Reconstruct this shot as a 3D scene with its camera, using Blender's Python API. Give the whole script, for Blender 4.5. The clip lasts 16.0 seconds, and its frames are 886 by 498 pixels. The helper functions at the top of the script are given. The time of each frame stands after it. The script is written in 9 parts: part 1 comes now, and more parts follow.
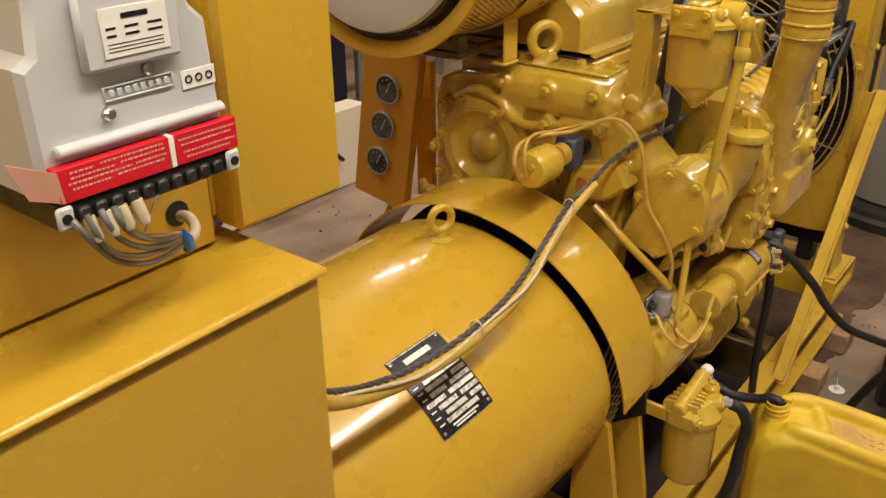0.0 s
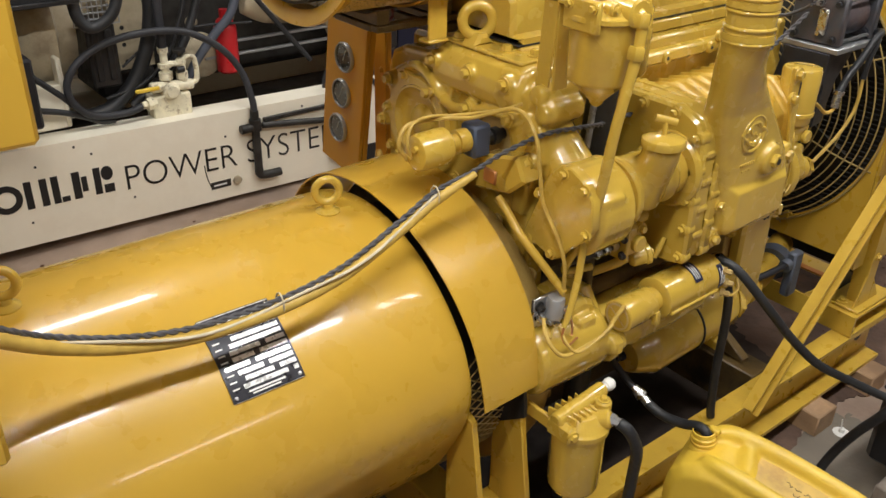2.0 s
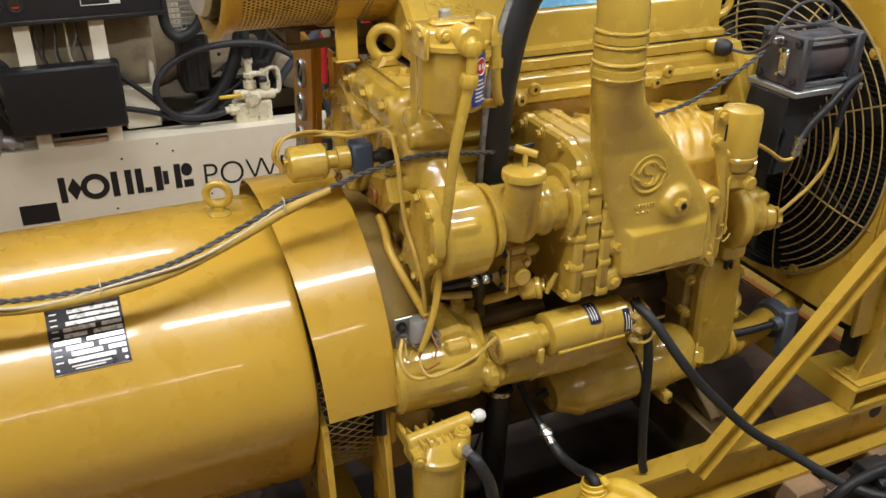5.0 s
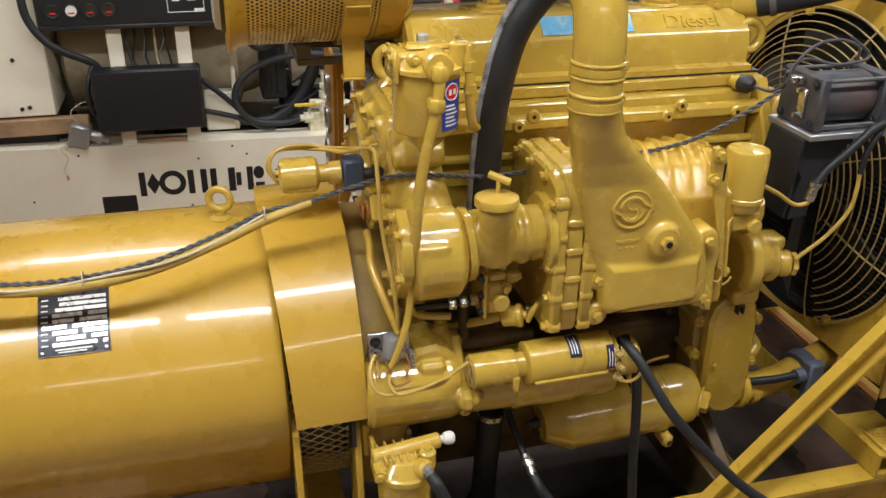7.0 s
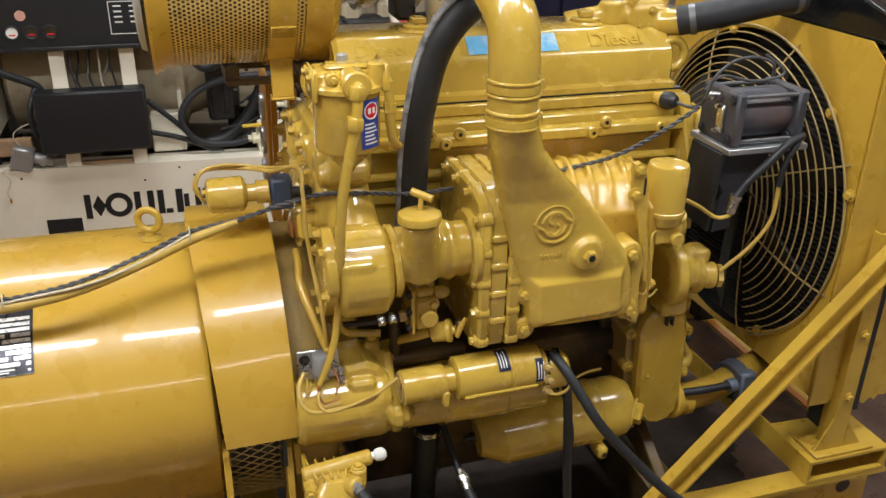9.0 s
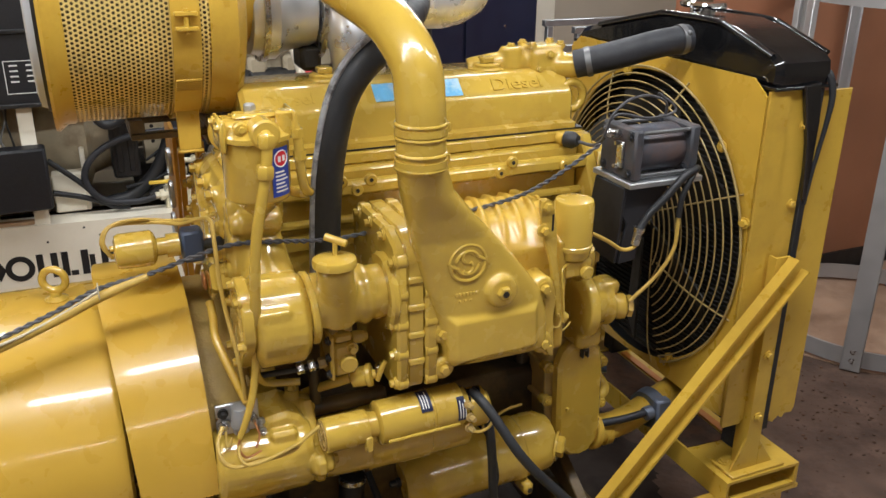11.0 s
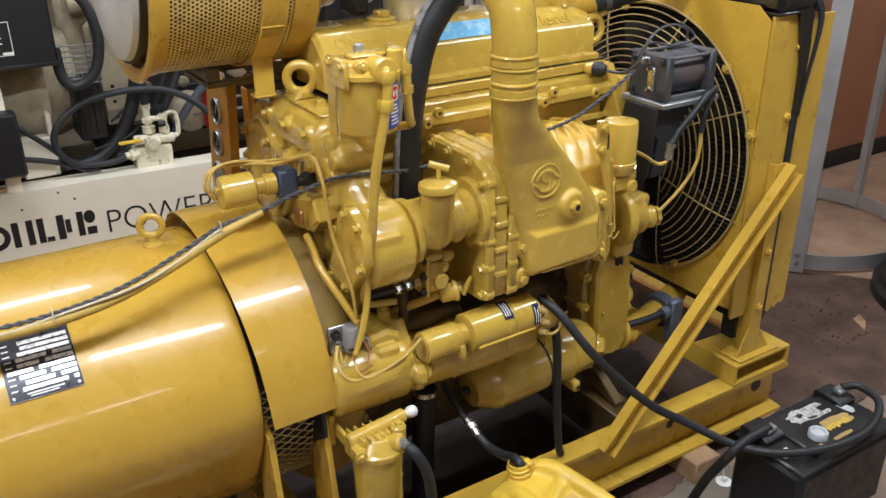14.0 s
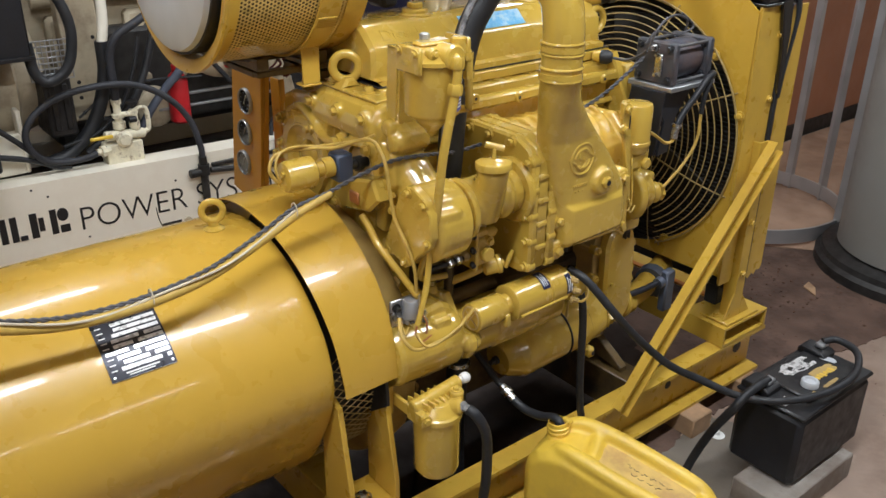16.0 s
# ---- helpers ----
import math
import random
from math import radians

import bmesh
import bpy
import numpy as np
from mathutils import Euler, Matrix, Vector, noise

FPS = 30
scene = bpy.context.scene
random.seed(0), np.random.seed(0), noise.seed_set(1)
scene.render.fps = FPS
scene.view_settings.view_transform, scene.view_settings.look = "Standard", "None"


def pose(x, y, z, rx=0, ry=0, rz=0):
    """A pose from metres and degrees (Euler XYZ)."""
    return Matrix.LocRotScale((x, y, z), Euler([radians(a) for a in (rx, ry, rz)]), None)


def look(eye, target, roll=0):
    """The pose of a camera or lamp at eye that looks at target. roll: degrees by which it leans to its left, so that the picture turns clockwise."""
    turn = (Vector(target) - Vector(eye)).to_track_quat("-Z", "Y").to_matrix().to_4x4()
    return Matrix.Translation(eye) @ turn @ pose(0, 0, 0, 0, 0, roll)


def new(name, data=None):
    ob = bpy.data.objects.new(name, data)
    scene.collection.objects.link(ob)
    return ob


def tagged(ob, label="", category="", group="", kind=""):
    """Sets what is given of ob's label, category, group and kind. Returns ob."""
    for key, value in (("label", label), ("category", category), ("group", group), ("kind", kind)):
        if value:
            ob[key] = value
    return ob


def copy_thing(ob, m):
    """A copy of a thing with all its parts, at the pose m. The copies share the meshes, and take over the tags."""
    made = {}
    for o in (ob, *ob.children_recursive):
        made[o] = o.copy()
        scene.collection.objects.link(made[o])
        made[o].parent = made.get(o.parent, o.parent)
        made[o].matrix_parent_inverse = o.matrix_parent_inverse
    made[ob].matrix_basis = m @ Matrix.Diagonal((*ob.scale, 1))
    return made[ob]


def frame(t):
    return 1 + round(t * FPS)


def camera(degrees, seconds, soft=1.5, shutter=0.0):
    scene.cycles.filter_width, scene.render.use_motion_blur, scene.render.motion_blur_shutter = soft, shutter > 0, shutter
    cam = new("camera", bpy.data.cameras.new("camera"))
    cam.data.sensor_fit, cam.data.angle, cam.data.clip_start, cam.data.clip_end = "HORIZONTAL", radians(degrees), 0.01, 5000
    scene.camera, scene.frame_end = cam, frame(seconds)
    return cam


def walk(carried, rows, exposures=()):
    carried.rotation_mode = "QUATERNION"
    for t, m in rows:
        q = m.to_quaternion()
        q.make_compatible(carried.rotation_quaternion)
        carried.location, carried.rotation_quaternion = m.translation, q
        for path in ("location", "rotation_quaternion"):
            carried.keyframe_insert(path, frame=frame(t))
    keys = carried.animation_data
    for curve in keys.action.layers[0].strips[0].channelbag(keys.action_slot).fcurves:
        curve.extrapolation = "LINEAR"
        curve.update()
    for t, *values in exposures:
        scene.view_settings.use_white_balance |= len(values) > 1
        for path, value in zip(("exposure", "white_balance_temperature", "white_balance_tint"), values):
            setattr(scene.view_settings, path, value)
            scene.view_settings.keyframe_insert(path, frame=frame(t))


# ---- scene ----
cam = camera(54.7, 16.0)
PATH = [
    (0, (0.077, -0.929, 1.645), (1.486, 0.18, 0.76), -0.4),
    (0.5, (0.185, -0.949, 1.635), (1.575, 0.183, 0.747), -0.1),
    (1, (0.306, -0.993, 1.661), (1.63, 0.158, 0.702), 0.1),
    (1.5, (0.394, -1.148, 1.653), (1.604, 0.122, 0.693), 0.8),
    (2, (0.48, -1.306, 1.662), (1.588, 0.059, 0.709), 1.4),
    (2.5, (0.626, -1.355, 1.659), (1.71, 0.03, 0.707), 1.7),
    (3, (0.747, -1.373, 1.666), (1.796, 0.037, 0.712), 2.0),
    (3.5, (0.82, -1.453, 1.676), (1.763, 0.024, 0.712), 2.4),
    (4, (0.906, -1.584, 1.678), (1.694, -0.009, 0.73), 2.7),
    (4.5, (0.961, -1.661, 1.676), (1.672, -0.036, 0.753), 1.5),
    (5, (1.015, -1.662, 1.677), (1.738, -0.037, 0.763), 0.3),
    (7.5, (1.305, -1.772, 1.699), (1.742, -0.025, 0.827), 0.9),
    (8, (1.318, -1.774, 1.693), (1.761, -0.021, 0.84), 0.7),
    (8.5, (1.335, -1.779, 1.699), (1.807, -0.032, 0.847), 0.7),
    (9, (1.344, -1.795, 1.701), (1.888, -0.067, 0.855), 1.0),
    (9.5, (1.34, -1.812, 1.702), (1.971, -0.103, 0.877), 1.1),
    (10, (1.343, -1.816, 1.7), (2.06, -0.123, 0.911), 0.6),
    (12.5, (1.281, -1.823, 1.692), (2.043, -0.118, 0.976), 0.6),
    (13, (1.22, -1.826, 1.697), (2.029, -0.154, 0.956), 1.0),
    (13.5, (1.092, -1.82, 1.703), (1.988, -0.207, 0.931), 0.1),
    (14, (0.876, -1.793, 1.7), (1.84, -0.252, 0.865), -0.4),
    (14.5, (0.784, -1.841, 1.708), (1.769, -0.318, 0.864), 0.6),
    (15, (0.726, -1.9, 1.711), (1.672, -0.353, 0.866), 1.5),
    (15.5, (0.65, -1.856, 1.708), (1.615, -0.329, 0.85), 1.3),
    (16, (0.526, -1.713, 1.711), (1.672, -0.306, 0.869), 0.6),
]
EXPOSURES = [(0.0, -0.28, 7600, 12), (1.0, -0.27, 7500, 12), (1.5, -0.22, 6650, 11), (2.0, -0.1, 6100, 10), (2.5, -0.05, 6150, 10), (5.0, -0.18, 6050, 10), (8.0, -0.14, 5900, 10), (10.0, -0.14, 5900, 10), (12.5, 0.02, 5550, 10), (16.0, -0.12, 5550, 10)]
walk(cam, [(t, look(eye, target, roll)) for t, eye, target, roll in PATH], EXPOSURES)

# ---- world and lamps ----
world = bpy.data.worlds.new("room_air")
scene.world = world
world.use_nodes = True
world.node_tree.nodes["Background"].inputs[0].default_value = (0.9, 0.93, 1.0, 1)
world.node_tree.nodes["Background"].inputs[1].default_value = 0.012
LAMP_POWER = 31.5


def tube_lamp(x, y, z, length, power):
    data = bpy.data.lights.new("tube_or_fill_light", "AREA")
    data.shape, data.size, data.size_y, data.energy = "RECTANGLE", length, 0.16, power
    data.color = (1.0, 0.955, 0.86)
    ob = new("tube_or_fill_light", data)
    ob.location = (x, y, z)
    return ob


# Rows at y -1.12 and -4.0 follow reflections; the last four are added fill.
LAMPS = [(-1.05, -1.12, 0.8), (0.55, -1.12, 1.0), (1.95, -1.12, 1.0), (3.6, -1.12, 0.6), (0.6, -4.0, 0.22), (2.0, -4.0, 0.22), (0.9, 1.15, 0.8), (2.55, 0.75, 0.8), (4.4, 2.4, 1.2), (5.3, -0.5, 0.5)]
for lx, ly, share in LAMPS:
    tube_lamp(lx, ly, 2.885, 1.18, LAMP_POWER * share)

# ---- materials ----
def material(name, colour, rough=0.5, metal=0.0, vary=0.12, scale=6.0, bump=0.0, bump_scale=90.0, coat=0.0, stain=None, stain_amount=0.0, stain_scale=3.0, rough_vary=0.1, stain_from=0.46, stain_to=0.62):
    m = bpy.data.materials.new(name)
    m.use_nodes = True
    nt = m.node_tree
    b = nt.nodes["Principled BSDF"]
    geo = nt.nodes.new("ShaderNodeTexCoord")
    n1 = nt.nodes.new("ShaderNodeTexNoise")
    n1.inputs["Scale"].default_value, n1.inputs["Detail"].default_value = scale, 5.0
    nt.links.new(geo.outputs["Object"], n1.inputs["Vector"])
    ramp = nt.nodes.new("ShaderNodeMapRange")
    ramp.inputs[1].default_value, ramp.inputs[2].default_value = 0.3, 0.7
    ramp.inputs[3].default_value, ramp.inputs[4].default_value = 1.0 - vary, 1.0 + vary
    nt.links.new(n1.outputs[0], ramp.inputs[0])
    mul = nt.nodes.new("ShaderNodeMix")
    mul.data_type, mul.blend_type = "RGBA", "MULTIPLY"
    mul.inputs[0].default_value = 1.0
    mul.inputs[6].default_value = (*colour, 1)
    nt.links.new(ramp.outputs[0], mul.inputs[7])
    out = mul.outputs[2]
    if stain:
        n2 = nt.nodes.new("ShaderNodeTexNoise")
        n2.inputs["Scale"].default_value, n2.inputs["Detail"].default_value = stain_scale, 8.0
        n2.inputs["Roughness"].default_value = 0.65
        nt.links.new(geo.outputs["Object"], n2.inputs["Vector"])
        r2 = nt.nodes.new("ShaderNodeMapRange")
        r2.inputs[1].default_value, r2.inputs[2].default_value = stain_from, stain_to
        r2.inputs[4].default_value = stain_amount
        nt.links.new(n2.outputs[0], r2.inputs[0])
        mx = nt.nodes.new("ShaderNodeMix")
        mx.data_type = "RGBA"
        nt.links.new(r2.outputs[0], mx.inputs[0])
        nt.links.new(out, mx.inputs[6])
        mx.inputs[7].default_value = (*stain, 1)
        out = mx.outputs[2]
    nt.links.new(out, b.inputs["Base Color"])
    n3 = nt.nodes.new("ShaderNodeTexNoise")
    n3.inputs["Scale"].default_value, n3.inputs["Detail"].default_value = scale * 4, 4.0
    nt.links.new(geo.outputs["Object"], n3.inputs["Vector"])
    rr = nt.nodes.new("ShaderNodeMapRange")
    rr.inputs[1].default_value, rr.inputs[2].default_value = 0.3, 0.7
    rr.inputs[3].default_value, rr.inputs[4].default_value = max(0.02, rough - rough_vary), min(1.0, rough + rough_vary)
    nt.links.new(n3.outputs[0], rr.inputs[0])
    nt.links.new(rr.outputs[0], b.inputs["Roughness"])
    b.inputs["Metallic"].default_value = metal
    b.inputs["Coat Weight"].default_value = coat
    b.inputs["Coat Roughness"].default_value = 0.05
    if bump:
        n4 = nt.nodes.new("ShaderNodeTexNoise")
        n4.inputs["Scale"].default_value, n4.inputs["Detail"].default_value = bump_scale, 4.0
        nt.links.new(geo.outputs["Object"], n4.inputs["Vector"])
        bp = nt.nodes.new("ShaderNodeBump")
        bp.inputs["Strength"].default_value, bp.inputs["Distance"].default_value = bump, 0.004
        nt.links.new(n4.outputs[0], bp.inputs["Height"])
        nt.links.new(bp.outputs[0], b.inputs["Normal"])
    return m


YELLOW = material("generator_yellow_paint", (0.555, 0.340, 0.036), 0.29, vary=0.05, scale=3, bump=0.30, bump_scale=3.2, coat=0.50, rough_vary=0.06, stain=(0.40, 0.21, 0.02), stain_amount=0.04, stain_scale=5, stain_from=0.45, stain_to=0.85)
ENGINE = material("engine_yellow_paint", (0.560, 0.375, 0.052), 0.24, vary=0.07, scale=5, bump=0.14, bump_scale=55, coat=1.0, stain=(0.27, 0.14, 0.03), stain_amount=0.45, stain_scale=9, rough_vary=0.08, stain_from=0.50, stain_to=0.85)
FRAME = material("frame_yellow_paint", (0.585, 0.375, 0.045), 0.34, vary=0.08, scale=7, bump=0.08, bump_scale=80, coat=0.25, stain=(0.30, 0.15, 0.03), stain_amount=0.4, stain_scale=9, stain_from=0.50, stain_to=0.80)
DUSTY = material("dusty_yellow_paint", (0.47, 0.33, 0.11), 0.42, vary=0.12, scale=12, bump=0.15, bump_scale=140, stain=(0.30, 0.21, 0.09), stain_amount=0.5, stain_scale=7)
# oily yellow, darkened further to carry the shade of recessed parts
OILSHADE = material("oily_shade_dark_yellow_paint", (0.15, 0.095, 0.030), 0.42, vary=0.3, scale=9, bump=0.15, bump_scale=120, stain=(0.022, 0.016, 0.011), stain_amount=0.9, stain_scale=5, stain_from=0.40, stain_to=0.60)
SENDERGREY = material("dull_aluminium", (0.42, 0.43, 0.45), 0.38, metal=0.55, vary=0.12, scale=20)
COIL = material("brown_coil", (0.065, 0.068, 0.085), 0.5, vary=0.2, scale=25, stain=(0.16, 0.085, 0.055), stain_amount=0.6, stain_scale=6)
BRACKETGREY = material("dark_grey_bracket", (0.035, 0.037, 0.045), 0.4, metal=0.4, vary=0.2, scale=12)
GREYWIRE = material("grey_wire", (0.16, 0.155, 0.15), 0.45, vary=0.25, scale=40)
BELL = material("dusty_bell_casting", (0.43, 0.29, 0.075), 0.58, vary=0.14, scale=10, bump=0.3, bump_scale=110, stain=(0.28, 0.18, 0.06), stain_amount=0.6, stain_scale=6)
BLUEGREY = material("blue_grey_clamp", (0.12, 0.14, 0.19), 0.45, metal=0.3, vary=0.15, scale=20)
GUARDWIRE = material("dusty_guard_wire", (0.36, 0.26, 0.09), 0.5, vary=0.15, scale=10)
NAVYLABEL = material("navy_label", (0.012, 0.016, 0.05), 0.35, vary=0.1)
DUCT = material("polished_aluminium_duct", (0.80, 0.82, 0.86), 0.34, metal=0.75, vary=0.08, scale=6)
FOIL = material("crumpled_bright_foil", (0.88, 0.89, 0.92), 0.30, metal=0.6, vary=0.05, scale=8, bump=0.25, bump_scale=18)
RUST = material("rust_brown_primer", (0.115, 0.055, 0.030), 0.7, vary=0.3, scale=9, bump=0.2, bump_scale=90, stain=(0.035, 0.022, 0.015), stain_amount=0.8, stain_scale=7)
SLATEBLUE = material("slate_blue_plastic", (0.045, 0.062, 0.105), 0.42, vary=0.15, scale=20)
TIEROD = material("dull_steel_rod", (0.16, 0.16, 0.165), 0.45, metal=0.6, vary=0.2, scale=20)
VALVECREAM = material("flaking_cream_fitting", (0.74, 0.69, 0.52), 0.45, vary=0.15, scale=30, bump=0.2, bump_scale=120, stain=(0.20, 0.14, 0.08), stain_amount=0.75, stain_scale=26, stain_from=0.54, stain_to=0.64)
HOSEBLUE = material("blue_grey_hose", (0.075, 0.085, 0.115), 0.5, vary=0.2, scale=16)
OCHRE = material("ochre_panel_paint", (0.50, 0.245, 0.018), 0.42, vary=0.06, scale=5)
ORANGE = material("orange_primer", (0.50, 0.175, 0.02), 0.5, vary=0.1, scale=8)
BLACK = material("black_gloss_paint", (0.008, 0.008, 0.009), 0.14, vary=0.2, scale=8, bump=0.25, bump_scale=28, coat=0.6)
SCUFF = material("scuffed_grey_rubber", (0.30, 0.30, 0.31), 0.7, vary=0.3, scale=30, bump=0.2, bump_scale=150, stain=(0.05, 0.05, 0.055), stain_amount=0.8, stain_scale=40)
RUBBER = material("black_rubber", (0.017, 0.018, 0.021), 0.52, vary=0.25, scale=20, bump=0.1, bump_scale=200)
HOSE = material("grey_rubber_hose", (0.024, 0.025, 0.031), 0.58, vary=0.25, scale=16, bump=0.1, bump_scale=160)
COREBLACK = material("dusty_radiator_black", (0.030, 0.027, 0.023), 0.8, vary=0.3, scale=8, bump=0.1, bump_scale=120)
BATTERYBLACK = material("battery_black", (0.011, 0.011, 0.014), 0.46, vary=0.15, scale=7, bump=0.05, bump_scale=300)
PLASTIC = material("black_plastic", (0.012, 0.012, 0.014), 0.42, vary=0.2, scale=9, stain=(0.06, 0.055, 0.05), stain_amount=0.3, stain_scale=14)
BOXBLACK = material("black_crinkle_paint", (0.008, 0.008, 0.011), 0.5, vary=0.15, scale=30, bump=0.2, bump_scale=300)
STEEL = material("bare_steel", (0.62, 0.62, 0.62), 0.28, metal=1.0, vary=0.1, scale=20)
CHROME = material("chrome", (0.8, 0.8, 0.8), 0.08, metal=1.0, vary=0.03, rough_vary=0.02)
ALU = material("aluminium", (0.62, 0.62, 0.63), 0.34, metal=1.0, vary=0.12, scale=14, bump=0.08, bump_scale=80)
GALV = material("grey_aluminium_rack", (0.42, 0.43, 0.45), 0.42, metal=0.75, vary=0.12, scale=9)
DARKSTEEL = material("dark_iron", (0.05, 0.048, 0.046), 0.5, metal=0.6, vary=0.3, scale=20, bump=0.2, bump_scale=150)
LAMIN = material("actuator_grey", (0.05, 0.053, 0.064), 0.55, metal=0.0, vary=0.25, scale=20, stain=(0.12, 0.07, 0.05), stain_amount=0.4, stain_scale=12)
GREYCAST = material("grey_enamel", (0.52, 0.54, 0.57), 0.42, vary=0.05, scale=12, bump=0.06, bump_scale=150)
CREAM = material("cream_paint", (0.88, 0.83, 0.70), 0.42, vary=0.04, scale=5, stain=(0.55, 0.46, 0.34), stain_amount=0.16, stain_scale=5)
CREAMDIRTY = material("dirty_cream_casting", (0.50, 0.43, 0.30), 0.55, vary=0.2, scale=8, bump=0.2, bump_scale=60, stain=(0.16, 0.12, 0.08), stain_amount=0.7, stain_scale=4)
RED = material("red_paint", (0.45, 0.015, 0.02), 0.35, vary=0.12, scale=8)
REDLABEL = material("red_label", (0.62, 0.01, 0.025), 0.45, vary=0.05)
WHITE = material("white_label", (0.80, 0.80, 0.78), 0.45, vary=0.03)
PINK = material("faded_tape", (0.62, 0.33, 0.27), 0.6, vary=0.12, scale=20)
BLUE = material("blue_label", (0.03, 0.06, 0.35), 0.4, vary=0.05)
SKYBLUE = material("pale_blue_film", (0.16, 0.46, 0.76), 0.4, vary=0.12, scale=25, stain=(0.55, 0.72, 0.82), stain_amount=0.8, stain_scale=30)
DARKRED = material("dark_red_wire", (0.10, 0.008, 0.014), 0.45, vary=0.15, scale=30)
# near-black colour standing for shade inside the cream set
SHADEDECK = material("shade_dark_deck", (0.030, 0.024, 0.019), 0.7, vary=0.4, scale=6, stain=(0.075, 0.05, 0.035), stain_amount=0.5, stain_scale=4)
SLATEPANEL = material("dull_slate_panel", (0.060, 0.064, 0.058), 0.5, vary=0.2, scale=5, stain=(0.11, 0.10, 0.085), stain_amount=0.4, stain_scale=4)
INK = material("black_ink", (0.012, 0.012, 0.013), 0.45, vary=0.05)
PLATE = material("black_anodised_plate", (0.018, 0.018, 0.022), 0.22, metal=0.4, vary=0.15, scale=20)
RATINGPLATE = material("dark_etched_aluminium", (0.042, 0.042, 0.050), 0.34, metal=0.75, vary=0.15, scale=20)
PLATESILVER = material("silver_plate_field", (0.78, 0.78, 0.78), 0.3, metal=0.45, vary=0.08, scale=20)
WIREYELLOW = material("dusty_yellow_wire", (0.52, 0.35, 0.07), 0.45, vary=0.15, scale=40)
WIREDARK = material("slate_wire", (0.075, 0.073, 0.08), 0.5, vary=0.3, scale=60)
WIREWHITE = material("off_white_wire", (0.58, 0.51, 0.37), 0.5, vary=0.12, scale=60)
BRIGHTBLUE = material("blue_terminal", (0.02, 0.16, 0.60), 0.4, vary=0.05)
BRASSY = material("brass_mesh", (0.70, 0.52, 0.17), 0.34, metal=0.15, vary=0.2, scale=10)
DARKVOID = material("dark_filter_felt", (0.085, 0.058, 0.022), 0.9, vary=0.3, scale=30)
CONCRETE = material("stained_concrete", (0.33, 0.245, 0.190), 0.75, vary=0.22, scale=5, bump=0.5, bump_scale=40, stain=(0.19, 0.125, 0.088), stain_amount=0.7, stain_scale=1.9)
BROWNFLOOR = material("brown_stained_floor", (0.125, 0.076, 0.054), 0.85, vary=0.35, scale=7, bump=0.9, bump_scale=38, stain=(0.062, 0.036, 0.026), stain_amount=0.9, stain_scale=4.2)
# near-black: oil stain and the shade under the engine in one colour
OILSHADEFLOOR = material("oily_shaded_concrete", (0.036, 0.023, 0.017), 0.85, vary=0.4, scale=5, bump=0.3, bump_scale=40, stain=(0.016, 0.012, 0.010), stain_amount=0.8, stain_scale=5)
RACKALU = material("pale_aluminium_section", (0.46, 0.45, 0.45), 0.45, metal=0.5, vary=0.1, scale=9)
GREYGREENFLOOR = material("dull_grey_concrete", (0.185, 0.158, 0.125), 0.7, vary=0.25, scale=6, bump=0.4, bump_scale=45, stain=(0.11, 0.088, 0.068), stain_amount=0.7, stain_scale=3)
CONCRETEBLOCK = material("grey_concrete_block", (0.30, 0.265, 0.23), 0.8, vary=0.2, scale=9, bump=0.5, bump_scale=60, stain=(0.18, 0.13, 0.10), stain_amount=0.6, stain_scale=6)
TANBOARD = material("tan_board", (0.42, 0.28, 0.19), 0.6, vary=0.14, scale=4, stain=(0.22, 0.12, 0.075), stain_amount=0.5, stain_scale=3)
BRICKRED = material("red_brown_panel", (0.36, 0.155, 0.08), 0.5, vary=0.14, scale=3, stain=(0.30, 0.12, 0.06), stain_amount=0.4, stain_scale=2)
WALLCREAM = material("cream_wall", (0.52, 0.46, 0.37), 0.7, vary=0.08, scale=2, bump=0.1, bump_scale=30)
WALLGREY = material("grey_block_wall", (0.33, 0.31, 0.28), 0.75, vary=0.12, scale=2, bump=0.2, bump_scale=30)
NAVY = material("navy_enamel", (0.014, 0.018, 0.045), 0.38, vary=0.12, scale=6)
GREYTANK = material("grey_tank_paint", (0.24, 0.23, 0.21), 0.5, vary=0.06, scale=4, stain=(0.22, 0.2, 0.17), stain_amount=0.3)
WOOD = material("sawn_timber", (0.42, 0.27, 0.15), 0.7, vary=0.2, scale=12, bump=0.2, bump_scale=80, stain=(0.2, 0.12, 0.07), stain_amount=0.5, stain_scale=9)
CAN = material("yellow_polythene", (0.75, 0.515, 0.05), 0.42, vary=0.06, scale=9, bump=0.1, bump_scale=120, stain=(0.38, 0.20, 0.05), stain_amount=0.22, stain_scale=10)
CANLABEL = material("worn_can_face", (0.62, 0.42, 0.11), 0.5, vary=0.12, scale=16, stain=(0.33, 0.17, 0.07), stain_amount=0.5, stain_scale=14)
GLASS = material("gauge_glass", (0.02, 0.022, 0.024), 0.08, vary=0.05, coat=0.6, rough_vary=0.03)
COPPER = material("bare_copper_patch", (0.55, 0.25, 0.10), 0.35, metal=0.7, vary=0.15)
GLOW = bpy.data.materials.new("lamp_diffuser")
GLOW.use_nodes = True
GLOW.node_tree.nodes["Principled BSDF"].inputs["Emission Color"].default_value = (1.0, 0.95, 0.86, 1)
GLOW.node_tree.nodes["Principled BSDF"].inputs["Emission Strength"].default_value = 6.0


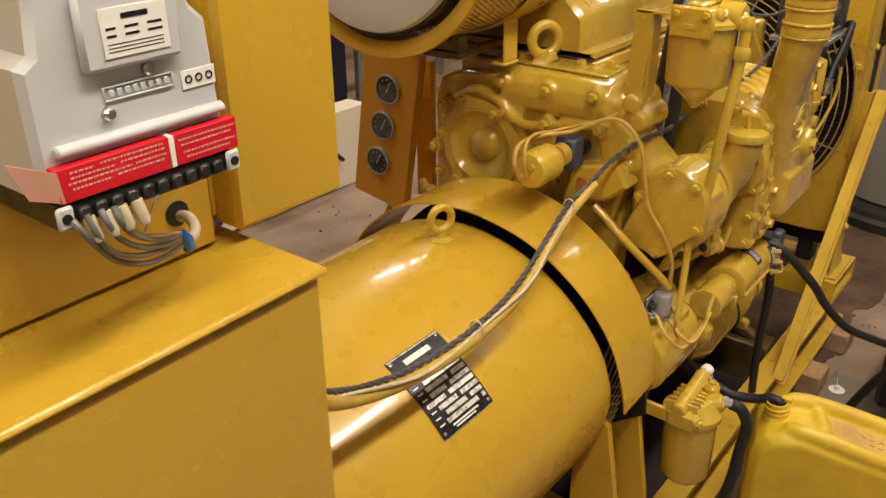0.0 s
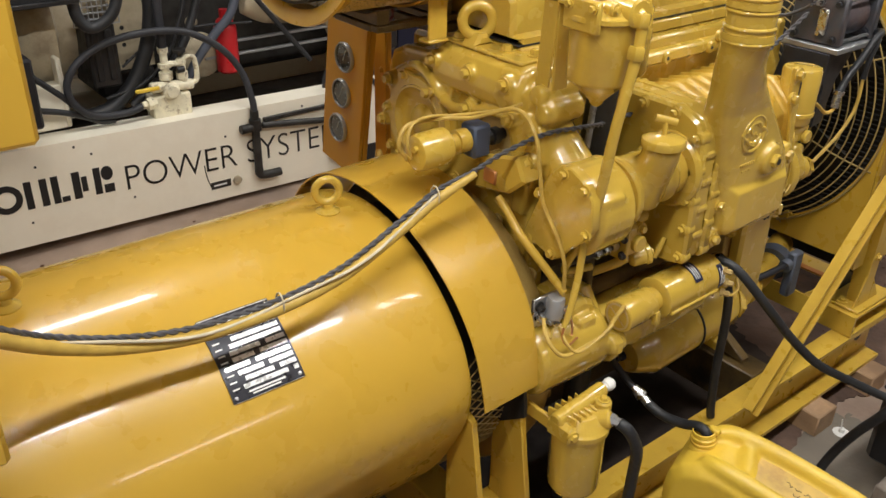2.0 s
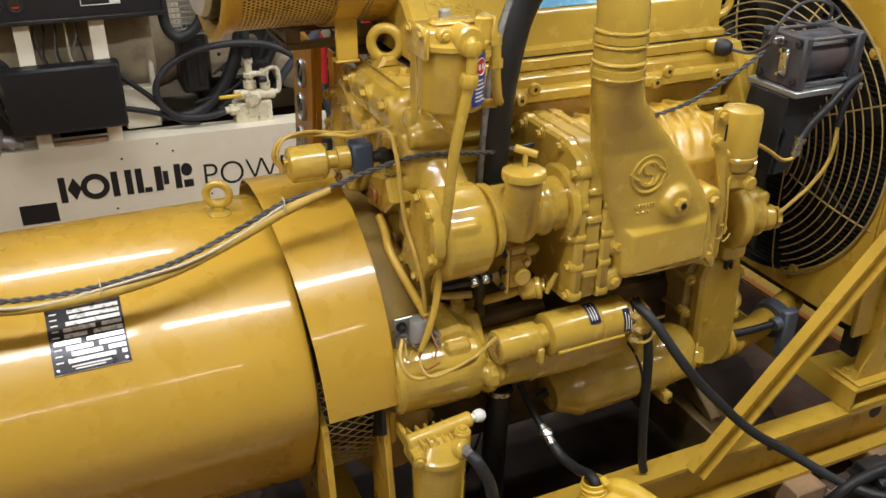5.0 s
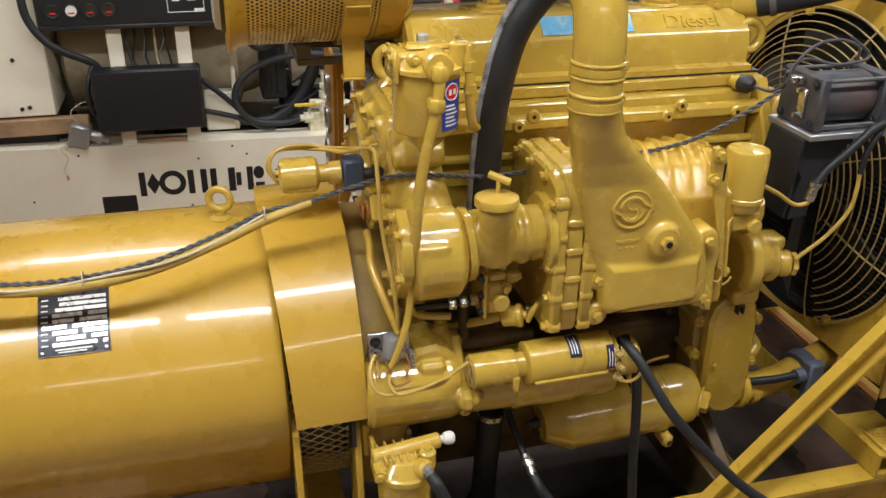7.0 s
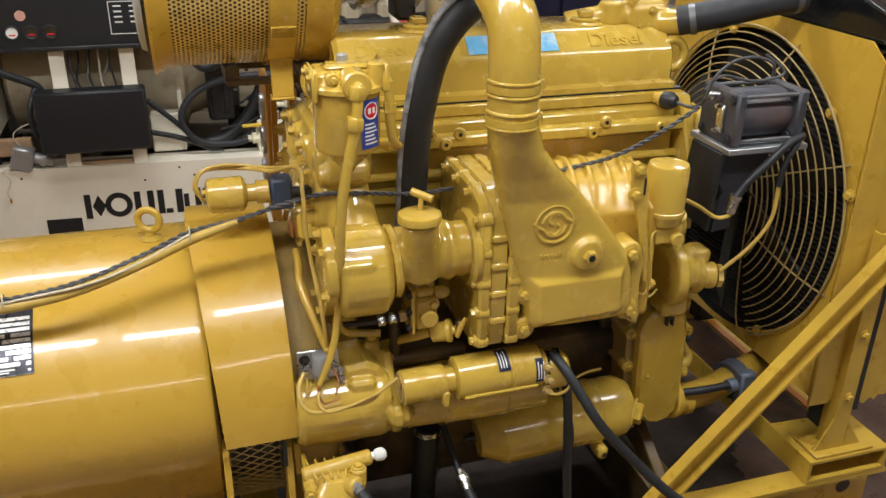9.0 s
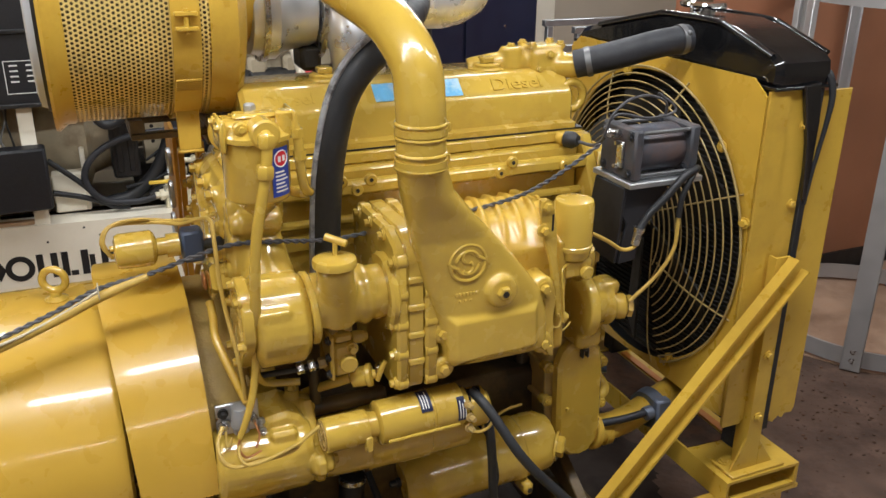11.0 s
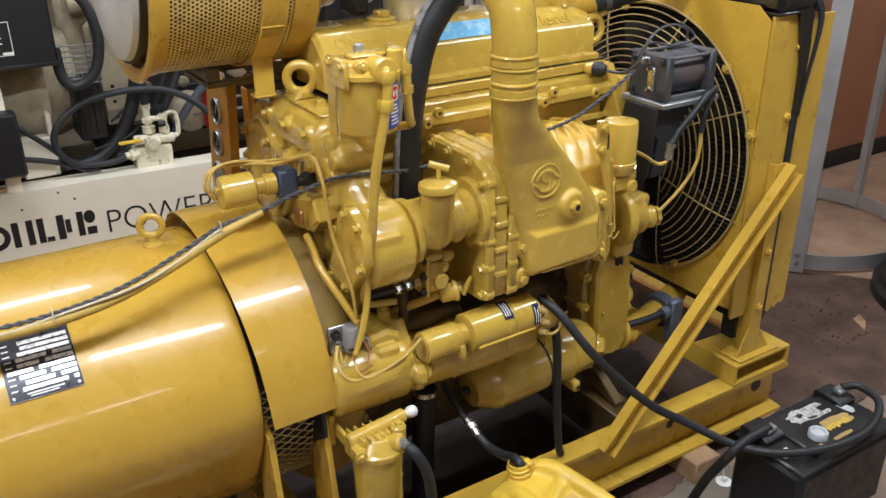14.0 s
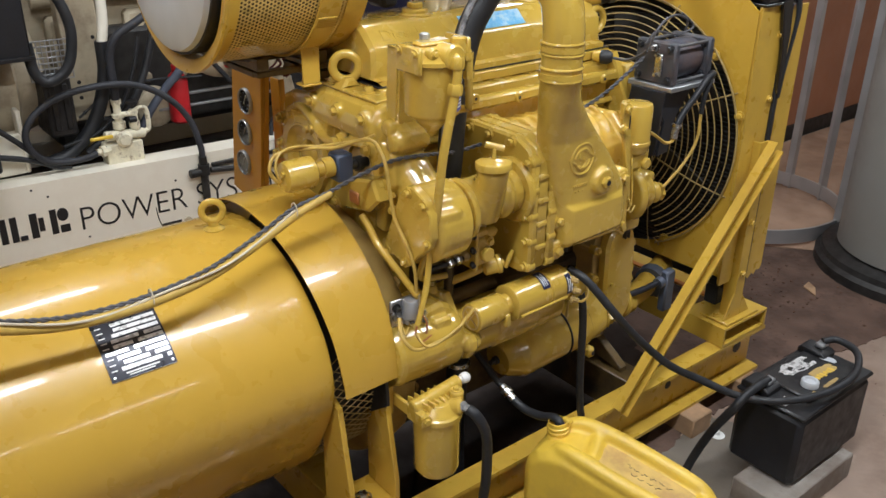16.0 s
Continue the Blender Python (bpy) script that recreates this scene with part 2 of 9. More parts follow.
# ---- mesh helpers ----
class Shape:
    """A heap of vertices and faces that becomes one mesh."""

    def __init__(self):
        self.v, self.f = [], []

    def add(self, verts, faces):
        k = len(self.v)
        self.v += [tuple(p) for p in verts]
        self.f += [tuple(i + k for i in f) for f in faces]
        return self


def frame_of(d):
    d = Vector(d).normalized()
    a = Vector((0, 0, 1)) if abs(d.z) < 0.9 else Vector((1, 0, 0))
    u = d.cross(a).normalized()
    return d, u, d.cross(u).normalized()


def box(s, x0, x1, y0, y1, z0, z1, c=0.004, turn=None, about=None):
    """A box with chamfered edges; turn: a rotation matrix about the point."""
    c = min(c, 0.49 * (x1 - x0), 0.49 * (y1 - y0), 0.49 * (z1 - z0))
    lo, hi = (x0, y0, z0), (x1, y1, z1)
    vs, key = [], {}
    for sx in (0, 1):
        for sy in (0, 1):
            for sz in (0, 1):
                for ax in range(3):
                    sg = (sx, sy, sz)
                    p = []
                    for i in range(3):
                        e = hi[i] if sg[i] else lo[i]
                        p.append(e if i == ax else (e - c if sg[i] else e + c))
                    key[(sg, ax)] = len(vs)
                    vs.append(Vector(p))
    fs = []
    for ax in range(3):
        a, b = (ax + 1) % 3, (ax + 2) % 3
        for side in (0, 1):
            q = []
            for i, j in ((0, 0), (1, 0), (1, 1), (0, 1)):
                sg = [0, 0, 0]
                sg[ax], sg[a], sg[b] = side, i, j
                q.append(key[(tuple(sg), ax)])
            fs.append(tuple(q if side else q[::-1]))
    for ax in range(3):
        a, b = (ax + 1) % 3, (ax + 2) % 3
        for i in (0, 1):
            for j in (0, 1):
                g0, g1 = [0, 0, 0], [0, 0, 0]
                g0[ax], g0[a], g0[b] = 0, i, j
                g1[ax], g1[a], g1[b] = 1, i, j
                q = [key[(tuple(g0), a)], key[(tuple(g1), a)], key[(tuple(g1), b)], key[(tuple(g0), b)]]
                fs.append(tuple(q if i != j else q[::-1]))
    for sx in (0, 1):
        for sy in (0, 1):
            for sz in (0, 1):
                t = [key[((sx, sy, sz), k)] for k in range(3)]
                fs.append(tuple(t if (sx + sy + sz) % 2 else t[::-1]))
    if turn is not None:
        o = Vector(about) if about else Vector(((x0 + x1) / 2, (y0 + y1) / 2, (z0 + z1) / 2))
        vs = [o + turn @ (p - o) for p in vs]
    return s.add(vs, fs)


def lathe(s, p, d, profile, seg=28):
    """Turns (along, radius) pairs about the axis d from p."""
    d, u, w = frame_of(d)
    p = Vector(p)
    vs, fs = [], []
    for along, r in profile:
        for i in range(seg):
            a = 2 * math.pi * i / seg
            vs.append(p + d * along + (u * math.cos(a) + w * math.sin(a)) * max(r, 1e-5))
    for k in range(len(profile) - 1):
        for i in range(seg):
            j = (i + 1) % seg
            fs.append((k * seg + i, k * seg + j, (k + 1) * seg + j, (k + 1) * seg + i))
    if tuple(profile[0]) != tuple(profile[-1]):
        fs.append(tuple(range(seg))[::-1])
        fs.append(tuple(range((len(profile) - 1) * seg, len(profile) * seg)))
    return s.add(vs, fs)


def cyl(s, p0, p1, r, seg=24, c=0.0, r1=None):
    p0, p1 = Vector(p0), Vector(p1)
    n = (p1 - p0).length
    r1 = r if r1 is None else r1
    if c:
        return lathe(s, p0, p1 - p0, [(0, r - c), (c, r), (n - c, r1), (n, r1 - c)], seg)
    return lathe(s, p0, p1 - p0, [(0, r), (n, r1)], seg)


def spline(points, n=8):
    pts = [Vector(p) for p in points]
    if len(pts) < 3:
        return pts
    pts = [2 * pts[0] - pts[1]] + pts + [2 * pts[-1] - pts[-2]]
    out = []
    for i in range(1, len(pts) - 2):
        a, b, c, d = pts[i - 1], pts[i], pts[i + 1], pts[i + 2]
        for k in range(n):
            t = k / n
            out.append(0.5 * ((2 * b) + (c - a) * t + (2 * a - 5 * b + 4 * c - d) * t * t + (3 * b - a - 3 * c + d) * t ** 3))
    return out + [pts[-2]]


def tube(s, points, r, seg=10, n=8, twist=None):
    """A round bar through the points. r: one radius or one for each point. twist: (offset, turns per metre, phase) winds it round the line."""
    line = spline(points, n)
    m = len(line)
    rr = [r] * m if not isinstance(r, (list, tuple)) else [float(np.interp(i / (m - 1), np.linspace(0, 1, len(r)), r)) for i in range(m)]
    tang = [(line[min(i + 1, m - 1)] - line[max(i - 1, 0)]).normalized() for i in range(m)]
    _, u, _ = frame_of(tang[0])
    vs, fs, run = [], [], 0.0
    for i in range(m):
        u = (u - tang[i] * u.dot(tang[i])).normalized()
        w = tang[i].cross(u)
        o = line[i]
        if i:
            run += (line[i] - line[i - 1]).length
        if twist:
            a = 2 * math.pi * twist[1] * run + twist[2]
            o = o + (u * math.cos(a) + w * math.sin(a)) * twist[0]
        for k in range(seg):
            a = 2 * math.pi * k / seg
            vs.append(o + (u * math.cos(a) + w * math.sin(a)) * rr[i])
    for i in range(m - 1):
        for k in range(seg):
            j = (k + 1) % seg
            fs.append((i * seg + k, i * seg + j, (i + 1) * seg + j, (i + 1) * seg + k))
    fs.append(tuple(range(seg))[::-1])
    fs.append(tuple(range((m - 1) * seg, m * seg)))
    return s.add(vs, fs)


def torus(s, c, d, big, small, seg=32, seg2=10, squash=1.0):
    d, u, w = frame_of(d)
    c = Vector(c)
    vs, fs = [], []
    for i in range(seg):
        a = 2 * math.pi * i / seg
        e = u * math.cos(a) + w * math.sin(a)
        for k in range(seg2):
            b = 2 * math.pi * k / seg2
            vs.append(c + e * (big + small * math.cos(b)) + d * small * squash * math.sin(b))
    for i in range(seg):
        for k in range(seg2):
            i2, k2 = (i + 1) % seg, (k + 1) % seg2
            fs.append((i * seg2 + k, i2 * seg2 + k, i2 * seg2 + k2, i * seg2 + k2))
    return s.add(vs, fs)


def prism(s, poly, axis, a, b, c=0.003):
    """Draws the outline poly along an axis from a to b, with chamfered rims. The two other axes come in x, y, z order."""
    poly = [Vector(p) for p in poly]
    area = sum(p.x * q.y - q.x * p.y for p, q in zip(poly, poly[1:] + poly[:1]))
    if area < 0:
        poly = poly[::-1]
    n = len(poly)

    def inset(d):
        out = []
        for i in range(n):
            p, q, r = poly[i - 1], poly[i], poly[(i + 1) % n]
            e0, e1 = (q - p).normalized(), (r - q).normalized()
            m0, m1 = Vector((-e0.y, e0.x)), Vector((-e1.y, e1.x))
            m = m0 + m1
            m = m / max(m.dot(m0), 0.3)
            out.append(q + m * d)
        return out

    inner = inset(c) if c else poly
    rings = [(inner, a), (poly, a + c), (poly, b - c), (inner, b)] if c else [(poly, a), (poly, b)]
    others = [i for i in range(3) if i != axis]
    vs = []
    for ring, h in rings:
        for p in ring:
            co = [0, 0, 0]
            co[axis], co[others[0]], co[others[1]] = h, p.x, p.y
            vs.append(co)
    flip = axis == 1
    fs = []
    for k in range(len(rings) - 1):
        for i in range(n):
            j = (i + 1) % n
            q = (k * n + i, k * n + j, (k + 1) * n + j, (k + 1) * n + i)
            fs.append(q[::-1] if flip else q)
    bottom, top = tuple(range(n))[::-1], tuple(range((len(rings) - 1) * n, len(rings) * n))
    fs += [bottom[::-1], top[::-1]] if flip else [bottom, top]
    return s.add(vs, fs)


def loft(s, sections, seg=36):
    """Level rounded cross-sections (z, x0, x1, y0, y1, squareness) joined into one duct."""
    vs, fs = [], []
    for z, x0, x1, y0, y1, n in sections:
        for i in range(seg):
            a = 2 * math.pi * i / seg
            ca, sa = math.cos(a), math.sin(a)
            vs.append(((x0 + x1) / 2 + (x1 - x0) / 2 * math.copysign(abs(ca) ** (2 / n), ca), (y0 + y1) / 2 + (y1 - y0) / 2 * math.copysign(abs(sa) ** (2 / n), sa), z))
    for k in range(len(sections) - 1):
        for i in range(seg):
            j = (i + 1) % seg
            fs.append((k * seg + i, k * seg + j, (k + 1) * seg + j, (k + 1) * seg + i))
    fs.append(tuple(range(seg))[::-1])
    fs.append(tuple(range((len(sections) - 1) * seg, len(sections) * seg)))
    return s.add(vs, fs)


def ball(s, c, rx, ry=None, rz=None, seg=20, rings=12):
    ry, rz = ry or rx, rz or rx
    c = Vector(c)
    vs = [c + Vector((0, 0, -rz))]
    for k in range(1, rings):
        b = -math.pi / 2 + math.pi * k / rings
        for i in range(seg):
            a = 2 * math.pi * i / seg
            vs.append(c + Vector((rx * math.cos(b) * math.cos(a), ry * math.cos(b) * math.sin(a), rz * math.sin(b))))
    vs.append(c + Vector((0, 0, rz)))
    fs = []
    for i in range(seg):
        fs.append((0, 1 + (i + 1) % seg, 1 + i))
        fs.append((len(vs) - 1, 1 + (rings - 2) * seg + i, 1 + (rings - 2) * seg + (i + 1) % seg))
    for k in range(rings - 2):
        for i in range(seg):
            j = (i + 1) % seg
            fs.append((1 + k * seg + i, 1 + k * seg + j, 1 + (k + 1) * seg + j, 1 + (k + 1) * seg + i))
    return s.add(vs, fs)


def bolt(s, p, d, r=0.010, h=0.009, washer=True):
    p, d = Vector(p), Vector(d).normalized()
    if washer:
        lathe(s, p - d * 0.004, d, [(0, r * 1.45), (0.006, r * 1.45)], 16)
    lathe(s, p, d, [(0, r), (h * 0.75, r), (h, r * 0.8)], 6)
    return s


def bolts(parent, mat, places, r=0.010, h=0.009, washer=True, name="bolt"):
    """One bolt a place: (point, direction)."""
    for p, d in places:
        bolt_shape = Shape()
        bolt(bolt_shape, p, d, r, h, washer)
        part(name, bolt_shape, mat, parent)


def thing(name, at, label, category, group="", kind=""):
    ob = new(name)
    ob.location = at
    ob.empty_display_size = 0.05
    return tagged(ob, label, category, group, kind)


def mesh_of(name, s, mat, smooth=38):
    me = bpy.data.meshes.new(name)
    me.from_pydata(s.v, [], s.f)
    me.validate()
    bm = bmesh.new()
    bm.from_mesh(me)
    bmesh.ops.recalc_face_normals(bm, faces=bm.faces)
    bm.to_mesh(me)
    bm.free()
    me.materials.append(mat)
    if smooth:
        me.shade_smooth()
        me.set_sharp_from_angle(angle=radians(smooth))
    return me


def part(name, s, mat, parent, label="", smooth=38, cast=0.0):
    """Links a shape as one mesh under a thing or a part. cast: the grain to which its pieces are melted together, as in a casting."""
    ob = new(name, mesh_of(name, s, mat, 0 if cast else smooth))
    ob.parent = parent
    ob.matrix_parent_inverse = Matrix.Translation(-parent.location)
    if parent.parent:
        ob.matrix_parent_inverse = Matrix.Identity(4)
    if cast:
        md = ob.modifiers.new("melt", "REMESH")
        md.mode, md.voxel_size, md.use_smooth_shade = "VOXEL", cast, True
        sm = ob.modifiers.new("soften", "SMOOTH")
        sm.factor, sm.iterations = 0.5, 4
    return tagged(ob, label) if label else ob


def solo(name, s, mat, label, category, group="", kind="", smooth=38):
    """A thing that is one mesh."""
    return tagged(new(name, mesh_of(name, s, mat, smooth)), label, category, group, kind)


def text_shape(s, words, width, height, put, depth=0.0015, weight=0.0):
    """Lettering in the built-in font, fitted to a width and height; put maps (along, up, out) to the world."""
    cu = bpy.data.curves.new("lettering", "FONT")
    cu.body, cu.extrude, cu.resolution_u, cu.offset = words, 0.02, 6, weight
    ob = bpy.data.objects.new("lettering", cu)
    me = bpy.data.meshes.new_from_object(ob)
    xs, ys = [v.co.x for v in me.vertices], [v.co.y for v in me.vertices]
    x0, y0, w, h = min(xs), min(ys), max(xs) - min(xs), max(ys) - min(ys)
    vs = [put((v.co.x - x0) / w * width, (v.co.y - y0) / h * height, depth if v.co.z > 0 else 0.0) for v in me.vertices]
    fs = [tuple(p.vertices) for p in me.polygons]
    bpy.data.objects.remove(ob)
    bpy.data.curves.remove(cu)
    bpy.data.meshes.remove(me)
    return s.add(vs, fs)

# ---- the room ----
def slab(name, mat, label, category, x0, x1, y0, y1, z0, z1, c=0.0):
    s = Shape()
    box(s, x0, x1, y0, y1, z0, z1, max(c, 0.0005))
    return solo(name, s, mat, label, category, kind="structure", smooth=0)


slab("floor", CONCRETE, "grey-brown stained concrete plant room floor", "floor", -2.6, 7.1, -5.6, 4.3, -0.12, 0.0)
slab("ceiling", WALLCREAM, "plain cream plant room ceiling", "ceiling", -2.6, 7.1, -5.6, 4.3, 3.0, 3.12)
slab("wall_north", WALLCREAM, "plain cream wall behind the machines", "wall", -2.6, 7.1, 4.15, 4.3, 0.0, 3.0)
slab("wall_south", WALLGREY, "plain grey plant room wall", "wall", -2.6, 7.1, -5.6, -5.45, 0.0, 3.0)
slab("wall_west", WALLGREY, "plain grey plant room wall", "wall", -2.6, -2.45, -5.45, 4.15, 0.0, 3.0)
slab("wall_east", WALLCREAM, "plain cream plant room wall", "wall", 6.95, 7.1, -5.45, 4.15, 0.0, 3.0)
slab("wall_partition", BRICKRED, "reddish brown painted partition wall", "wall", 3.72, 6.95, 1.09, 1.22, 0.10, 2.4)
slab("baseboard", INK, "black base strip under the brown partition", "baseboard", 3.72, 6.95, 1.075, 1.225, 0.0, 0.10)



def ragged(poly, seed, amp=0.05, n=36):
    """The outline with its sides gently wavering, as the edge of a stain."""
    random.seed(seed)
    out = []
    for (x0, y0), (x1, y1) in zip(poly, poly[1:] + poly[:1]):
        for k in range(n):
            out.append((x0 + (x1 - x0) * k / n, y0 + (y1 - y0) * k / n))
    m = len(out)
    rough = [(random.uniform(-amp, amp), random.uniform(-amp, amp)) for _ in range(m)]
    soft = []
    for i in range(m):
        near = [rough[(i + j) % m] for j in range(-4, 5)]
        soft.append((out[i][0] + sum(q[0] for q in near) / 4 + rough[i][0] * 0.08, out[i][1] + sum(q[1] for q in near) / 4 + rough[i][1] * 0.08))
    return soft


# brown-stained screed and a pale board beyond the radiator
s = Shape()
prism(s, ragged([(1.0, -0.43), (1.8, -0.46), (2.3, -0.45), (2.75, -0.46), (3.2, -0.44), (3.7, -0.55), (4.6, -0.95), (6.8, -1.0), (6.8, 1.06), (3.7, 1.06), (3.35, 0.85), (2.9, 0.62), (2.2, 0.58), (1.4, 0.46), (1.0, 0.2)], 3, 0.03), 2, 0.0005, 0.004, 0.0)
tagged(new("floor_patch", mesh_of("floor_patch", s, BROWNFLOOR, 0)), "dark reddish brown stained floor beside the radiator", "floor", kind="structure")
s = Shape()
prism(s, ragged([(1.0, -0.42), (1.9, -0.43), (2.70, -0.43), (2.76, -0.55), (2.66, -0.80), (2.42, -1.02), (2.0, -1.2), (1.4, -1.15), (1.0, -0.9)], 14, 0.03), 2, 0.0005, 0.0026, 0.0)
tagged(new("dull_patch", mesh_of("dull_patch", s, GREYGREENFLOOR, 0)), "dull grey-green concrete beside the base frame", "floor stain", kind="structure")
# dark sheet painting the engine's floor shade along with the oil
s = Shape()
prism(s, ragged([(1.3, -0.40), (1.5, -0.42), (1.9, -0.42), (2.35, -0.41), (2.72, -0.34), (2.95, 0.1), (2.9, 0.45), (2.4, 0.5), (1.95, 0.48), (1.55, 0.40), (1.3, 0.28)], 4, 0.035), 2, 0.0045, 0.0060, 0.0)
tagged(new("oil_shade_patch", mesh_of("oil_shade_patch", s, OILSHADEFLOOR, 0)), "black oily floor with the engine's shade in its colour", "oil stain", kind="structure")
s = Shape()
prism(s, ragged([(3.90, 0.52), (4.04, 0.28), (4.26, 0.02), (4.7, -0.12), (6.9, -0.15), (6.9, 1.05), (3.95, 1.05)], 9, 0.012, 24), 2, 0.0042, 0.009, 0.0)
tagged(new("floor_slab", mesh_of("floor_slab", s, TANBOARD, 0)), "pale pinkish tan concrete floor with a worn edge", "floor", kind="structure")

# a fitting over every lamp; the four over the fill lamps are added too
for lx, ly, share in LAMPS:
    lamp = thing("ceiling_or_fill_light", (lx, ly, 3.0), "white twin-tube fluorescent ceiling fitting out of view, some added as fill light", "ceiling light", "ceiling lights")
    s = Shape()
    box(s, lx - 0.62, lx + 0.62, ly - 0.09, ly + 0.09, 2.95, 3.0, 0.008)
    part("housing", s, WHITE, lamp)
    s = Shape()
    box(s, lx - 0.60, lx + 0.60, ly - 0.085, ly + 0.085, 2.905, 2.95, 0.012)
    part("diffuser", s, GLOW, lamp)

# ---- base frame ----
AX_Z, BARREL_R = 0.55, 0.38


def channel(s, x0, x1, y, side, z0, z1, flange=0.055, t=0.012):
    """A rolled channel along x with its web at y; side: which way the flanges point."""
    e = y + side * flange
    w = y + side * t
    prism(s, [(y, z0), (e, z0), (e, z0 + t), (w, z0 + t * 1.3), (w, z1 - t * 1.3), (e, z1 - t), (e, z1), (y, z1)], 0, x0, x1, 0.002)


base = thing("base_frame", (1.6, 0, 0.07), "yellow steel channel base frame on timber blocks", "base frame")
for side in (-1, 1):
    s = Shape()
    channel(s, 0.05, 3.01, side * 0.365, side, 0.072, 0.245, 0.06)
    rail = part("side_rail", s, FRAME, base)
    for hx in (1.35, 2.05, 2.55, 2.93):
        hole = Shape()
        lathe(hole, (hx, side * 0.3765, 0.165), (0, side, 0), [(0, 0.022 if hx > 2.9 else 0.014), (0.002, 0.022 if hx > 2.9 else 0.014)], 16)
        part("slot", hole, INK, rail)
for cx in (0.15, 1.42, 2.42):
    s = Shape()
    box(s, cx - 0.045, cx + 0.045, -0.352, 0.352, 0.10, 0.232, 0.004)
    # the member under the engine gets the shade in its colour
    part("cross_member", s, OILSHADE if cx > 2 else FRAME, base)
# box-section radiator bearer, open at its ends
s = Shape()
ring = [(2.755, 0.248), (2.998, 0.248), (2.998, 0.316), (2.755, 0.316)], [(2.763, 0.256), (2.990, 0.256), (2.990, 0.308), (2.763, 0.308)]
vs = [(x, y, z) for y in (-0.425, 0.425) for loop in ring for x, z in loop]
fs = []
for i in range(4):
    j = (i + 1) % 4
    fs += [(i, j, 8 + j, 8 + i), (4 + i, 4 + j, 12 + j, 12 + i), (i, j, 4 + j, 4 + i), (8 + i, 8 + j, 12 + j, 12 + i)]
s.add(vs, fs)
bearer = part("radiator_bearer", s, FRAME, base)
# rust-brown sheet on the bearer, dark to paint the shade below the radiator
s = Shape()
prism(s, ragged([(2.760, -0.255), (2.890, -0.262), (2.890, 0.415), (2.760, 0.415)], 17, 0.004, 8), 2, 0.3165, 0.3185, 0.0)
part("shaded_top", s, RUST, bearer, "rust-brown bearer top with shade in its colour")


def angle_iron(s, p0, p1, leg_a, leg_b, w=0.045, t=0.006, wb=None):
    """An L-section from p0 to p1 whose legs point along leg_a and leg_b."""
    p0, p1 = Vector(p0), Vector(p1)
    wb = wb or w
    d = (p1 - p0).normalized()
    a = Vector(leg_a)
    a = (a - d * a.dot(d)).normalized()
    b = d.cross(a)
    if b.dot(Vector(leg_b)) < 0:
        b = -b
    prof = [(0, 0), (w, 0), (w, t), (t, t), (t, wb), (0, wb)]
    vs = [p + a * i + b * j for p in (p0, p1) for i, j in prof]
    n = len(prof)
    fs = [(i, (i + 1) % n, n + (i + 1) % n, n + i) for i in range(n)] + [tuple(range(n))[::-1], tuple(range(n, 2 * n))]
    s.add(vs, fs)


def brace_bar(s, p0, p1, side, w=0.058, f=0.030, t=0.006):
    """A small rolled channel whose open side faces outward."""
    p0, p1 = Vector(p0), Vector(p1)
    d = (p1 - p0).normalized()
    b = Vector((0, side, 0))
    b = (b - d * b.dot(d)).normalized()
    a = d.cross(b)
    if a.x < 0:
        a = -a
    prof = [(0, 0), (w, 0), (w, f), (w - t, f), (w - t, t), (t, t), (t, f), (0, f)]
    vs = [p + a * i + b * j for p in (p0, p1) for i, j in prof]
    n = len(prof)
    fs = [(i, (i + 1) % n, n + (i + 1) % n, n + i) for i in range(n)] + [tuple(range(n))[::-1], tuple(range(n, 2 * n))]
    s.add(vs, fs)


for side in (-1, 1):
    s = Shape()
    brace_bar(s, (2.222, side * 0.418, 0.246), (2.862, side * 0.402, 0.928), side)
    brace = part("brace", s, FRAME, base)
    bolts(brace, FRAME, [((2.272, side * 0.425, 0.262), (0, side, 0)), ((2.855, side * 0.409, 0.882), (0, side, 0))], 0.009)
    s = Shape()
    angle_iron(s, (2.825, side * 0.398, 0.318), (2.825, side * 0.398, 0.925), (1, 0, 0), (0, -side, 0), 0.045)
    post = part("post", s, FRAME, base)
    s = Shape()
    box(s, 2.775, 2.95, -0.06 + side * 0.36, 0.05 + side * 0.36, 0.3165, 0.325, 0.002)
    part("foot_plate", s, FRAME, post)
    for poly in ([(2.782, 0.325), (2.826, 0.325), (2.826, 0.42)], [(2.872, 0.325), (2.925, 0.325), (2.872, 0.40)]):
        s = Shape()
        prism(s, poly, 1, side * 0.395 - 0.003, side * 0.395 + 0.003, 0.001)
        part("gusset", s, FRAME, post)
    bolts(post, FRAME, [((bx, side * 0.355, 0.326), (0, 0, 1)) for bx in (2.80, 2.915)], 0.011)
    bolts(post, FRAME, [((2.848, side * 0.400, bz), (0, side, 0)) for bz in (0.48, 0.66)], 0.009)
for bx, by in ((2.62, -0.40), (2.93, -0.40), (0.3, -0.40), (2.62, 0.40), (0.3, 0.40), (1.4, 0.40)):
    s = Shape()
    box(s, bx - 0.05, bx + 0.05, by - 0.08, by + 0.06, 0.0, 0.072, 0.004)
    solo("timber_block", s, WOOD, "rough sawn timber block under the base frame", "timber block", "blocks under the frame")

# ---- generator ----
gen = thing("generator", (0.95, 0, 0.245), "glossy golden yellow cylindrical alternator with eyebolts and nameplate", "generator")
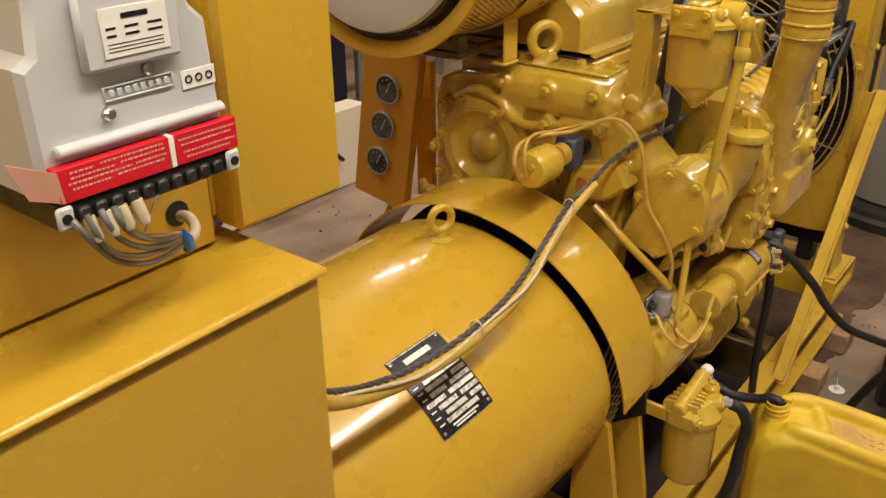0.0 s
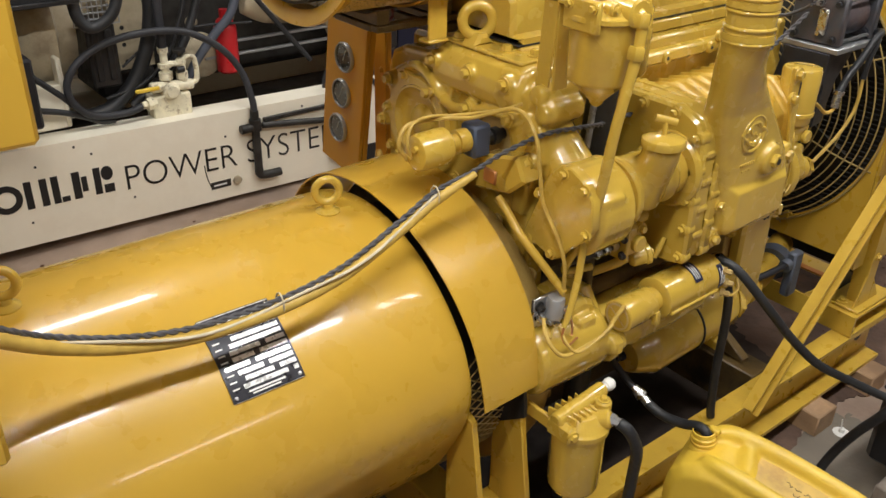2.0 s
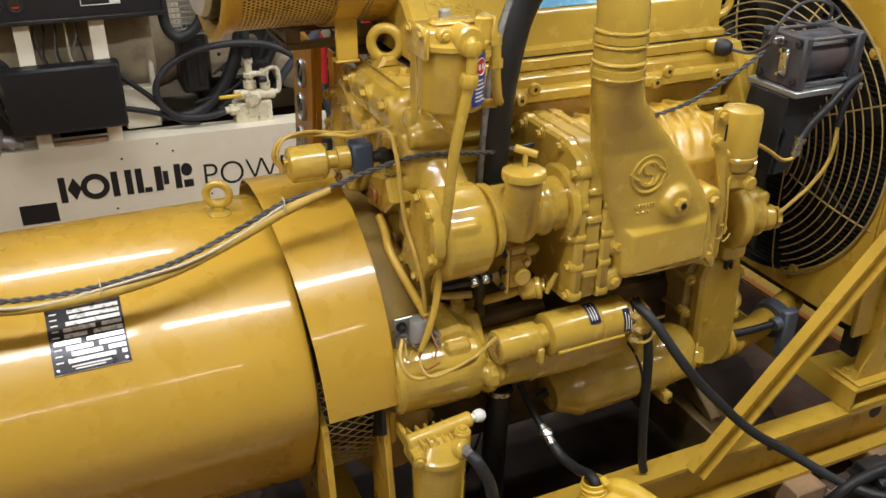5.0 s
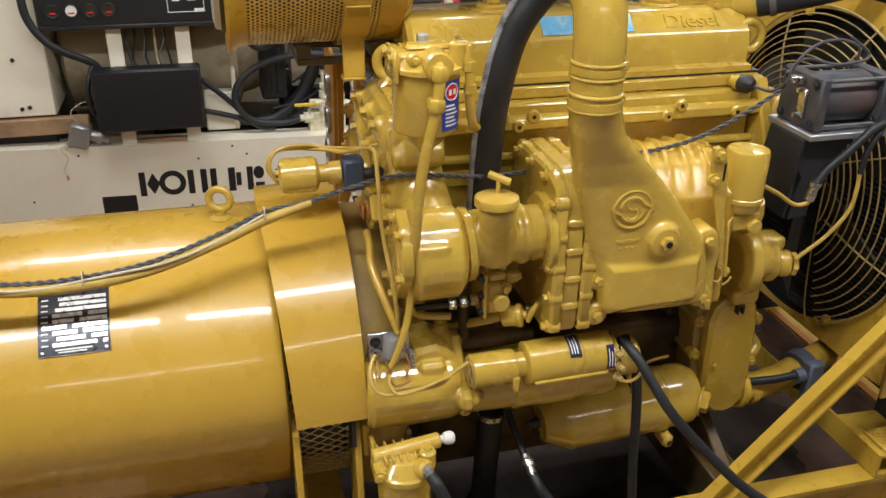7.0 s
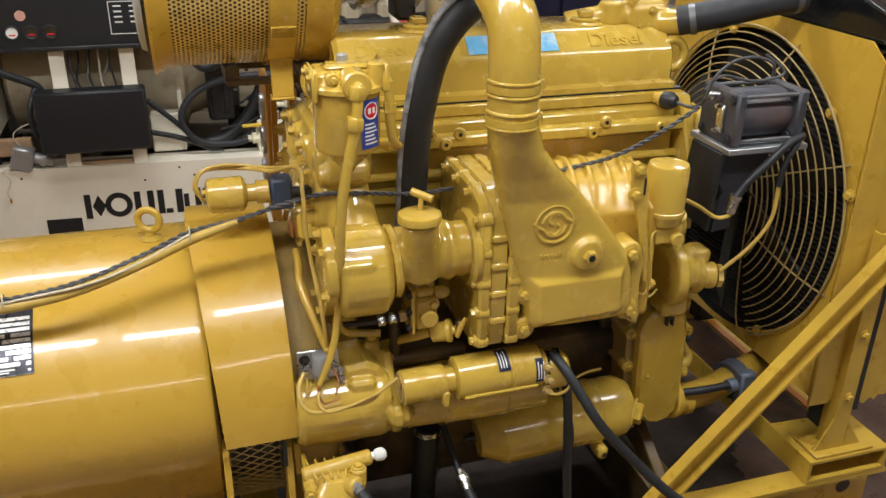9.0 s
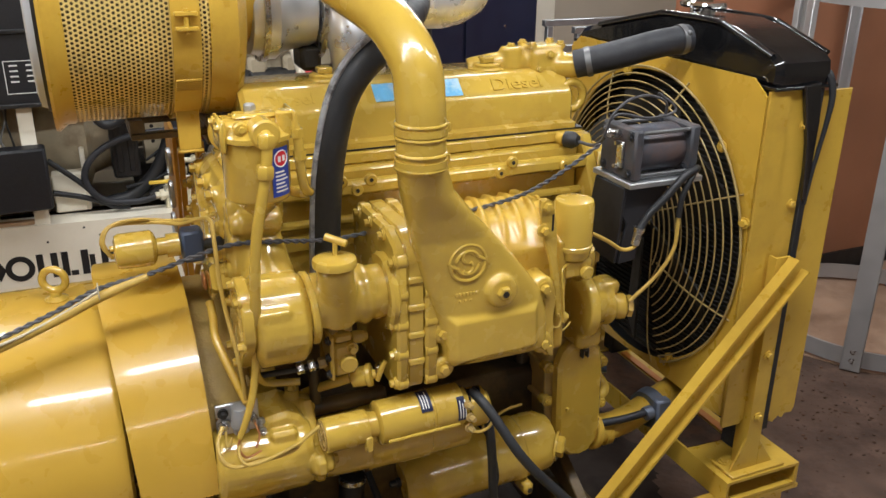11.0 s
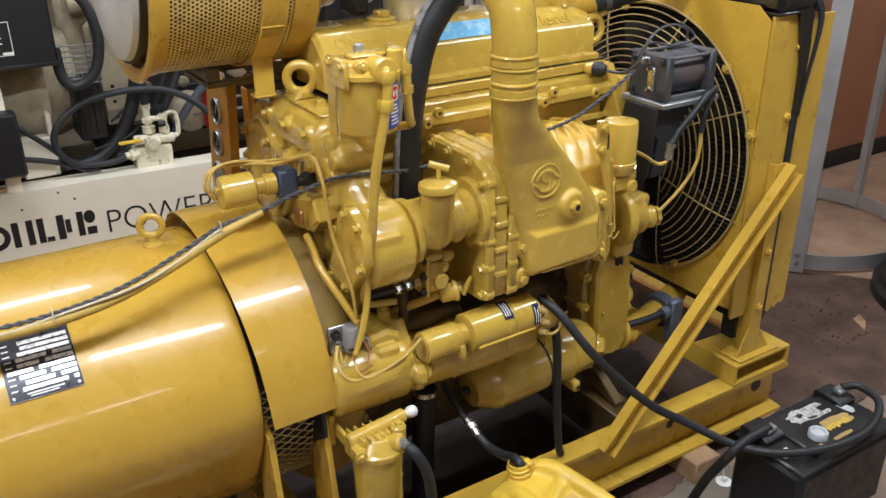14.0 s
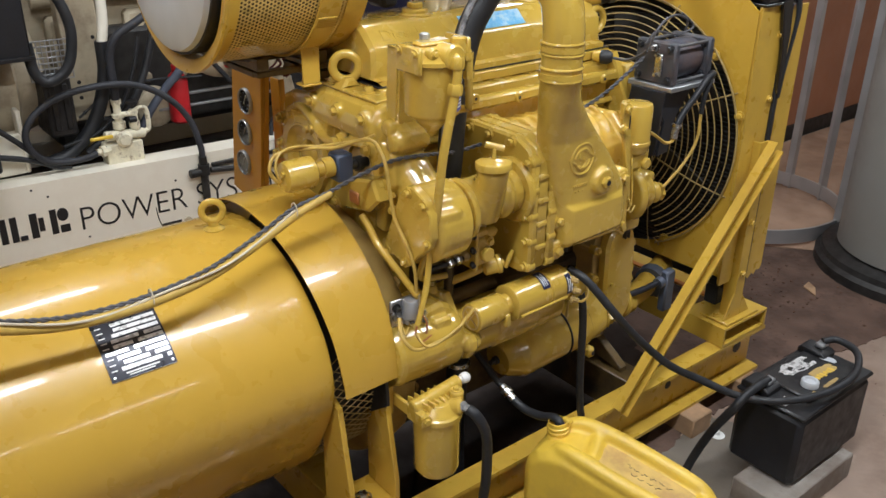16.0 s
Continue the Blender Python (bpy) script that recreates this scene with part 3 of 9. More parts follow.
def barrel_r(a):
    """Radius of the barrel at a degrees: a round top drawn in toward a narrower belly."""
    d = abs((a - 90 + 180) % 360 - 180)
    return float(np.interp(d, (0, 58, 68, 75, 82, 92, 101, 105, 117, 139, 180), (0.38, 0.379, 0.372, 0.362, 0.345, 0.319, 0.301, 0.296, 0.287, 0.279, 0.275)))


s = Shape()
n = 120
vs, fs = [], []
profile = [(0.18, 0.78), (0.21, 0.94), (0.24, 1.0), (0.60, 1.0), (1.0, 1.0), (1.325, 1.0), (1.337, 0.99), (1.343, 0.963), (1.344, 0.82)]
for x, k in profile:
    for i in range(n):
        a = 360.0 * i / n
        r = barrel_r(a) * k
        vs.append((x, r * math.cos(radians(a)), AX_Z + r * math.sin(radians(a))))
for k in range(len(profile) - 1):
    for i in range(n):
        j = (i + 1) % n
        fs.append((k * n + i, k * n + j, (k + 1) * n + j, (k + 1) * n + i))
fs += [tuple(range(n))[::-1], tuple(range((len(profile) - 1) * n, len(profile) * n))]
s.add(vs, fs)
barrel = part("barrel", s, YELLOW, gen)
# expanded-metal vent in the belly
s = Shape()
vs = [(x, (barrel_r(a) + 0.001 + t) * math.cos(radians(a)), AX_Z + (barrel_r(a) + 0.001 + t) * math.sin(radians(a))) for t in (0.0, 0.0012) for a in range(192, 241, 6) for x in (0.50, 0.80)]
m = len(vs) // 2
fs = [(lay + 2 * i, lay + 2 * i + 1, lay + 2 * i + 3, lay + 2 * i + 2) for lay in (0, m) for i in range(8)]
fs += [(2 * i + o, 2 * i + 2 + o, m + 2 * i + 2 + o, m + 2 * i + o) for o in (0, 1) for i in range(8)] + [(0, 1, m + 1, m), (16, 17, m + 17, m + 16)]
s.add(vs, fs)
vent = part("vent_opening", s, INK, barrel)
s = Shape()
for sgn in (1, -1):
    for k in range(-6, 22):
        pts = []
        for q in range(9):
            a = 192 + 6 * q
            x = 0.50 + 0.0146 * k + sgn * 0.0105 * q + (0.0 if sgn > 0 else 0.084)
            if 0.498 < x < 0.802:
                r = barrel_r(a) + 0.004
                pts.append((x, r * math.cos(radians(a)), AX_Z + r * math.sin(radians(a))))
        if len(pts) > 1:
            tube(s, pts, 0.0015, 4, 1)
part("vent_mesh", s, DUSTY, vent, "expanded metal mesh")
s = Shape()
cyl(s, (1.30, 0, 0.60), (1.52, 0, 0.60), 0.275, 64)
# black half disc added to fill the cover gap with shade
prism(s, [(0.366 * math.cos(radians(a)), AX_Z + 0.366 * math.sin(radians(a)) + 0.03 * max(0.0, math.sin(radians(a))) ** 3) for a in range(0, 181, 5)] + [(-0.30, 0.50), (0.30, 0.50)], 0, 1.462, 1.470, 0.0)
part("adapter_and_gap_shade", s, INK, gen)
# expanded-metal guard round the coupling
s = Shape()
nt = 90
for k in range(nt):
    for sgn in (1, -1):
        a0 = 2 * math.pi * k / nt
        if 15 < math.degrees(a0) < 165:
            continue
        pts = []
        for i in range(5):
            a = a0 + sgn * i / 4 * 2 * math.pi / nt * 4.0
            pts.append((1.345 + 0.145 * i / 4, 0.312 * math.cos(a), 0.60 + 0.312 * math.sin(a)))
        tube(s, pts, 0.0016, 4, 2)
part("coupling_screen", s, DUSTY, gen, "expanded metal screen")
# wrap-round air cover, open at the foot, flared toward the barrel
def cover_point(u, a, t):
    """u: 0 at the barrel edge, 1 at the engine edge; a: degrees round the barrel; the sheet stands off most at the crown."""
    d = abs(a - 90)
    r = float(np.interp(d, (0, 20, 33, 45, 58, 68, 80), (0.417, 0.414, 0.409, 0.405, 0.398, 0.387, 0.377)))
    r += float(np.interp(d, (0, 50, 80), (0.005, 0.0, -0.005))) * u - t
    edge = float(np.interp(d, (0, 10, 35, 60, 80), (1.320, 1.322, 1.333, 1.344, 1.352)))
    x = edge + (1.494 - edge) * u
    return (x, r * math.cos(radians(a)), AX_Z + r * math.sin(radians(a)))


s = Shape()
n, cols = 72, 6
vs, fs = [], []
for t in (0.0, 0.003):
    for k in range(cols):
        for i in range(n + 1):
            vs.append(cover_point(k / (cols - 1), 9.5 + 160.0 * i / n, t))
row, lay = n + 1, cols * (n + 1)
for t in (0, 1):
    for k in range(cols - 1):
        for i in range(n):
            fs.append((t * lay + k * row + i, t * lay + k * row + i + 1, t * lay + (k + 1) * row + i + 1, t * lay + (k + 1) * row + i))
for k in (0, cols - 1):
    for i in range(n):
        fs.append((k * row + i, k * row + i + 1, lay + k * row + i + 1, lay + k * row + i))
for i in (0, n):
    for k in range(cols - 1):
        fs.append((k * row + i, (k + 1) * row + i, lay + (k + 1) * row + i, lay + k * row + i))
s.add(vs, fs)
part("air_cover", s, YELLOW, gen, "curved sheet-steel wrap cover")
for ex, ey in ((1.247, -0.004), (0.66, -0.004)):
    s = Shape()
    lathe(s, (ex, ey, AX_Z + BARREL_R - 0.006), (0, 0, 1), [(0, 0.024), (0.008, 0.024), (0.014, 0.012), (0.022, 0.011)], 20)
    torus(s, (ex, ey, AX_Z + BARREL_R + 0.043), (0.35, 1, 0), 0.0235, 0.0080, 32, 12)
    part("eyebolt", s, ENGINE, gen)
# feet: two upright plates a side with a foot between
for side in (-1, 1):
    for x0, x1 in ((1.343, 1.357), (1.468, 1.482)):
        s = Shape()
        prism(s, [(side * 0.27, 0.285), (side * 0.385, 0.285), (side * 0.385, 0.34), (side * 0.345, 0.58), (side * 0.27, 0.62)], 0, x0, x1, 0.002)
        part("foot_web", s, YELLOW, gen)
    s = Shape()
    box(s, 1.343, 1.482, side * 0.325 - 0.065, side * 0.325 + 0.065, 0.2455, 0.284, 0.004)
    foot = part("foot", s, YELLOW, gen)
    s = Shape()
    bolt(s, (1.41, side * 0.33, 0.286), (0, 0, 1), 0.016, 0.016)
    part("bolt", s, STEEL, foot)
    s = Shape()
    box(s, 0.42, 0.56, side * 0.28 - 0.07, side * 0.28 + 0.07, 0.2455, 0.33, 0.006)
    part("foot", s, YELLOW, gen)


def on_barrel(x, arc, out, r=BARREL_R):
    """A point on the barrel: arc metres down from 27.5 degrees off the crown, on the camera's flank."""
    a = math.radians(90 + 27.5) + arc / r
    return Vector((x, (r + out) * math.cos(a), AX_Z + (r + out) * math.sin(a)))


def curved_panel(s, x0, x1, a0, a1, out, t=0.0016, n=8):
    vs, fs = [], []
    for o in (out, out + t):
        for i in range(n + 1):
            for x in (x0, x1):
                vs.append(on_barrel(x, a0 + (a1 - a0) * i / n, o))
    m = 2 * (n + 1)
    for lay in (0, m):
        for i in range(n):
            fs.append((lay + 2 * i, lay + 2 * i + 1, lay + 2 * i + 3, lay + 2 * i + 2))
    for i in range(n):
        fs.append((2 * i, 2 * i + 2, m + 2 * i + 2, m + 2 * i))
        fs.append((2 * i + 1, 2 * i + 3, m + 2 * i + 3, m + 2 * i + 1))
    for i in (0, n):
        fs.append((2 * i, 2 * i + 1, m + 2 * i + 1, m + 2 * i))
    s.add(vs, fs)


PX0, PX1, PA0, PA1 = 0.897, 1.024, -0.012, 0.138
s = Shape()
curved_panel(s, PX0, PX1, PA0, PA1, 0.0005)
plate = part("nameplate", s, RATINGPLATE, gen, "black and silver metal rating plate")
for v0, v1 in ((-0.0125, -0.0105), (0.1365, 0.138)):
    s = Shape()
    curved_panel(s, PX0 + 0.001, PX1 - 0.001, v0 + 0.002, v1 + 0.002 if v0 < 0 else v1, 0.0022, 0.0004, 2)
    part("field", s, PLATESILVER, plate)
for i, (u0, u1) in enumerate(((0.28, 0.96), (0.30, 0.96), (0.24, 0.96), (0.20, 0.62), (0.20, 0.50), (0.06, 0.40), (0.20, 0.55), (0.26, 0.66), (0.20, 0.82))):
    v = 0.022 + i * 0.0115
    for w0, w1 in ((u0, u1), (u1 + 0.08, 0.97)):
        if w1 - w0 > 0.05:
            s = Shape()
            curved_panel(s, PX0 + w0 * 0.127, PX0 + w1 * 0.127, v, v + 0.0075, 0.0022, 0.0004, 2)
            part("field", s, PLATESILVER, plate)
s = Shape()
for i in range(9):
    v = 0.0235 + i * 0.0115
    curved_panel(s, PX0 + 0.006, PX0 + 0.018, v + 0.001, v + 0.0035, 0.0022, 0.0003, 1)
curved_panel(s, PX0 + 0.03, PX0 + 0.092, 0.0, 0.010, 0.0022, 0.0003, 2)
curved_panel(s, PX0 + 0.03, PX0 + 0.095, 0.126, 0.129, 0.0022, 0.0003, 1)
curved_panel(s, PX0 + 0.035, PX0 + 0.085, 0.131, 0.1335, 0.0022, 0.0003, 1)
part("lettering", s, WHITE, plate)
for px_ in (PX0 + 0.007, PX1 - 0.007):
    for a in (PA0 + 0.007, PA1 - 0.007):
        s = Shape()
        p = on_barrel(px_, a, 0.002)
        lathe(s, p, p - Vector((p.x, 0, AX_Z)), [(0, 0.0035), (0.0015, 0.003), (0.002, 0.001)], 10)
        part("rivet", s, STEEL, plate)

# ---- radiator ----
rad = thing("radiator", (2.87, 0, 0.316), "yellow radiator with black header tank and wire fan guard", "radiator")
FAN_Y, FAN_Z, FAN_R = 0.042, 0.902, 0.412
RAD_Y = 0.042
# shroud panel with a round opening
s = Shape()
n = 64
outer = []
for i in range(n):
    a = 2 * math.pi * i / n
    c_, s_ = math.cos(a), math.sin(a)
    k = min((0.412 / abs(c_)) if abs(c_) > 1e-6 else 9, ((0.446 if s_ > 0 else 0.418) / abs(s_)) if abs(s_) > 1e-6 else 9)
    if s_ > 0:
        k = min(k, 0.823 / (abs(c_) + s_))
    outer.append((c_ * k, s_ * k))
vs, fs = [], []
hole_r = 0.404
for x in (2.748, 2.752):
    for c_, s_ in outer:
        vs.append((x, FAN_Y + c_, FAN_Z + s_))
    for i in range(n):
        a = 2 * math.pi * i / n
        vs.append((x, FAN_Y + hole_r * math.cos(a), FAN_Z + hole_r * math.sin(a)))
for lay in (0, 2 * n):
    for i in range(n):
        j = (i + 1) % n
        fs.append((lay + i, lay + j, lay + n + j, lay + n + i))
for i in range(n):
    j = (i + 1) % n
    fs.append((i, j, 2 * n + j, 2 * n + i))
    fs.append((n + i, n + j, 3 * n + j, 3 * n + i))
s.add(vs, fs)
part("shroud_panel", s, YELLOW, rad)
# lip coloured black to hold the shade inside the round opening
s = Shape()
lathe(s, (2.7525, FAN_Y, FAN_Z), (1, 0, 0), [(0, 0.404), (0, 0.409), (0.03, 0.409), (0.03, 0.404), (0, 0.404)], 64)
part("shroud_lip", s, INK, rad)
for side in (-1, 1):
    ya = RAD_Y + side * 0.412
    s = Shape()
    box(s, 2.754, 2.885, ya - 0.003, ya + 0.003, 0.46, 1.325, 0.001)
    box(s, 2.7545, 2.808, ya + side * 0.0032, ya + side * 0.0085, 0.46, 1.322, 0.002)
    part("side_flange", s, FRAME, rad)
    s = Shape()
    box(s, 2.886, 2.905, ya - 0.012, ya + 0.012, 0.42, 1.325, 0.002)
    part("rubber_strip", s, RUBBER, rad)
    s = Shape()
    prism(s, [(2.906, 1.318), (2.998, 1.318), (2.998, 0.462), (2.990, 0.447), (2.968, 0.449), (2.958, 0.436), (2.945, 0.446), (2.928, 0.43), (2.914, 0.437), (2.906, 0.47)], 1, ya + side * 0.002 - 0.003, ya + side * 0.002 + 0.003, 0.001)
    part("side_panel", s, FRAME, rad)
    bolts(rad, FRAME, [((2.868, ya + side * 0.003, bz), (0, side, 0)) for bz in (0.62, 0.86, 1.05, 1.24)], 0.009)
# box coloured black to stand in for the shaded gap below the core
s = Shape()
box(s, 2.845, 2.93, -0.362, 0.446, 0.40, 0.458, 0.004)
part("bottom_tank", s, INK, rad)
s = Shape()
box(s, 2.897, 2.922, -0.275, 0.27, 0.3165, 0.3225, 0.002)
part("bottom_lip", s, ORANGE, rad, "orange primed steel lip")
for y0 in (-0.358, 0.282):
    s = Shape()
    box(s, 2.87, 2.95, y0 + (0.05 if y0 < 0 else 0.0), y0 + (0.10 if y0 < 0 else 0.05), 0.3165, 0.399, 0.003)
    part("bearing_pad", s, RUBBER, rad)
s = Shape()
box(s, 2.84, 2.93, -0.36, 0.44, 0.459, 1.32, 0.002)
part("core", s, COREBLACK, rad)
s = Shape()
for i in range(60):
    z = 0.47 + i * 0.0142
    box(s, 2.832, 2.8395, -0.35, 0.43, z, z + 0.004, 0.0005)
tagged(part("core_fin", s, COREBLACK, rad), "black cooling fins", kind="stuff")
# header tank
s = Shape()
prism(s, [(-0.376, 1.329), (-0.382, 1.36), (-0.378, 1.386), (-0.358, 1.402), (-0.30, 1.420), (-0.21, 1.446), (-0.15, 1.456), (0.03, 1.456), (0.09, 1.447), (0.34, 1.392), (0.43, 1.37), (0.455, 1.35), (0.455, 1.329)], 0, 2.764, 2.925, 0.014)
tank = part("header_tank", s, BLACK, rad, "gloss black header tank")
s = Shape()
box(s, 2.757, 2.94, -0.386, 0.462, 1.3262, 1.3345, 0.002)
part("tank_flange", s, BLACK, tank)
s = Shape()
tube(s, [(2.765, -0.352, 1.399), (2.765, -0.21, 1.443), (2.765, -0.15, 1.4535), (2.765, 0.03, 1.4535), (2.765, 0.09, 1.4445), (2.765, 0.34, 1.390)], 0.0065, 10)
tube(s, [(2.925, -0.352, 1.399), (2.925, -0.21, 1.443), (2.925, -0.15, 1.4535), (2.925, 0.03, 1.4535), (2.925, 0.09, 1.4445), (2.925, 0.34, 1.390)], 0.0065, 10)
part("rolled_seam", s, BLACK, tank)
bolts(tank, BLACK, [((2.932, y, 1.3345), (0, 0, 1)) for y in (-0.34, -0.2, -0.06, 0.08, 0.22, 0.36)], 0.006, 0.006)
s = Shape()
lathe(s, (2.85, 0.0, 1.455), (0, 0, 1), [(0, 0.032), (0.012, 0.032), (0.014, 0.056), (0.020, 0.060), (0.026, 0.057), (0.030, 0.030), (0.034, 0.024), (0.035, 0.0)], 36)
box(s, 2.83, 2.87, -0.068, 0.068, 1.467, 1.474, 0.003)
part("filler_cap", s, CHROME, tank, "chrome pressure cap")
s = Shape()
tube(s, [(2.90, -0.34, 1.375), (2.915, -0.375, 1.355), (2.922, -0.389, 1.31), (2.917, -0.390, 1.24), (2.903, -0.388, 1.14), (2.895, -0.387, 1.05)], [0.008, 0.010, 0.008, 0.006, 0.005, 0.004], 8)
part("drip_strap", s, RUBBER, tank)
s = Shape()
prism(s, [(2.838, 1.335), (2.885, 1.340), (2.899, 1.25), (2.898, 1.06), (2.887, 1.06), (2.872, 1.2)], 1, -0.3895, -0.3745, 0.003)
part("sealing_tail", s, BLACK, tank)
# wire guard
guard = thing("fan_guard", (2.70, FAN_Y, FAN_Z), "yellow domed wire fan guard in front of radiator", "fan guard")
GAP_Y, GAP_Z = -0.122, 0.93


def guard_line(s, pts, r):
    """Draws the wire where it lies outside the open lower bay in front of the fan shaft."""
    run = []
    for p in pts + [None]:
        if p is not None and not (GAP_Y < p[1] < 0.20 and p[2] < GAP_Z):
            run.append(p)
        elif len(run) > 2:
            tube(s, run, r, 6, 1)
            run = []
        else:
            run = []


for i in range(19):
    s = Shape()
    r = 0.066 + i * (FAN_R - 0.066) / 18
    x = 2.675 + 0.063 * (i / 18) ** 3
    ring_pts = [(x, FAN_Y + r * math.cos(a), FAN_Z + r * math.sin(a)) for a in [2 * math.pi * k / 120 for k in range(121)]]
    guard_line(s, ring_pts, 0.0021 if i < 18 else 0.0034)
    part("ring_wire", s, GUARDWIRE, guard)
for y in (GAP_Y, 0.20):
    s = Shape()
    tube(s, [(2.672, y, GAP_Z), (2.676, y, 0.75), (2.690, y, 0.60), (2.71, y, 0.53)], 0.0021, 6)
    part("edge_wire", s, GUARDWIRE, guard)
for k in range(8):
    s = Shape()
    a = 2 * math.pi * (k + 0.45) / 8
    pts = [(2.679 + 0.063 * t ** 3, FAN_Y + (0.066 + t * (FAN_R - 0.066)) * math.cos(a), FAN_Z + (0.066 + t * (FAN_R - 0.066)) * math.sin(a)) for t in (0, 0.4, 0.7, 0.9, 1.0)]
    guard_line(s, [tuple(p) for p in spline(pts + [(2.747, FAN_Y + (FAN_R + 0.012) * math.cos(a), FAN_Z + (FAN_R + 0.012) * math.sin(a))], 8)], 0.0026)
    if not s.v:
        continue
    part("spoke", s, GUARDWIRE, guard)
bolts(guard, FRAME, [((2.742, FAN_Y + (FAN_R - 0.01) * math.cos(a), FAN_Z + (FAN_R - 0.01) * math.sin(a)), (-1, 0, 0)) for a in (0.15, 1.3, 2.4, 4.2, 5.2)] + [((2.742, -0.362, 1.015), (-1, -0.3, 0))], 0.010, name="clip")
# fan
s = Shape()
cyl(s, (2.70, FAN_Y, FAN_Z), (2.77, FAN_Y, FAN_Z), 0.06, 24)
hub = part("fan_spider", s, INK, rad, "black cooling fan hub")
for k in range(6):
    a = 2 * math.pi * k / 6
    rot = Matrix.Rotation(a, 3, "X") @ Matrix.Rotation(radians(28), 3, "Z")
    vs = [Vector((2.755, FAN_Y, FAN_Z)) + rot @ Vector(q) for q in ((-0.003, -0.06, 0.05), (0.003, -0.06, 0.05), (0.003, 0.06, 0.05), (-0.003, 0.06, 0.05), (-0.003, -0.085, 0.345), (0.003, -0.085, 0.345), (0.003, 0.085, 0.345), (-0.003, 0.085, 0.345))]
    s = Shape()
    s.add(vs, [(0, 1, 2, 3), (4, 5, 6, 7), (0, 1, 5, 4), (1, 2, 6, 5), (2, 3, 7, 6), (3, 0, 4, 7)])
    part("fan_blade", s, COREBLACK, hub)

# ---- diesel engine ----
eng = thing("diesel_engine", (2.0, 0, 0.232), "yellow painted inline diesel engine with cast covers and pipes", "engine")
V = Vector

# block and head
s = Shape()
box(s, 1.63, 2.43, -0.118, 0.24, 0.895, 1.178, 0.008)
block = part("cylinder_block", s, ENGINE, eng)
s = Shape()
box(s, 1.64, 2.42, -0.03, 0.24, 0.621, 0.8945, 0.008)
# recessed block side coloured dark for shade as well as oil
part("lower_block", s, OILSHADE, block)
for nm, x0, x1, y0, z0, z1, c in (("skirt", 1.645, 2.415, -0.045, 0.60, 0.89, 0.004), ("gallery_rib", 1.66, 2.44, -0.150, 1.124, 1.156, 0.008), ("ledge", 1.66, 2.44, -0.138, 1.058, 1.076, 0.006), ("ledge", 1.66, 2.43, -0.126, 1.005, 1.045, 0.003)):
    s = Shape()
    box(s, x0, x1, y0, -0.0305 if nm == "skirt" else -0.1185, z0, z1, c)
    part(nm, s, OILSHADE if nm == "skirt" else ENGINE, block)
for bx, bz in ((1.80, 1.138), (1.864, 1.138), (2.045, 1.138), (2.205, 1.138), (2.373, 1.138), (1.895, 1.158), (2.235, 1.160), (1.83, 1.160)):
    s = Shape()
    lathe(s, (bx, -0.146, bz), (0, -1, 0), [(0, 0.014), (0.006, 0.014), (0.009, 0.011)], 18)
    part("boss", s, ENGINE, block)
    s = Shape()
    lathe(s, (bx, -0.1552, bz), (0, -1, 0), [(0, 0.0045), (0.0008, 0.0045)], 10)
    part("socket", s, INK, block)
for bx in (2.16, 2.29):
    s = Shape()
    box(s, bx, bx + 0.10, -0.132, -0.1185, 0.90, 1.0, 0.006)
    part("inspection_plate", s, ENGINE, block)
s = Shape()
box(s, 1.655, 2.455, -0.095, 0.22, 1.1785, 1.205, 0.004)
part("cylinder_head", s, ENGINE, eng)
s = Shape()
box(s, 1.652, 2.458, -0.085, 0.215, 1.2055, 1.209, 0.0005)
part("gasket", s, INK, eng)

# rocker cover
s = Shape()
prism(s, [(-0.085, 1.2095), (-0.085, 1.222), (-0.062, 1.226), (-0.060, 1.285), (-0.052, 1.297), (-0.012, 1.335), (0.0, 1.340), (0.14, 1.340), (0.155, 1.335), (0.195, 1.297), (0.20, 1.285), (0.20, 1.226), (0.22, 1.222), (0.22, 1.2095)], 0, 1.655, 2.445, 0.010)
rocker = part("rocker_cover", s, ENGINE, eng)
s = Shape()
torus(s, (2.45, -0.035, 1.275), (0, 1, 0), 0.033, 0.010, 28, 10)
part("lifting_loop", s, ENGINE, rocker)
for cx in (1.855, 2.255):
    s = Shape()
    lathe(s, (cx, 0.04, 1.338), (0, 0, 1), [(0, 0.045), (0.004, 0.045), (0.008, 0.034), (0.014, 0.034), (0.018, 0.030)], 24)
    box(s, cx - 0.016, cx + 0.016, 0.025, 0.055, 1.355, 1.370, 0.003)
    part("cover_knob", s, ENGINE, rocker)


def on_slant(a, u, o):
    """The sloping face of the rocker cover: along, up the slope, outward."""
    return (a, -0.052 + 0.7257 * u - 0.688 * o, 1.297 + 0.688 * u + 0.7257 * o)


def slant_panel(s, a0, a1, u0, u1, o0, o1):
    vs = [on_slant(a, u, o) for o in (o0, o1) for a, u in ((a0, u0), (a1, u0), (a1, u1), (a0, u1))]
    s.add(vs, [(0, 1, 2, 3), (4, 5, 6, 7), (0, 1, 5, 4), (1, 2, 6, 5), (2, 3, 7, 6), (3, 0, 4, 7)])


s = Shape()
slant_panel(s, 1.945, 2.155, 0.004, 0.051, 0.0004, 0.0022)
film = part("blue_film", s, SKYBLUE, rocker, "pale blue masking film patch")
s = Shape()
text_shape(s, "Diesel", 0.13, 0.034, lambda a, u, o: on_slant(2.235 + a, 0.010 + u, o), 0.0030, 0.012)
part("lettering", s, ENGINE, rocker, "raised cast lettering")
s = Shape()
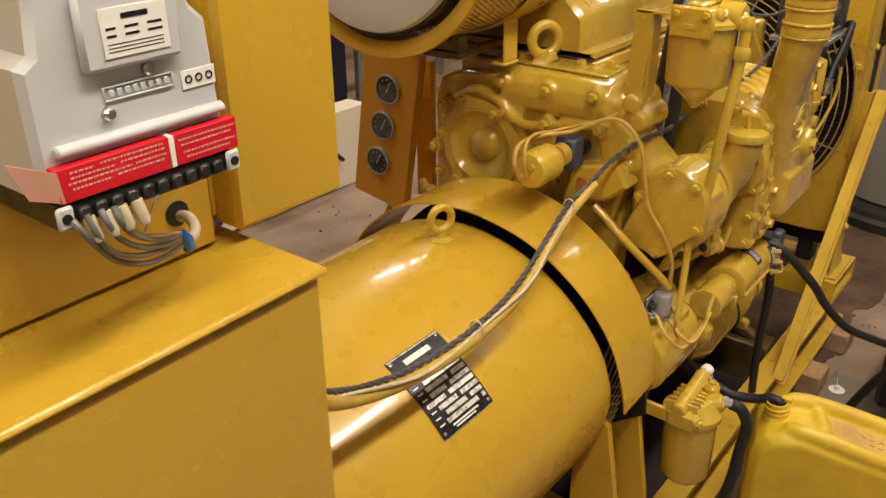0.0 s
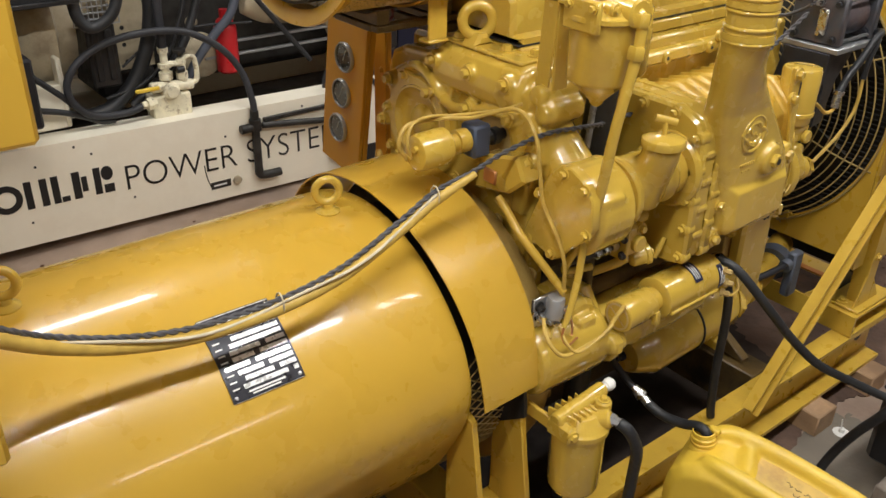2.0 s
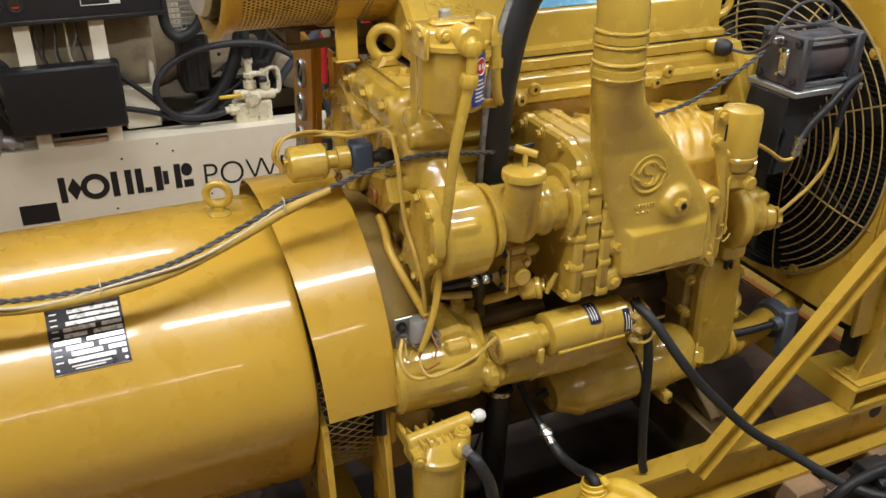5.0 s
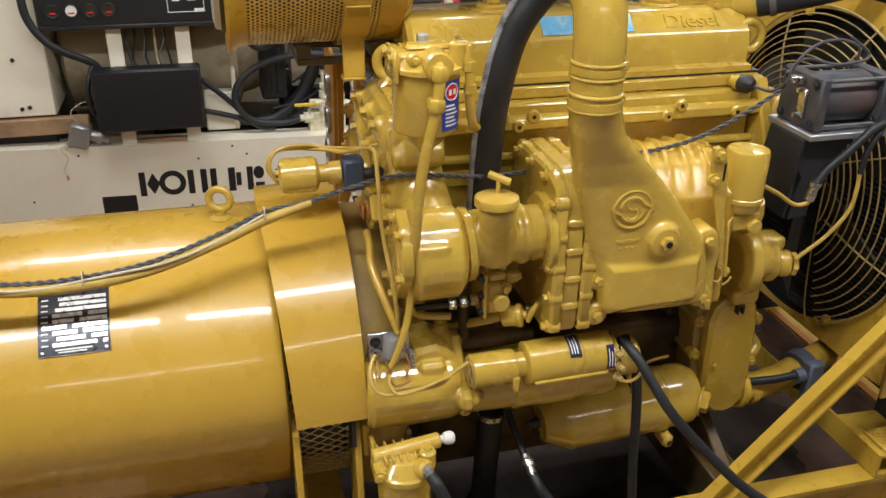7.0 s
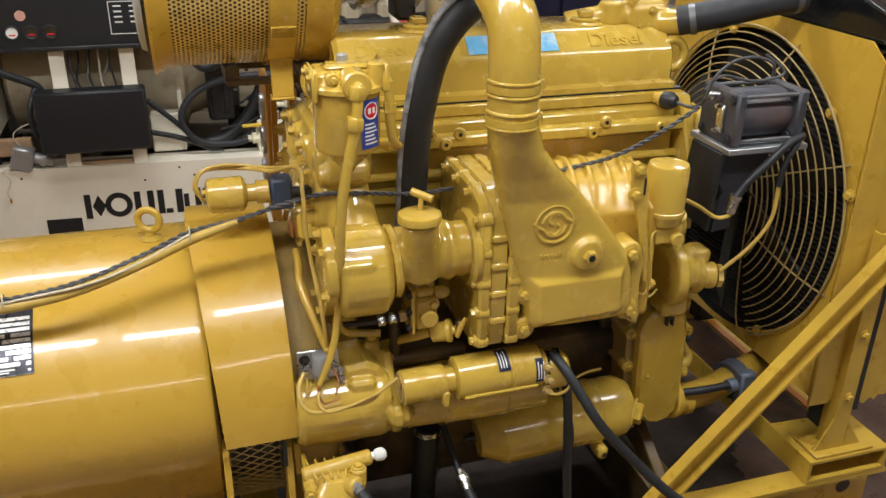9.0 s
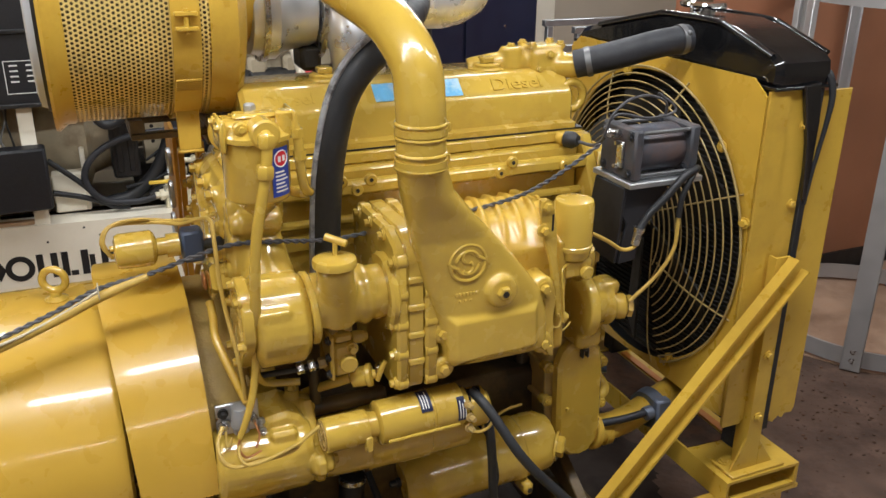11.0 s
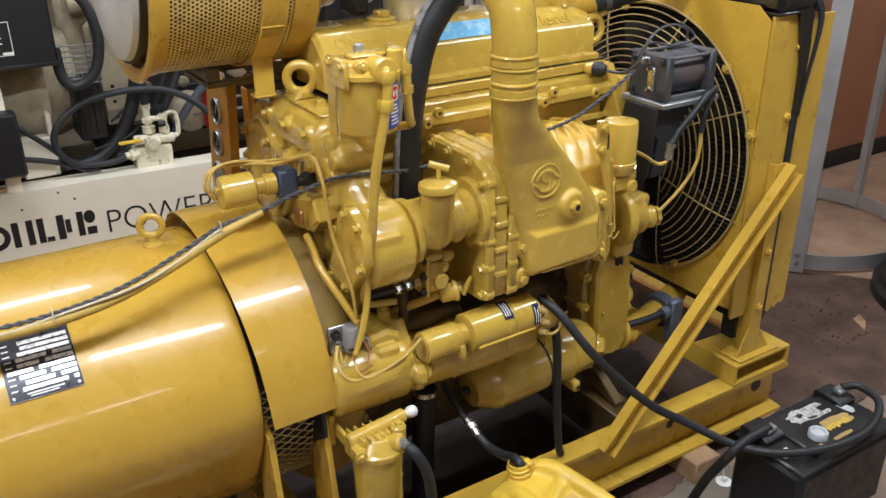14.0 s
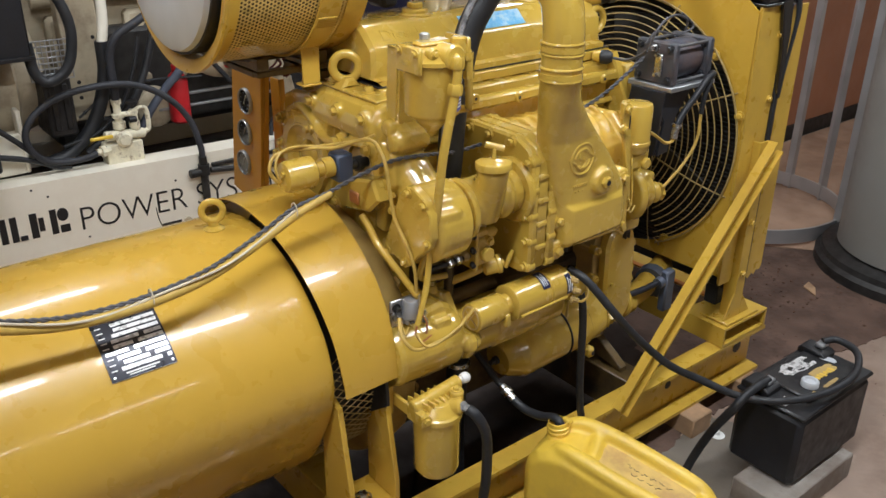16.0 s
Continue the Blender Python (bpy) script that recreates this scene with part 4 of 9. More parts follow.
text_shape(s, "Diesel", 0.11, 0.030, lambda a, u, o: on_slant(1.70 + a, 0.012 + u, o), 0.0012, 0.004)
part("lettering", s, ENGINE, rocker, "raised cast lettering")

# thermostat housing and upper hose
s = Shape()
box(s, 2.356, 2.444, -0.012, 0.080, 1.322, 1.386, 0.010)
box(s, 2.350, 2.450, -0.004, 0.070, 1.384, 1.394, 0.004)
cyl(s, (2.318, 0.035, 1.335), (2.318, 0.035, 1.391), 0.028, 24, 0.005)
tube(s, [(2.22, 0.07, 1.336), (2.30, 0.045, 1.352), (2.38, 0.03, 1.355)], 0.027, 18)
tube(s, [(2.43, 0.005, 1.343), (2.455, -0.018, 1.346), (2.475, -0.034, 1.351)], 0.031, 18)
thermo = part("thermostat_housing", s, ENGINE, eng, cast=0.0042)
bolts(thermo, ENGINE, [(p, (0, 0, 1)) for p in ((2.362, 0.008, 1.394), (2.362, 0.060, 1.394), (2.438, 0.008, 1.394), (2.438, 0.060, 1.394), (2.318, 0.035, 1.391))], 0.008, 0.008)
bolts(thermo, ENGINE, [(p, (0, -1, 0)) for p in ((2.372, -0.012, 1.340), (2.428, -0.012, 1.340), (2.40, -0.012, 1.372))], 0.007, 0.006)
s = Shape()
tube(s, [(2.462, -0.026, 1.349), (2.50, -0.052, 1.361), (2.563, -0.082, 1.379), (2.64, -0.098, 1.397), (2.728, -0.105, 1.408)], 0.0335, 22)
uhose = part("upper_hose", s, HOSE, eng, "dark grey rubber radiator hose")
for p, d in (((2.482, -0.041, 1.355), (1, -0.62, 0.27)), ((2.700, -0.103, 1.405), (1, -0.09, 0.12))):
    s = Shape()
    lathe(s, p, d, [(0, 0.0335), (0, 0.0362), (0.014, 0.0362), (0.014, 0.0335)], 28)
    ball(s, V(p) + V((0.008, -0.030, 0.020)), 0.007)
    part("hose_clamp", s, TIEROD, uhose)
s = Shape()
prism(s, [(-0.2, 0.9), (0.2, 0.9), (0.2, 1.15), (0.10, 1.21), (-0.12, 1.20), (-0.2, 1.05)], 0, 2.432, 2.462, 0.005)
box(s, 2.462, 2.50, -0.16, 0.05, 1.02, 1.17, 0.008)
part("front_plate", s, ENGINE, eng)
s = Shape()
cyl(s, (2.50, 0.0, 0.925), (2.655, 0.0, 0.925), 0.055, 24, 0.004)
cyl(s, (2.54, 0.0, 0.925), (2.575, 0.0, 0.925), 0.09, 28, 0.004)
part("fan_hub", s, DARKSTEEL, eng)

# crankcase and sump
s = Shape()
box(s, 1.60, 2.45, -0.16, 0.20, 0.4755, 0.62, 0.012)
# crankcase and sump colour holds the shade under the engine, plus oil
crankcase = part("crankcase", s, OILSHADE, eng)
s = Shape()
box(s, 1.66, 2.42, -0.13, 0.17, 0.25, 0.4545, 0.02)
sump = part("sump", s, OILSHADE, eng)
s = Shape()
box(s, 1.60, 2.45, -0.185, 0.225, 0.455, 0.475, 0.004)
part("sump_flange", s, OILSHADE, sump)
bolts(sump, OILSHADE, [((1.66 + 0.085 * k, -0.176, 0.475), (0, 0, 1)) for k in range(9)], 0.007, 0.008)
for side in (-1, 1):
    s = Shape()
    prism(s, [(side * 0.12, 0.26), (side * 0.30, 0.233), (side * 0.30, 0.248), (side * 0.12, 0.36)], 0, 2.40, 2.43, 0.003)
    part("engine_mount", s, OILSHADE, eng)

# bell housing behind the generator
s = Shape()
lathe(s, (1.49, 0, 0.575), (1, 0, 0), [(0, 0.29), (0, 0.328), (0.008, 0.334), (0.06, 0.334), (0.085, 0.326), (0.105, 0.30), (0.11, 0.25)], 96)
bell = part("bell_housing", s, BELL, eng, "dusty yellow bell housing")
bolts(bell, BELL, [((1.588, 0.308 * math.cos(a), 0.575 + 0.308 * math.sin(a)), (1, 0, 0)) for a in [2 * math.pi * (k + 0.4) / 14 for k in range(14)]], 0.010)

# end casting: plate, upper housing, round cover and the blower-drive neck
s = Shape()
prism(s, [(0.285, 0.66), (0.285, 1.09), (0.268, 1.132), (0.225, 1.152), (0.10, 1.16), (-0.09, 1.17), (-0.17, 1.17), (-0.235, 1.14), (-0.25, 1.05), (-0.21, 0.95), (-0.20, 0.66)], 0, 1.595, 1.655, 0.006)
prism(s, [(1.70, 1.10), (1.585, 1.10), (1.572, 1.112), (1.566, 1.135), (1.570, 1.16), (1.585, 1.183), (1.61, 1.192), (1.70, 1.194)], 1, -0.178, 0.092, 0.010)
tube(s, [(1.61, 0.03, 1.10), (1.61, 0.12, 1.098), (1.61, 0.20, 1.080), (1.61, 0.25, 1.04)], 0.036, 18)
for y, z in ((0.081, 1.158), (-0.032, 1.156), (-0.143, 1.161)):
    cyl(s, (1.62, y, z), (1.563, y, z), 0.019, 20, 0.004)
lathe(s, (1.597, 0.135, 1.0), (-1, 0, 0), [(0, 0.124), (0.016, 0.124), (0.020, 0.120), (0.020, 0.096), (0, 0.096)], 56)
tube(s, [(1.578, 0.215, 1.10), (1.574, 0.15, 1.128), (1.570, 0.09, 1.112), (1.568, 0.055, 1.085), (1.570, 0.015, 1.072), (1.574, -0.033, 1.080), (1.578, -0.09, 1.092), (1.576, -0.15, 1.098)], 0.011, 12)
for y, z in ((0.095, 1.082), (-0.033, 1.084), (-0.16, 1.095), (0.239, 1.077), (0.262, 0.976), (-0.222, 1.066), (-0.222, 1.028), (-0.197, 1.0)):
    cyl(s, (1.62, y, z), (1.566, y, z), 0.018, 18, 0.004)
# flange round the drive port
prism(s, [(-0.135, 1.105), (-0.19, 1.122), (-0.24, 1.09), (-0.25, 1.03), (-0.222, 0.98), (-0.20, 0.90), (-0.165, 0.90), (-0.175, 0.99), (-0.152, 1.06)], 0, 1.575, 1.61, 0.006)
# neck below the strainer bracket
tube(s, [(1.635, -0.165, 1.140), (1.635, -0.185, 1.115), (1.638, -0.195, 1.08), (1.642, -0.225, 1.04), (1.645, -0.26, 1.0)], [0.042, 0.050, 0.048, 0.050, 0.055], 24)
cyl(s, (1.585, -0.182, 1.135), (1.66, -0.182, 1.135), 0.030, 22, 0.008)
cyl(s, (1.59, -0.228, 1.125), (1.68, -0.228, 1.125), 0.028, 22, 0.008)
cyl(s, (1.60, -0.21, 1.155), (1.68, -0.21, 1.155), 0.026, 22, 0.006)
for y, z in ((-0.185, 1.135), (-0.232, 1.122), (-0.215, 1.155)):
    cyl(s, (1.60, y, z), (1.578, y, z), 0.020, 18, 0.005)
tube(s, [(1.598, -0.165, 1.145), (1.592, -0.20, 1.10), (1.592, -0.225, 1.055)], 0.012, 12)
endc = part("end_casting", s, ENGINE, eng, cast=0.0034)
s = Shape()
vs, fs, m = [], [], 96
for x, grow, inner in ((1.582, 1.0, 0), (1.569, 1.0, 0), (1.565, 0.975, 0), (1.565, 1.0, 1), (1.580, 1.0, 1)):
    for k in range(m):
        a = 2 * math.pi * k / m
        r = 0.087 if inner else (0.106 + 0.021 * max(0.0, math.cos(6 * a - 0.5)) ** 2) * grow
        vs.append((x, 0.135 + r * math.cos(a), 1.0 + r * math.sin(a)))
for j in range(4):
    fs += [(j * m + k, j * m + (k + 1) % m, (j + 1) * m + (k + 1) % m, (j + 1) * m + k) for k in range(m)]
s.add(vs, fs)
lathe(s, (1.566, 0.135, 1.0), (-1, 0, 0), [(-0.0265, 0.0), (-0.0265, 0.0875), (0.002, 0.086), (0.002, 0.081), (-0.006, 0.076), (-0.015, 0.062), (-0.019, 0.048), (-0.019, 0.041), (-0.010, 0.036), (-0.005, 0.030), (-0.003, 0.0)], 64)
dish = part("round_cover", s, ENGINE, endc, "dished lobed cover plate")
bolts(dish, ENGINE, [((1.565, 0.135 + 0.110 * math.cos((2 * math.pi * k + 0.5) / 6), 1.0 + 0.110 * math.sin((2 * math.pi * k + 0.5) / 6)), (-1, 0, 0)) for k in range(6)], 0.0095, 0.012)
s = Shape()
lathe(s, (1.594, -0.10, 1.035), (-1, 0, 0), [(0, 0.052), (0.012, 0.052), (0.012, 0.062), (0.0, 0.064), (0, 0.052)], 40)
part("port_ring", s, ENGINE, endc)
s = Shape()
lathe(s, (1.594, -0.10, 1.035), (-1, 0, 0), [(0, 0.051), (0.002, 0.051), (0.003, 0.02)], 32)
port = part("port_plate", s, DUSTY, endc)
s = Shape()
lathe(s, (1.54, -0.118, 1.05), (1, 0, 0), [(0, 0.012), (0.02, 0.012), (0.02, 0.018), (0.035, 0.018), (0.035, 0.012), (0.055, 0.012)], 14)
part("stop_shaft", s, DARKSTEEL, port)
bolts(endc, ENGINE, [((1.563, y, z), (-1, 0, 0)) for y, z in ((0.081, 1.158), (-0.032, 1.156), (-0.143, 1.161), (0.095, 1.082), (-0.033, 1.084), (-0.16, 1.095), (0.239, 1.077), (0.262, 0.976), (-0.222, 1.066), (-0.222, 1.028), (-0.197, 1.0))], 0.0105, 0.013)
bolts(endc, ENGINE, [((1.594, y, z), (-1, 0, 0)) for y, z in ((0.272, 0.90), (-0.10, 0.945), (0.03, 0.90), (-0.05, 0.955), (0.20, 0.885))], 0.0105, 0.011)
s = Shape()
box(s, 1.60, 1.70, -0.15, 0.08, 1.190, 1.1985, 0.003)
lift = part("lifting_bracket", s, ENGINE, eng)
s = Shape()
torus(s, (1.628, 0.015, 1.243), (0.62, 1, 0), 0.031, 0.0112, 40, 14)
prism(s, [(1.600, 1.196), (1.660, 1.196), (1.646, 1.210), (1.640, 1.220), (1.616, 1.220), (1.610, 1.210)], 1, -0.010, 0.036, 0.007)
part("lifting_eye", s, ENGINE, lift)
bolts(lift, ENGINE, [(p, (0, 0, 1)) for p in ((1.635, -0.07, 1.199), (1.66, -0.125, 1.199), (1.62, 0.06, 1.199))], 0.0115, 0.013)

# blower drive cover
s = Shape()
face_line = [(-0.219, 0.872), (-0.238, 0.858), (-0.262, 0.868), (-0.285, 0.862), (-0.306, 0.852), (-0.330, 0.868), (-0.352, 0.896), (-0.385, 0.925), (-0.400, 0.955), (-0.395, 1.01), (-0.37, 1.04), (-0.335, 1.055), (-0.312, 1.052), (-0.284, 1.026), (-0.250, 0.945)]
prism(s, face_line, 0, 1.562, 1.585, 0.003)
drive = part("drive_cover", s, ENGINE, eng)
s = Shape()
ring = [(-0.315 + 0.088 * math.cos(2 * math.pi * k / 28), 0.952 + 0.093 * math.sin(2 * math.pi * k / 28)) for k in range(28)]
prism(s, ring, 0, 1.586, 1.694, 0.014)
prism(s, [(-0.24, 0.87), (-0.30, 0.858), (-0.37, 0.90), (-0.398, 0.94), (-0.398, 1.0), (-0.33, 1.045), (-0.25, 1.02)], 0, 1.586, 1.66, 0.010)
part("drive_body", s, ENGINE, drive, cast=0.0035)
s = Shape()
lathe(s, (1.694, -0.325, 0.968), (1, 0, 0.05), [(0, 0.070), (0.004, 0.074), (0.012, 0.074), (0.016, 0.070)], 40)
part("drive_flange", s, ENGINE, drive)
for y, z in ((-0.238, 0.872), (-0.306, 0.868), (-0.386, 0.94), (-0.375, 1.025), (-0.320, 1.038), (-0.262, 0.98)):
    s = Shape()
    bolt(s, (1.5615, y, z), (-1, 0, 0), 0.0085, 0.010)
    part("bolt", s, ENGINE, drive)

# oil filler elbow
s = Shape()
cyl(s, (1.70, -0.335, 0.985), (1.86, -0.335, 0.985), 0.056, 36, 0.006)
tube(s, [(1.752, -0.345, 0.955), (1.75, -0.365, 1.0), (1.742, -0.39, 1.05), (1.738, -0.398, 1.082)], [0.046, 0.042, 0.036, 0.036], 24)
ball(s, (1.752, -0.345, 0.975), 0.05)
cyl(s, (1.80, -0.335, 0.985), (1.815, -0.335, 0.985), 0.062, 36, 0.004)
filler = part("oil_filler_neck", s, ENGINE, eng, cast=0.005)
s = Shape()
lathe(s, (1.738, -0.398, 1.080), (0, 0.02, 1), [(0, 0.041), (0.010, 0.042), (0.015, 0.040), (0.019, 0.030), (0.021, 0.0)], 32)
cap = part("filler_cap", s, ENGINE, filler)
s = Shape()
cyl(s, (1.74, -0.397, 1.098), (1.742, -0.393, 1.128), 0.005, 12)
tube(s, [(1.727, -0.380, 1.133), (1.76, -0.405, 1.123)], 0.0075, 12, 2)
part("tee_bar", s, ENGINE, cap)

# blower
s = Shape()
pl = [(-0.405, 0.80), (-0.395, 0.785), (-0.36, 0.775), (-0.15, 0.775), (-0.13, 0.80), (-0.13, 1.09), (-0.16, 1.115), (-0.34, 1.115), (-0.385, 1.095), (-0.405, 1.06)]
prism(s, pl, 0, 1.858, 1.882, 0.006)
prism(s, [(y * 0.97 - 0.006, z) for y, z in pl], 0, 1.882, 1.918, 0.004)
prism(s, pl, 0, 1.918, 1.946, 0.006)
for z in (0.835, 0.895, 0.955, 1.015):
    box(s, 1.88, 1.92, -0.4025, -0.37, z, z + 0.018, 0.005)
for x0, x1 in ((1.858, 1.882), (1.918, 1.946)):
    for z in (0.80, 0.865, 0.93, 0.995, 1.065):
        cyl(s, (x0, -0.393, z), (x1, -0.393, z), 0.0145, 18, 0.003)
    for y in (-0.33, -0.25, -0.18):
        cyl(s, (x0, y, 1.103), (x1, y, 1.103), 0.0145, 18, 0.003)
cyl(s, (1.845, -0.335, 0.985), (1.865, -0.335, 0.985), 0.08, 40, 0.006)
blower = part("blower_end_plate", s, ENGINE, eng)
for y, z in ((-0.39, 0.80), (-0.39, 0.865), (-0.39, 0.93), (-0.39, 0.995), (-0.39, 1.065), (-0.33, 1.10), (-0.25, 1.10), (-0.18, 1.10), (-0.30, 0.79)):
    s = Shape()
    lathe(s, (1.870, y, z), (-1, 0, 0), [(0, 0.0135), (0.014, 0.013), (0.015, 0.011)], 18)
    bolt(s, (1.855, y, z), (-1, 0, 0), 0.008, 0.010)
    part("bolt", s, ENGINE, blower)
s = Shape()
prism(s, [(-0.35, 0.80), (-0.13, 0.78), (-0.12, 1.07), (-0.20, 1.10), (-0.30, 1.085), (-0.355, 1.03)], 0, 1.946, 2.235, 0.010)
for i in range(7):
    x = 1.962 + i * 0.040
    tube(s, [(x, -0.352, 1.02), (x + 0.012, -0.30, 1.083), (x + 0.03, -0.22, 1.101), (x + 0.05, -0.13, 1.08)], 0.0070, 10)
prism(s, [(-0.37, 0.79), (-0.13, 0.78), (-0.13, 1.09), (-0.30, 1.10), (-0.37, 1.04)], 0, 2.235, 2.262, 0.006)
body = part("blower_housing", s, FRAME, eng, cast=0.004)
for y, z in ((-0.30, 1.085), (-0.22, 1.085), (-0.35, 1.0), (-0.36, 0.86)):
    s = Shape()
    bolt(s, (2.263, y, z), (1, 0, 0), 0.010, 0.011)
    part("bolt", s, ENGINE, body)
s = Shape()
prism(s, [(1.925, 1.03), (1.99, 1.03), (1.985, 1.065), (1.972, 1.085), (1.948, 1.088), (1.932, 1.07)], 1, -0.165, -0.125, 0.006)
cyl(s, (1.957, -0.15, 1.062), (1.957, -0.182, 1.062), 0.020, 20, 0.004)
tube(s, [(1.985, -0.15, 1.06), (2.02, -0.20, 1.07), (2.06, -0.26, 1.075)], 0.010, 10)
lug = part("air_box_lug", s, ENGINE, eng, cast=0.0035)
bolts(lug, ENGINE, [((1.957, -0.183, 1.062), (0, -1, 0))], 0.010, 0.010)

# intake casting with the round badge, and the riser pipe
s = Shape()
loft(s, [(1.345, 1.852, 1.942, -0.476, -0.386, 2.0), (1.27, 1.851, 1.945, -0.474, -0.386, 2.0), (1.21, 1.862, 1.966, -0.458, -0.376, 2.3), (1.155, 1.877, 2.013, -0.440, -0.366, 3.0), (1.105, 1.892, 2.06, -0.428, -0.355, 4.0), (1.05, 1.905, 2.108, -0.425, -0.35, 4.5), (0.985, 1.922, 2.160, -0.425, -0.34, 4.5), (0.95, 1.935, 2.182, -0.425, -0.33, 4.5), (0.90, 1.948, 2.196, -0.425, -0.32, 4.5), (0.85, 1.957, 2.198, -0.425, -0.32, 4.5), (0.824, 1.963, 2.198, -0.420, -0.32, 4.0)])
prism(s, [(1.972, 0.826), (2.155, 0.832), (2.170, 0.845), (2.165, 0.945), (1.955, 0.945), (1.962, 0.84)], 1, -0.434, -0.33, 0.016)
lathe(s, (2.071, -0.42, 0.985), (0, -1, 0), [(0, 0.036), (0.016, 0.034), (0.021, 0.029)], 32)
for x, z in ((1.955, 0.90), (1.958, 0.818), (2.19, 0.830), (2.185, 0.96)):
    lathe(s, (x, -0.335, z), (0, -1, 0), [(0, 0.028), (0.065, 0.026), (0.07, 0.02)], 20)
intake = part("intake_casting", s, ENGINE, eng, cast=0.0035)
s = Shape()
bolt(s, (2.071, -0.441, 0.985), (0, -1, 0), 0.015, 0.010, False)
part("plug", s, ENGINE, intake)
s = Shape()
lathe(s, (2.071, -0.4515, 0.985), (0, -1, 0), [(0, 0.007), (0.0008, 0.007)], 12)
part("socket", s, INK, intake)
for x, z in ((1.955, 0.90), (1.958, 0.818), (2.19, 0.830), (2.185, 0.96)):
    s = Shape()
    bolt(s, (x, -0.405, z), (0, -1, 0), 0.011, 0.012)
    part("bolt", s, ENGINE, intake)
s = Shape()
torus(s, (1.998, -0.4245, 1.055), (0, 1, 0), 0.038, 0.0042, 40, 8)
BC = V((1.998, -0.4245, 1.055))


def badge_arc(r, a0, a1, n=14, dx=0.0, dz=0.0):
    return [BC + V((dx + r * math.cos(radians(a0 + (a1 - a0) * i / n)), 0, dz + r * math.sin(radians(a0 + (a1 - a0) * i / n)))) for i in range(n + 1)]


tube(s, badge_arc(0.0245, 20, 170), 0.0042, 8, 1)
tube(s, badge_arc(0.0245, 200, 350), 0.0042, 8, 1)
tube(s, badge_arc(0.0115, 30, 250, 12, 0.0, 0.0105), 0.0038, 8, 1)
tube(s, badge_arc(0.0115, 210, 430, 12, 0.0, -0.0105), 0.0038, 8, 1)
for sg in (1, -1):
    tube(s, [BC + V((sg * 0.020, 0, sg * 0.012)), BC + V((sg * 0.034, 0, sg * 0.004)), BC + V((sg * 0.044, 0, -sg * 0.006))], [0.0035, 0.005, 0.003], 8, 3)
part("badge", s, ENGINE, intake, "raised round cast emblem")
s = Shape()
for i in range(7):
    box(s, 1.972 + i * 0.0075, 1.977 + i * 0.0075, -0.4265, -0.424, 0.985, 0.993, 0.0008)
for i in range(3):
    box(s, 1.98 + i * 0.012, 1.984 + i * 0.012, -0.4265, -0.424, 0.972, 0.977, 0.0008)
part("cast_mark", s, ENGINE, intake)
s = Shape()
tube(s, [(1.897, -0.430, 1.255), (1.897, -0.432, 1.32), (1.896, -0.430, 1.385), (1.893, -0.41, 1.447), (1.872, -0.335, 1.510), (1.838, -0.23, 1.550), (1.80, -0.12, 1.585), (1.77, -0.02, 1.60)], 0.0455, 30)
riser = part("riser_pipe", s, ENGINE, eng, "bent yellow intake pipe")
for z in (1.262, 1.288, 1.318, 1.342):
    s = Shape()
    torus(s, (1.897, -0.431, z), (0, 0, 1), 0.0450, 0.0042, 40, 8)
    part("bead", s, ENGINE, riser)
for z in (1.272, 1.330):
    s = Shape()
    lathe(s, (1.897, -0.431, z - 0.006), (0, 0, 1), [(0, 0.046), (0, 0.0485), (0.012, 0.0485), (0.012, 0.046)], 40)
    box(s, 1.938, 1.954, -0.436, -0.426, z - 0.008, z + 0.010, 0.002)
    part("pipe_band", s, ENGINE, riser)

# fuel strainer with the blue label
s = Shape()
prism(s, [(-0.19, 1.165), (-0.20, 1.335), (-0.235, 1.335), (-0.225, 1.165)], 0, 1.598, 1.604, 0.0015)
box(s, 1.604, 1.642, -0.234, -0.228, 1.165, 1.335, 0.0015)
box(s, 1.598, 1.66, -0.30, -0.20, 1.328, 1.334, 0.0015)
strain_br = part("strainer_bracket", s, ENGINE, eng)
strain = thing("fuel_strainer", (1.622, -0.325, 1.16), "yellow fuel strainer bowl with a blue and red label", "fuel strainer")
s = Shape()
lathe(s, (1.622, -0.325, 1.160), (0, 0, 1), [(0, 0.006), (0.006, 0.012), (0.012, 0.014), (0.046, 0.050), (0.050, 0.0575), (0.054, 0.0595), (0.155, 0.060), (0.156, 0.050)], 48)
bowl = part("bowl", s, ENGINE, strain)
s = Shape()
lathe(s, (1.622, -0.325, 1.315), (0, 0, 1), [(0, 0.062), (0.004, 0.068), (0.012, 0.068), (0.016, 0.060), (0.028, 0.050), (0.034, 0.030)], 44)
box(s, 1.562, 1.690, -0.350, -0.292, 1.328, 1.352, 0.008)
box(s, 1.556, 1.567, -0.368, -0.285, 1.302, 1.358, 0.004)
box(s, 1.683, 1.692, -0.368, -0.290, 1.318, 1.366, 0.003)
box(s, 1.585, 1.665, -0.340, -0.300, 1.350, 1.361, 0.006)
cyl(s, (1.628, -0.350, 1.336), (1.628, -0.396, 1.336), 0.026, 26, 0.004)
cyl(s, (1.592, -0.352, 1.343), (1.592, -0.372, 1.343), 0.013, 18, 0.003)
cyl(s, (1.672, -0.35, 1.32), (1.672, -0.35, 1.368), 0.016, 18, 0.004)
head_casting = part("head", s, ENGINE, strain)
bolts(head_casting, ENGINE, [((1.5555, -0.355, 1.345), (-1, 0, 0)), ((1.5555, -0.300, 1.345), (-1, 0, 0)), ((1.592, -0.372, 1.343), (0, -1, 0))], 0.007, 0.007)
s = Shape()
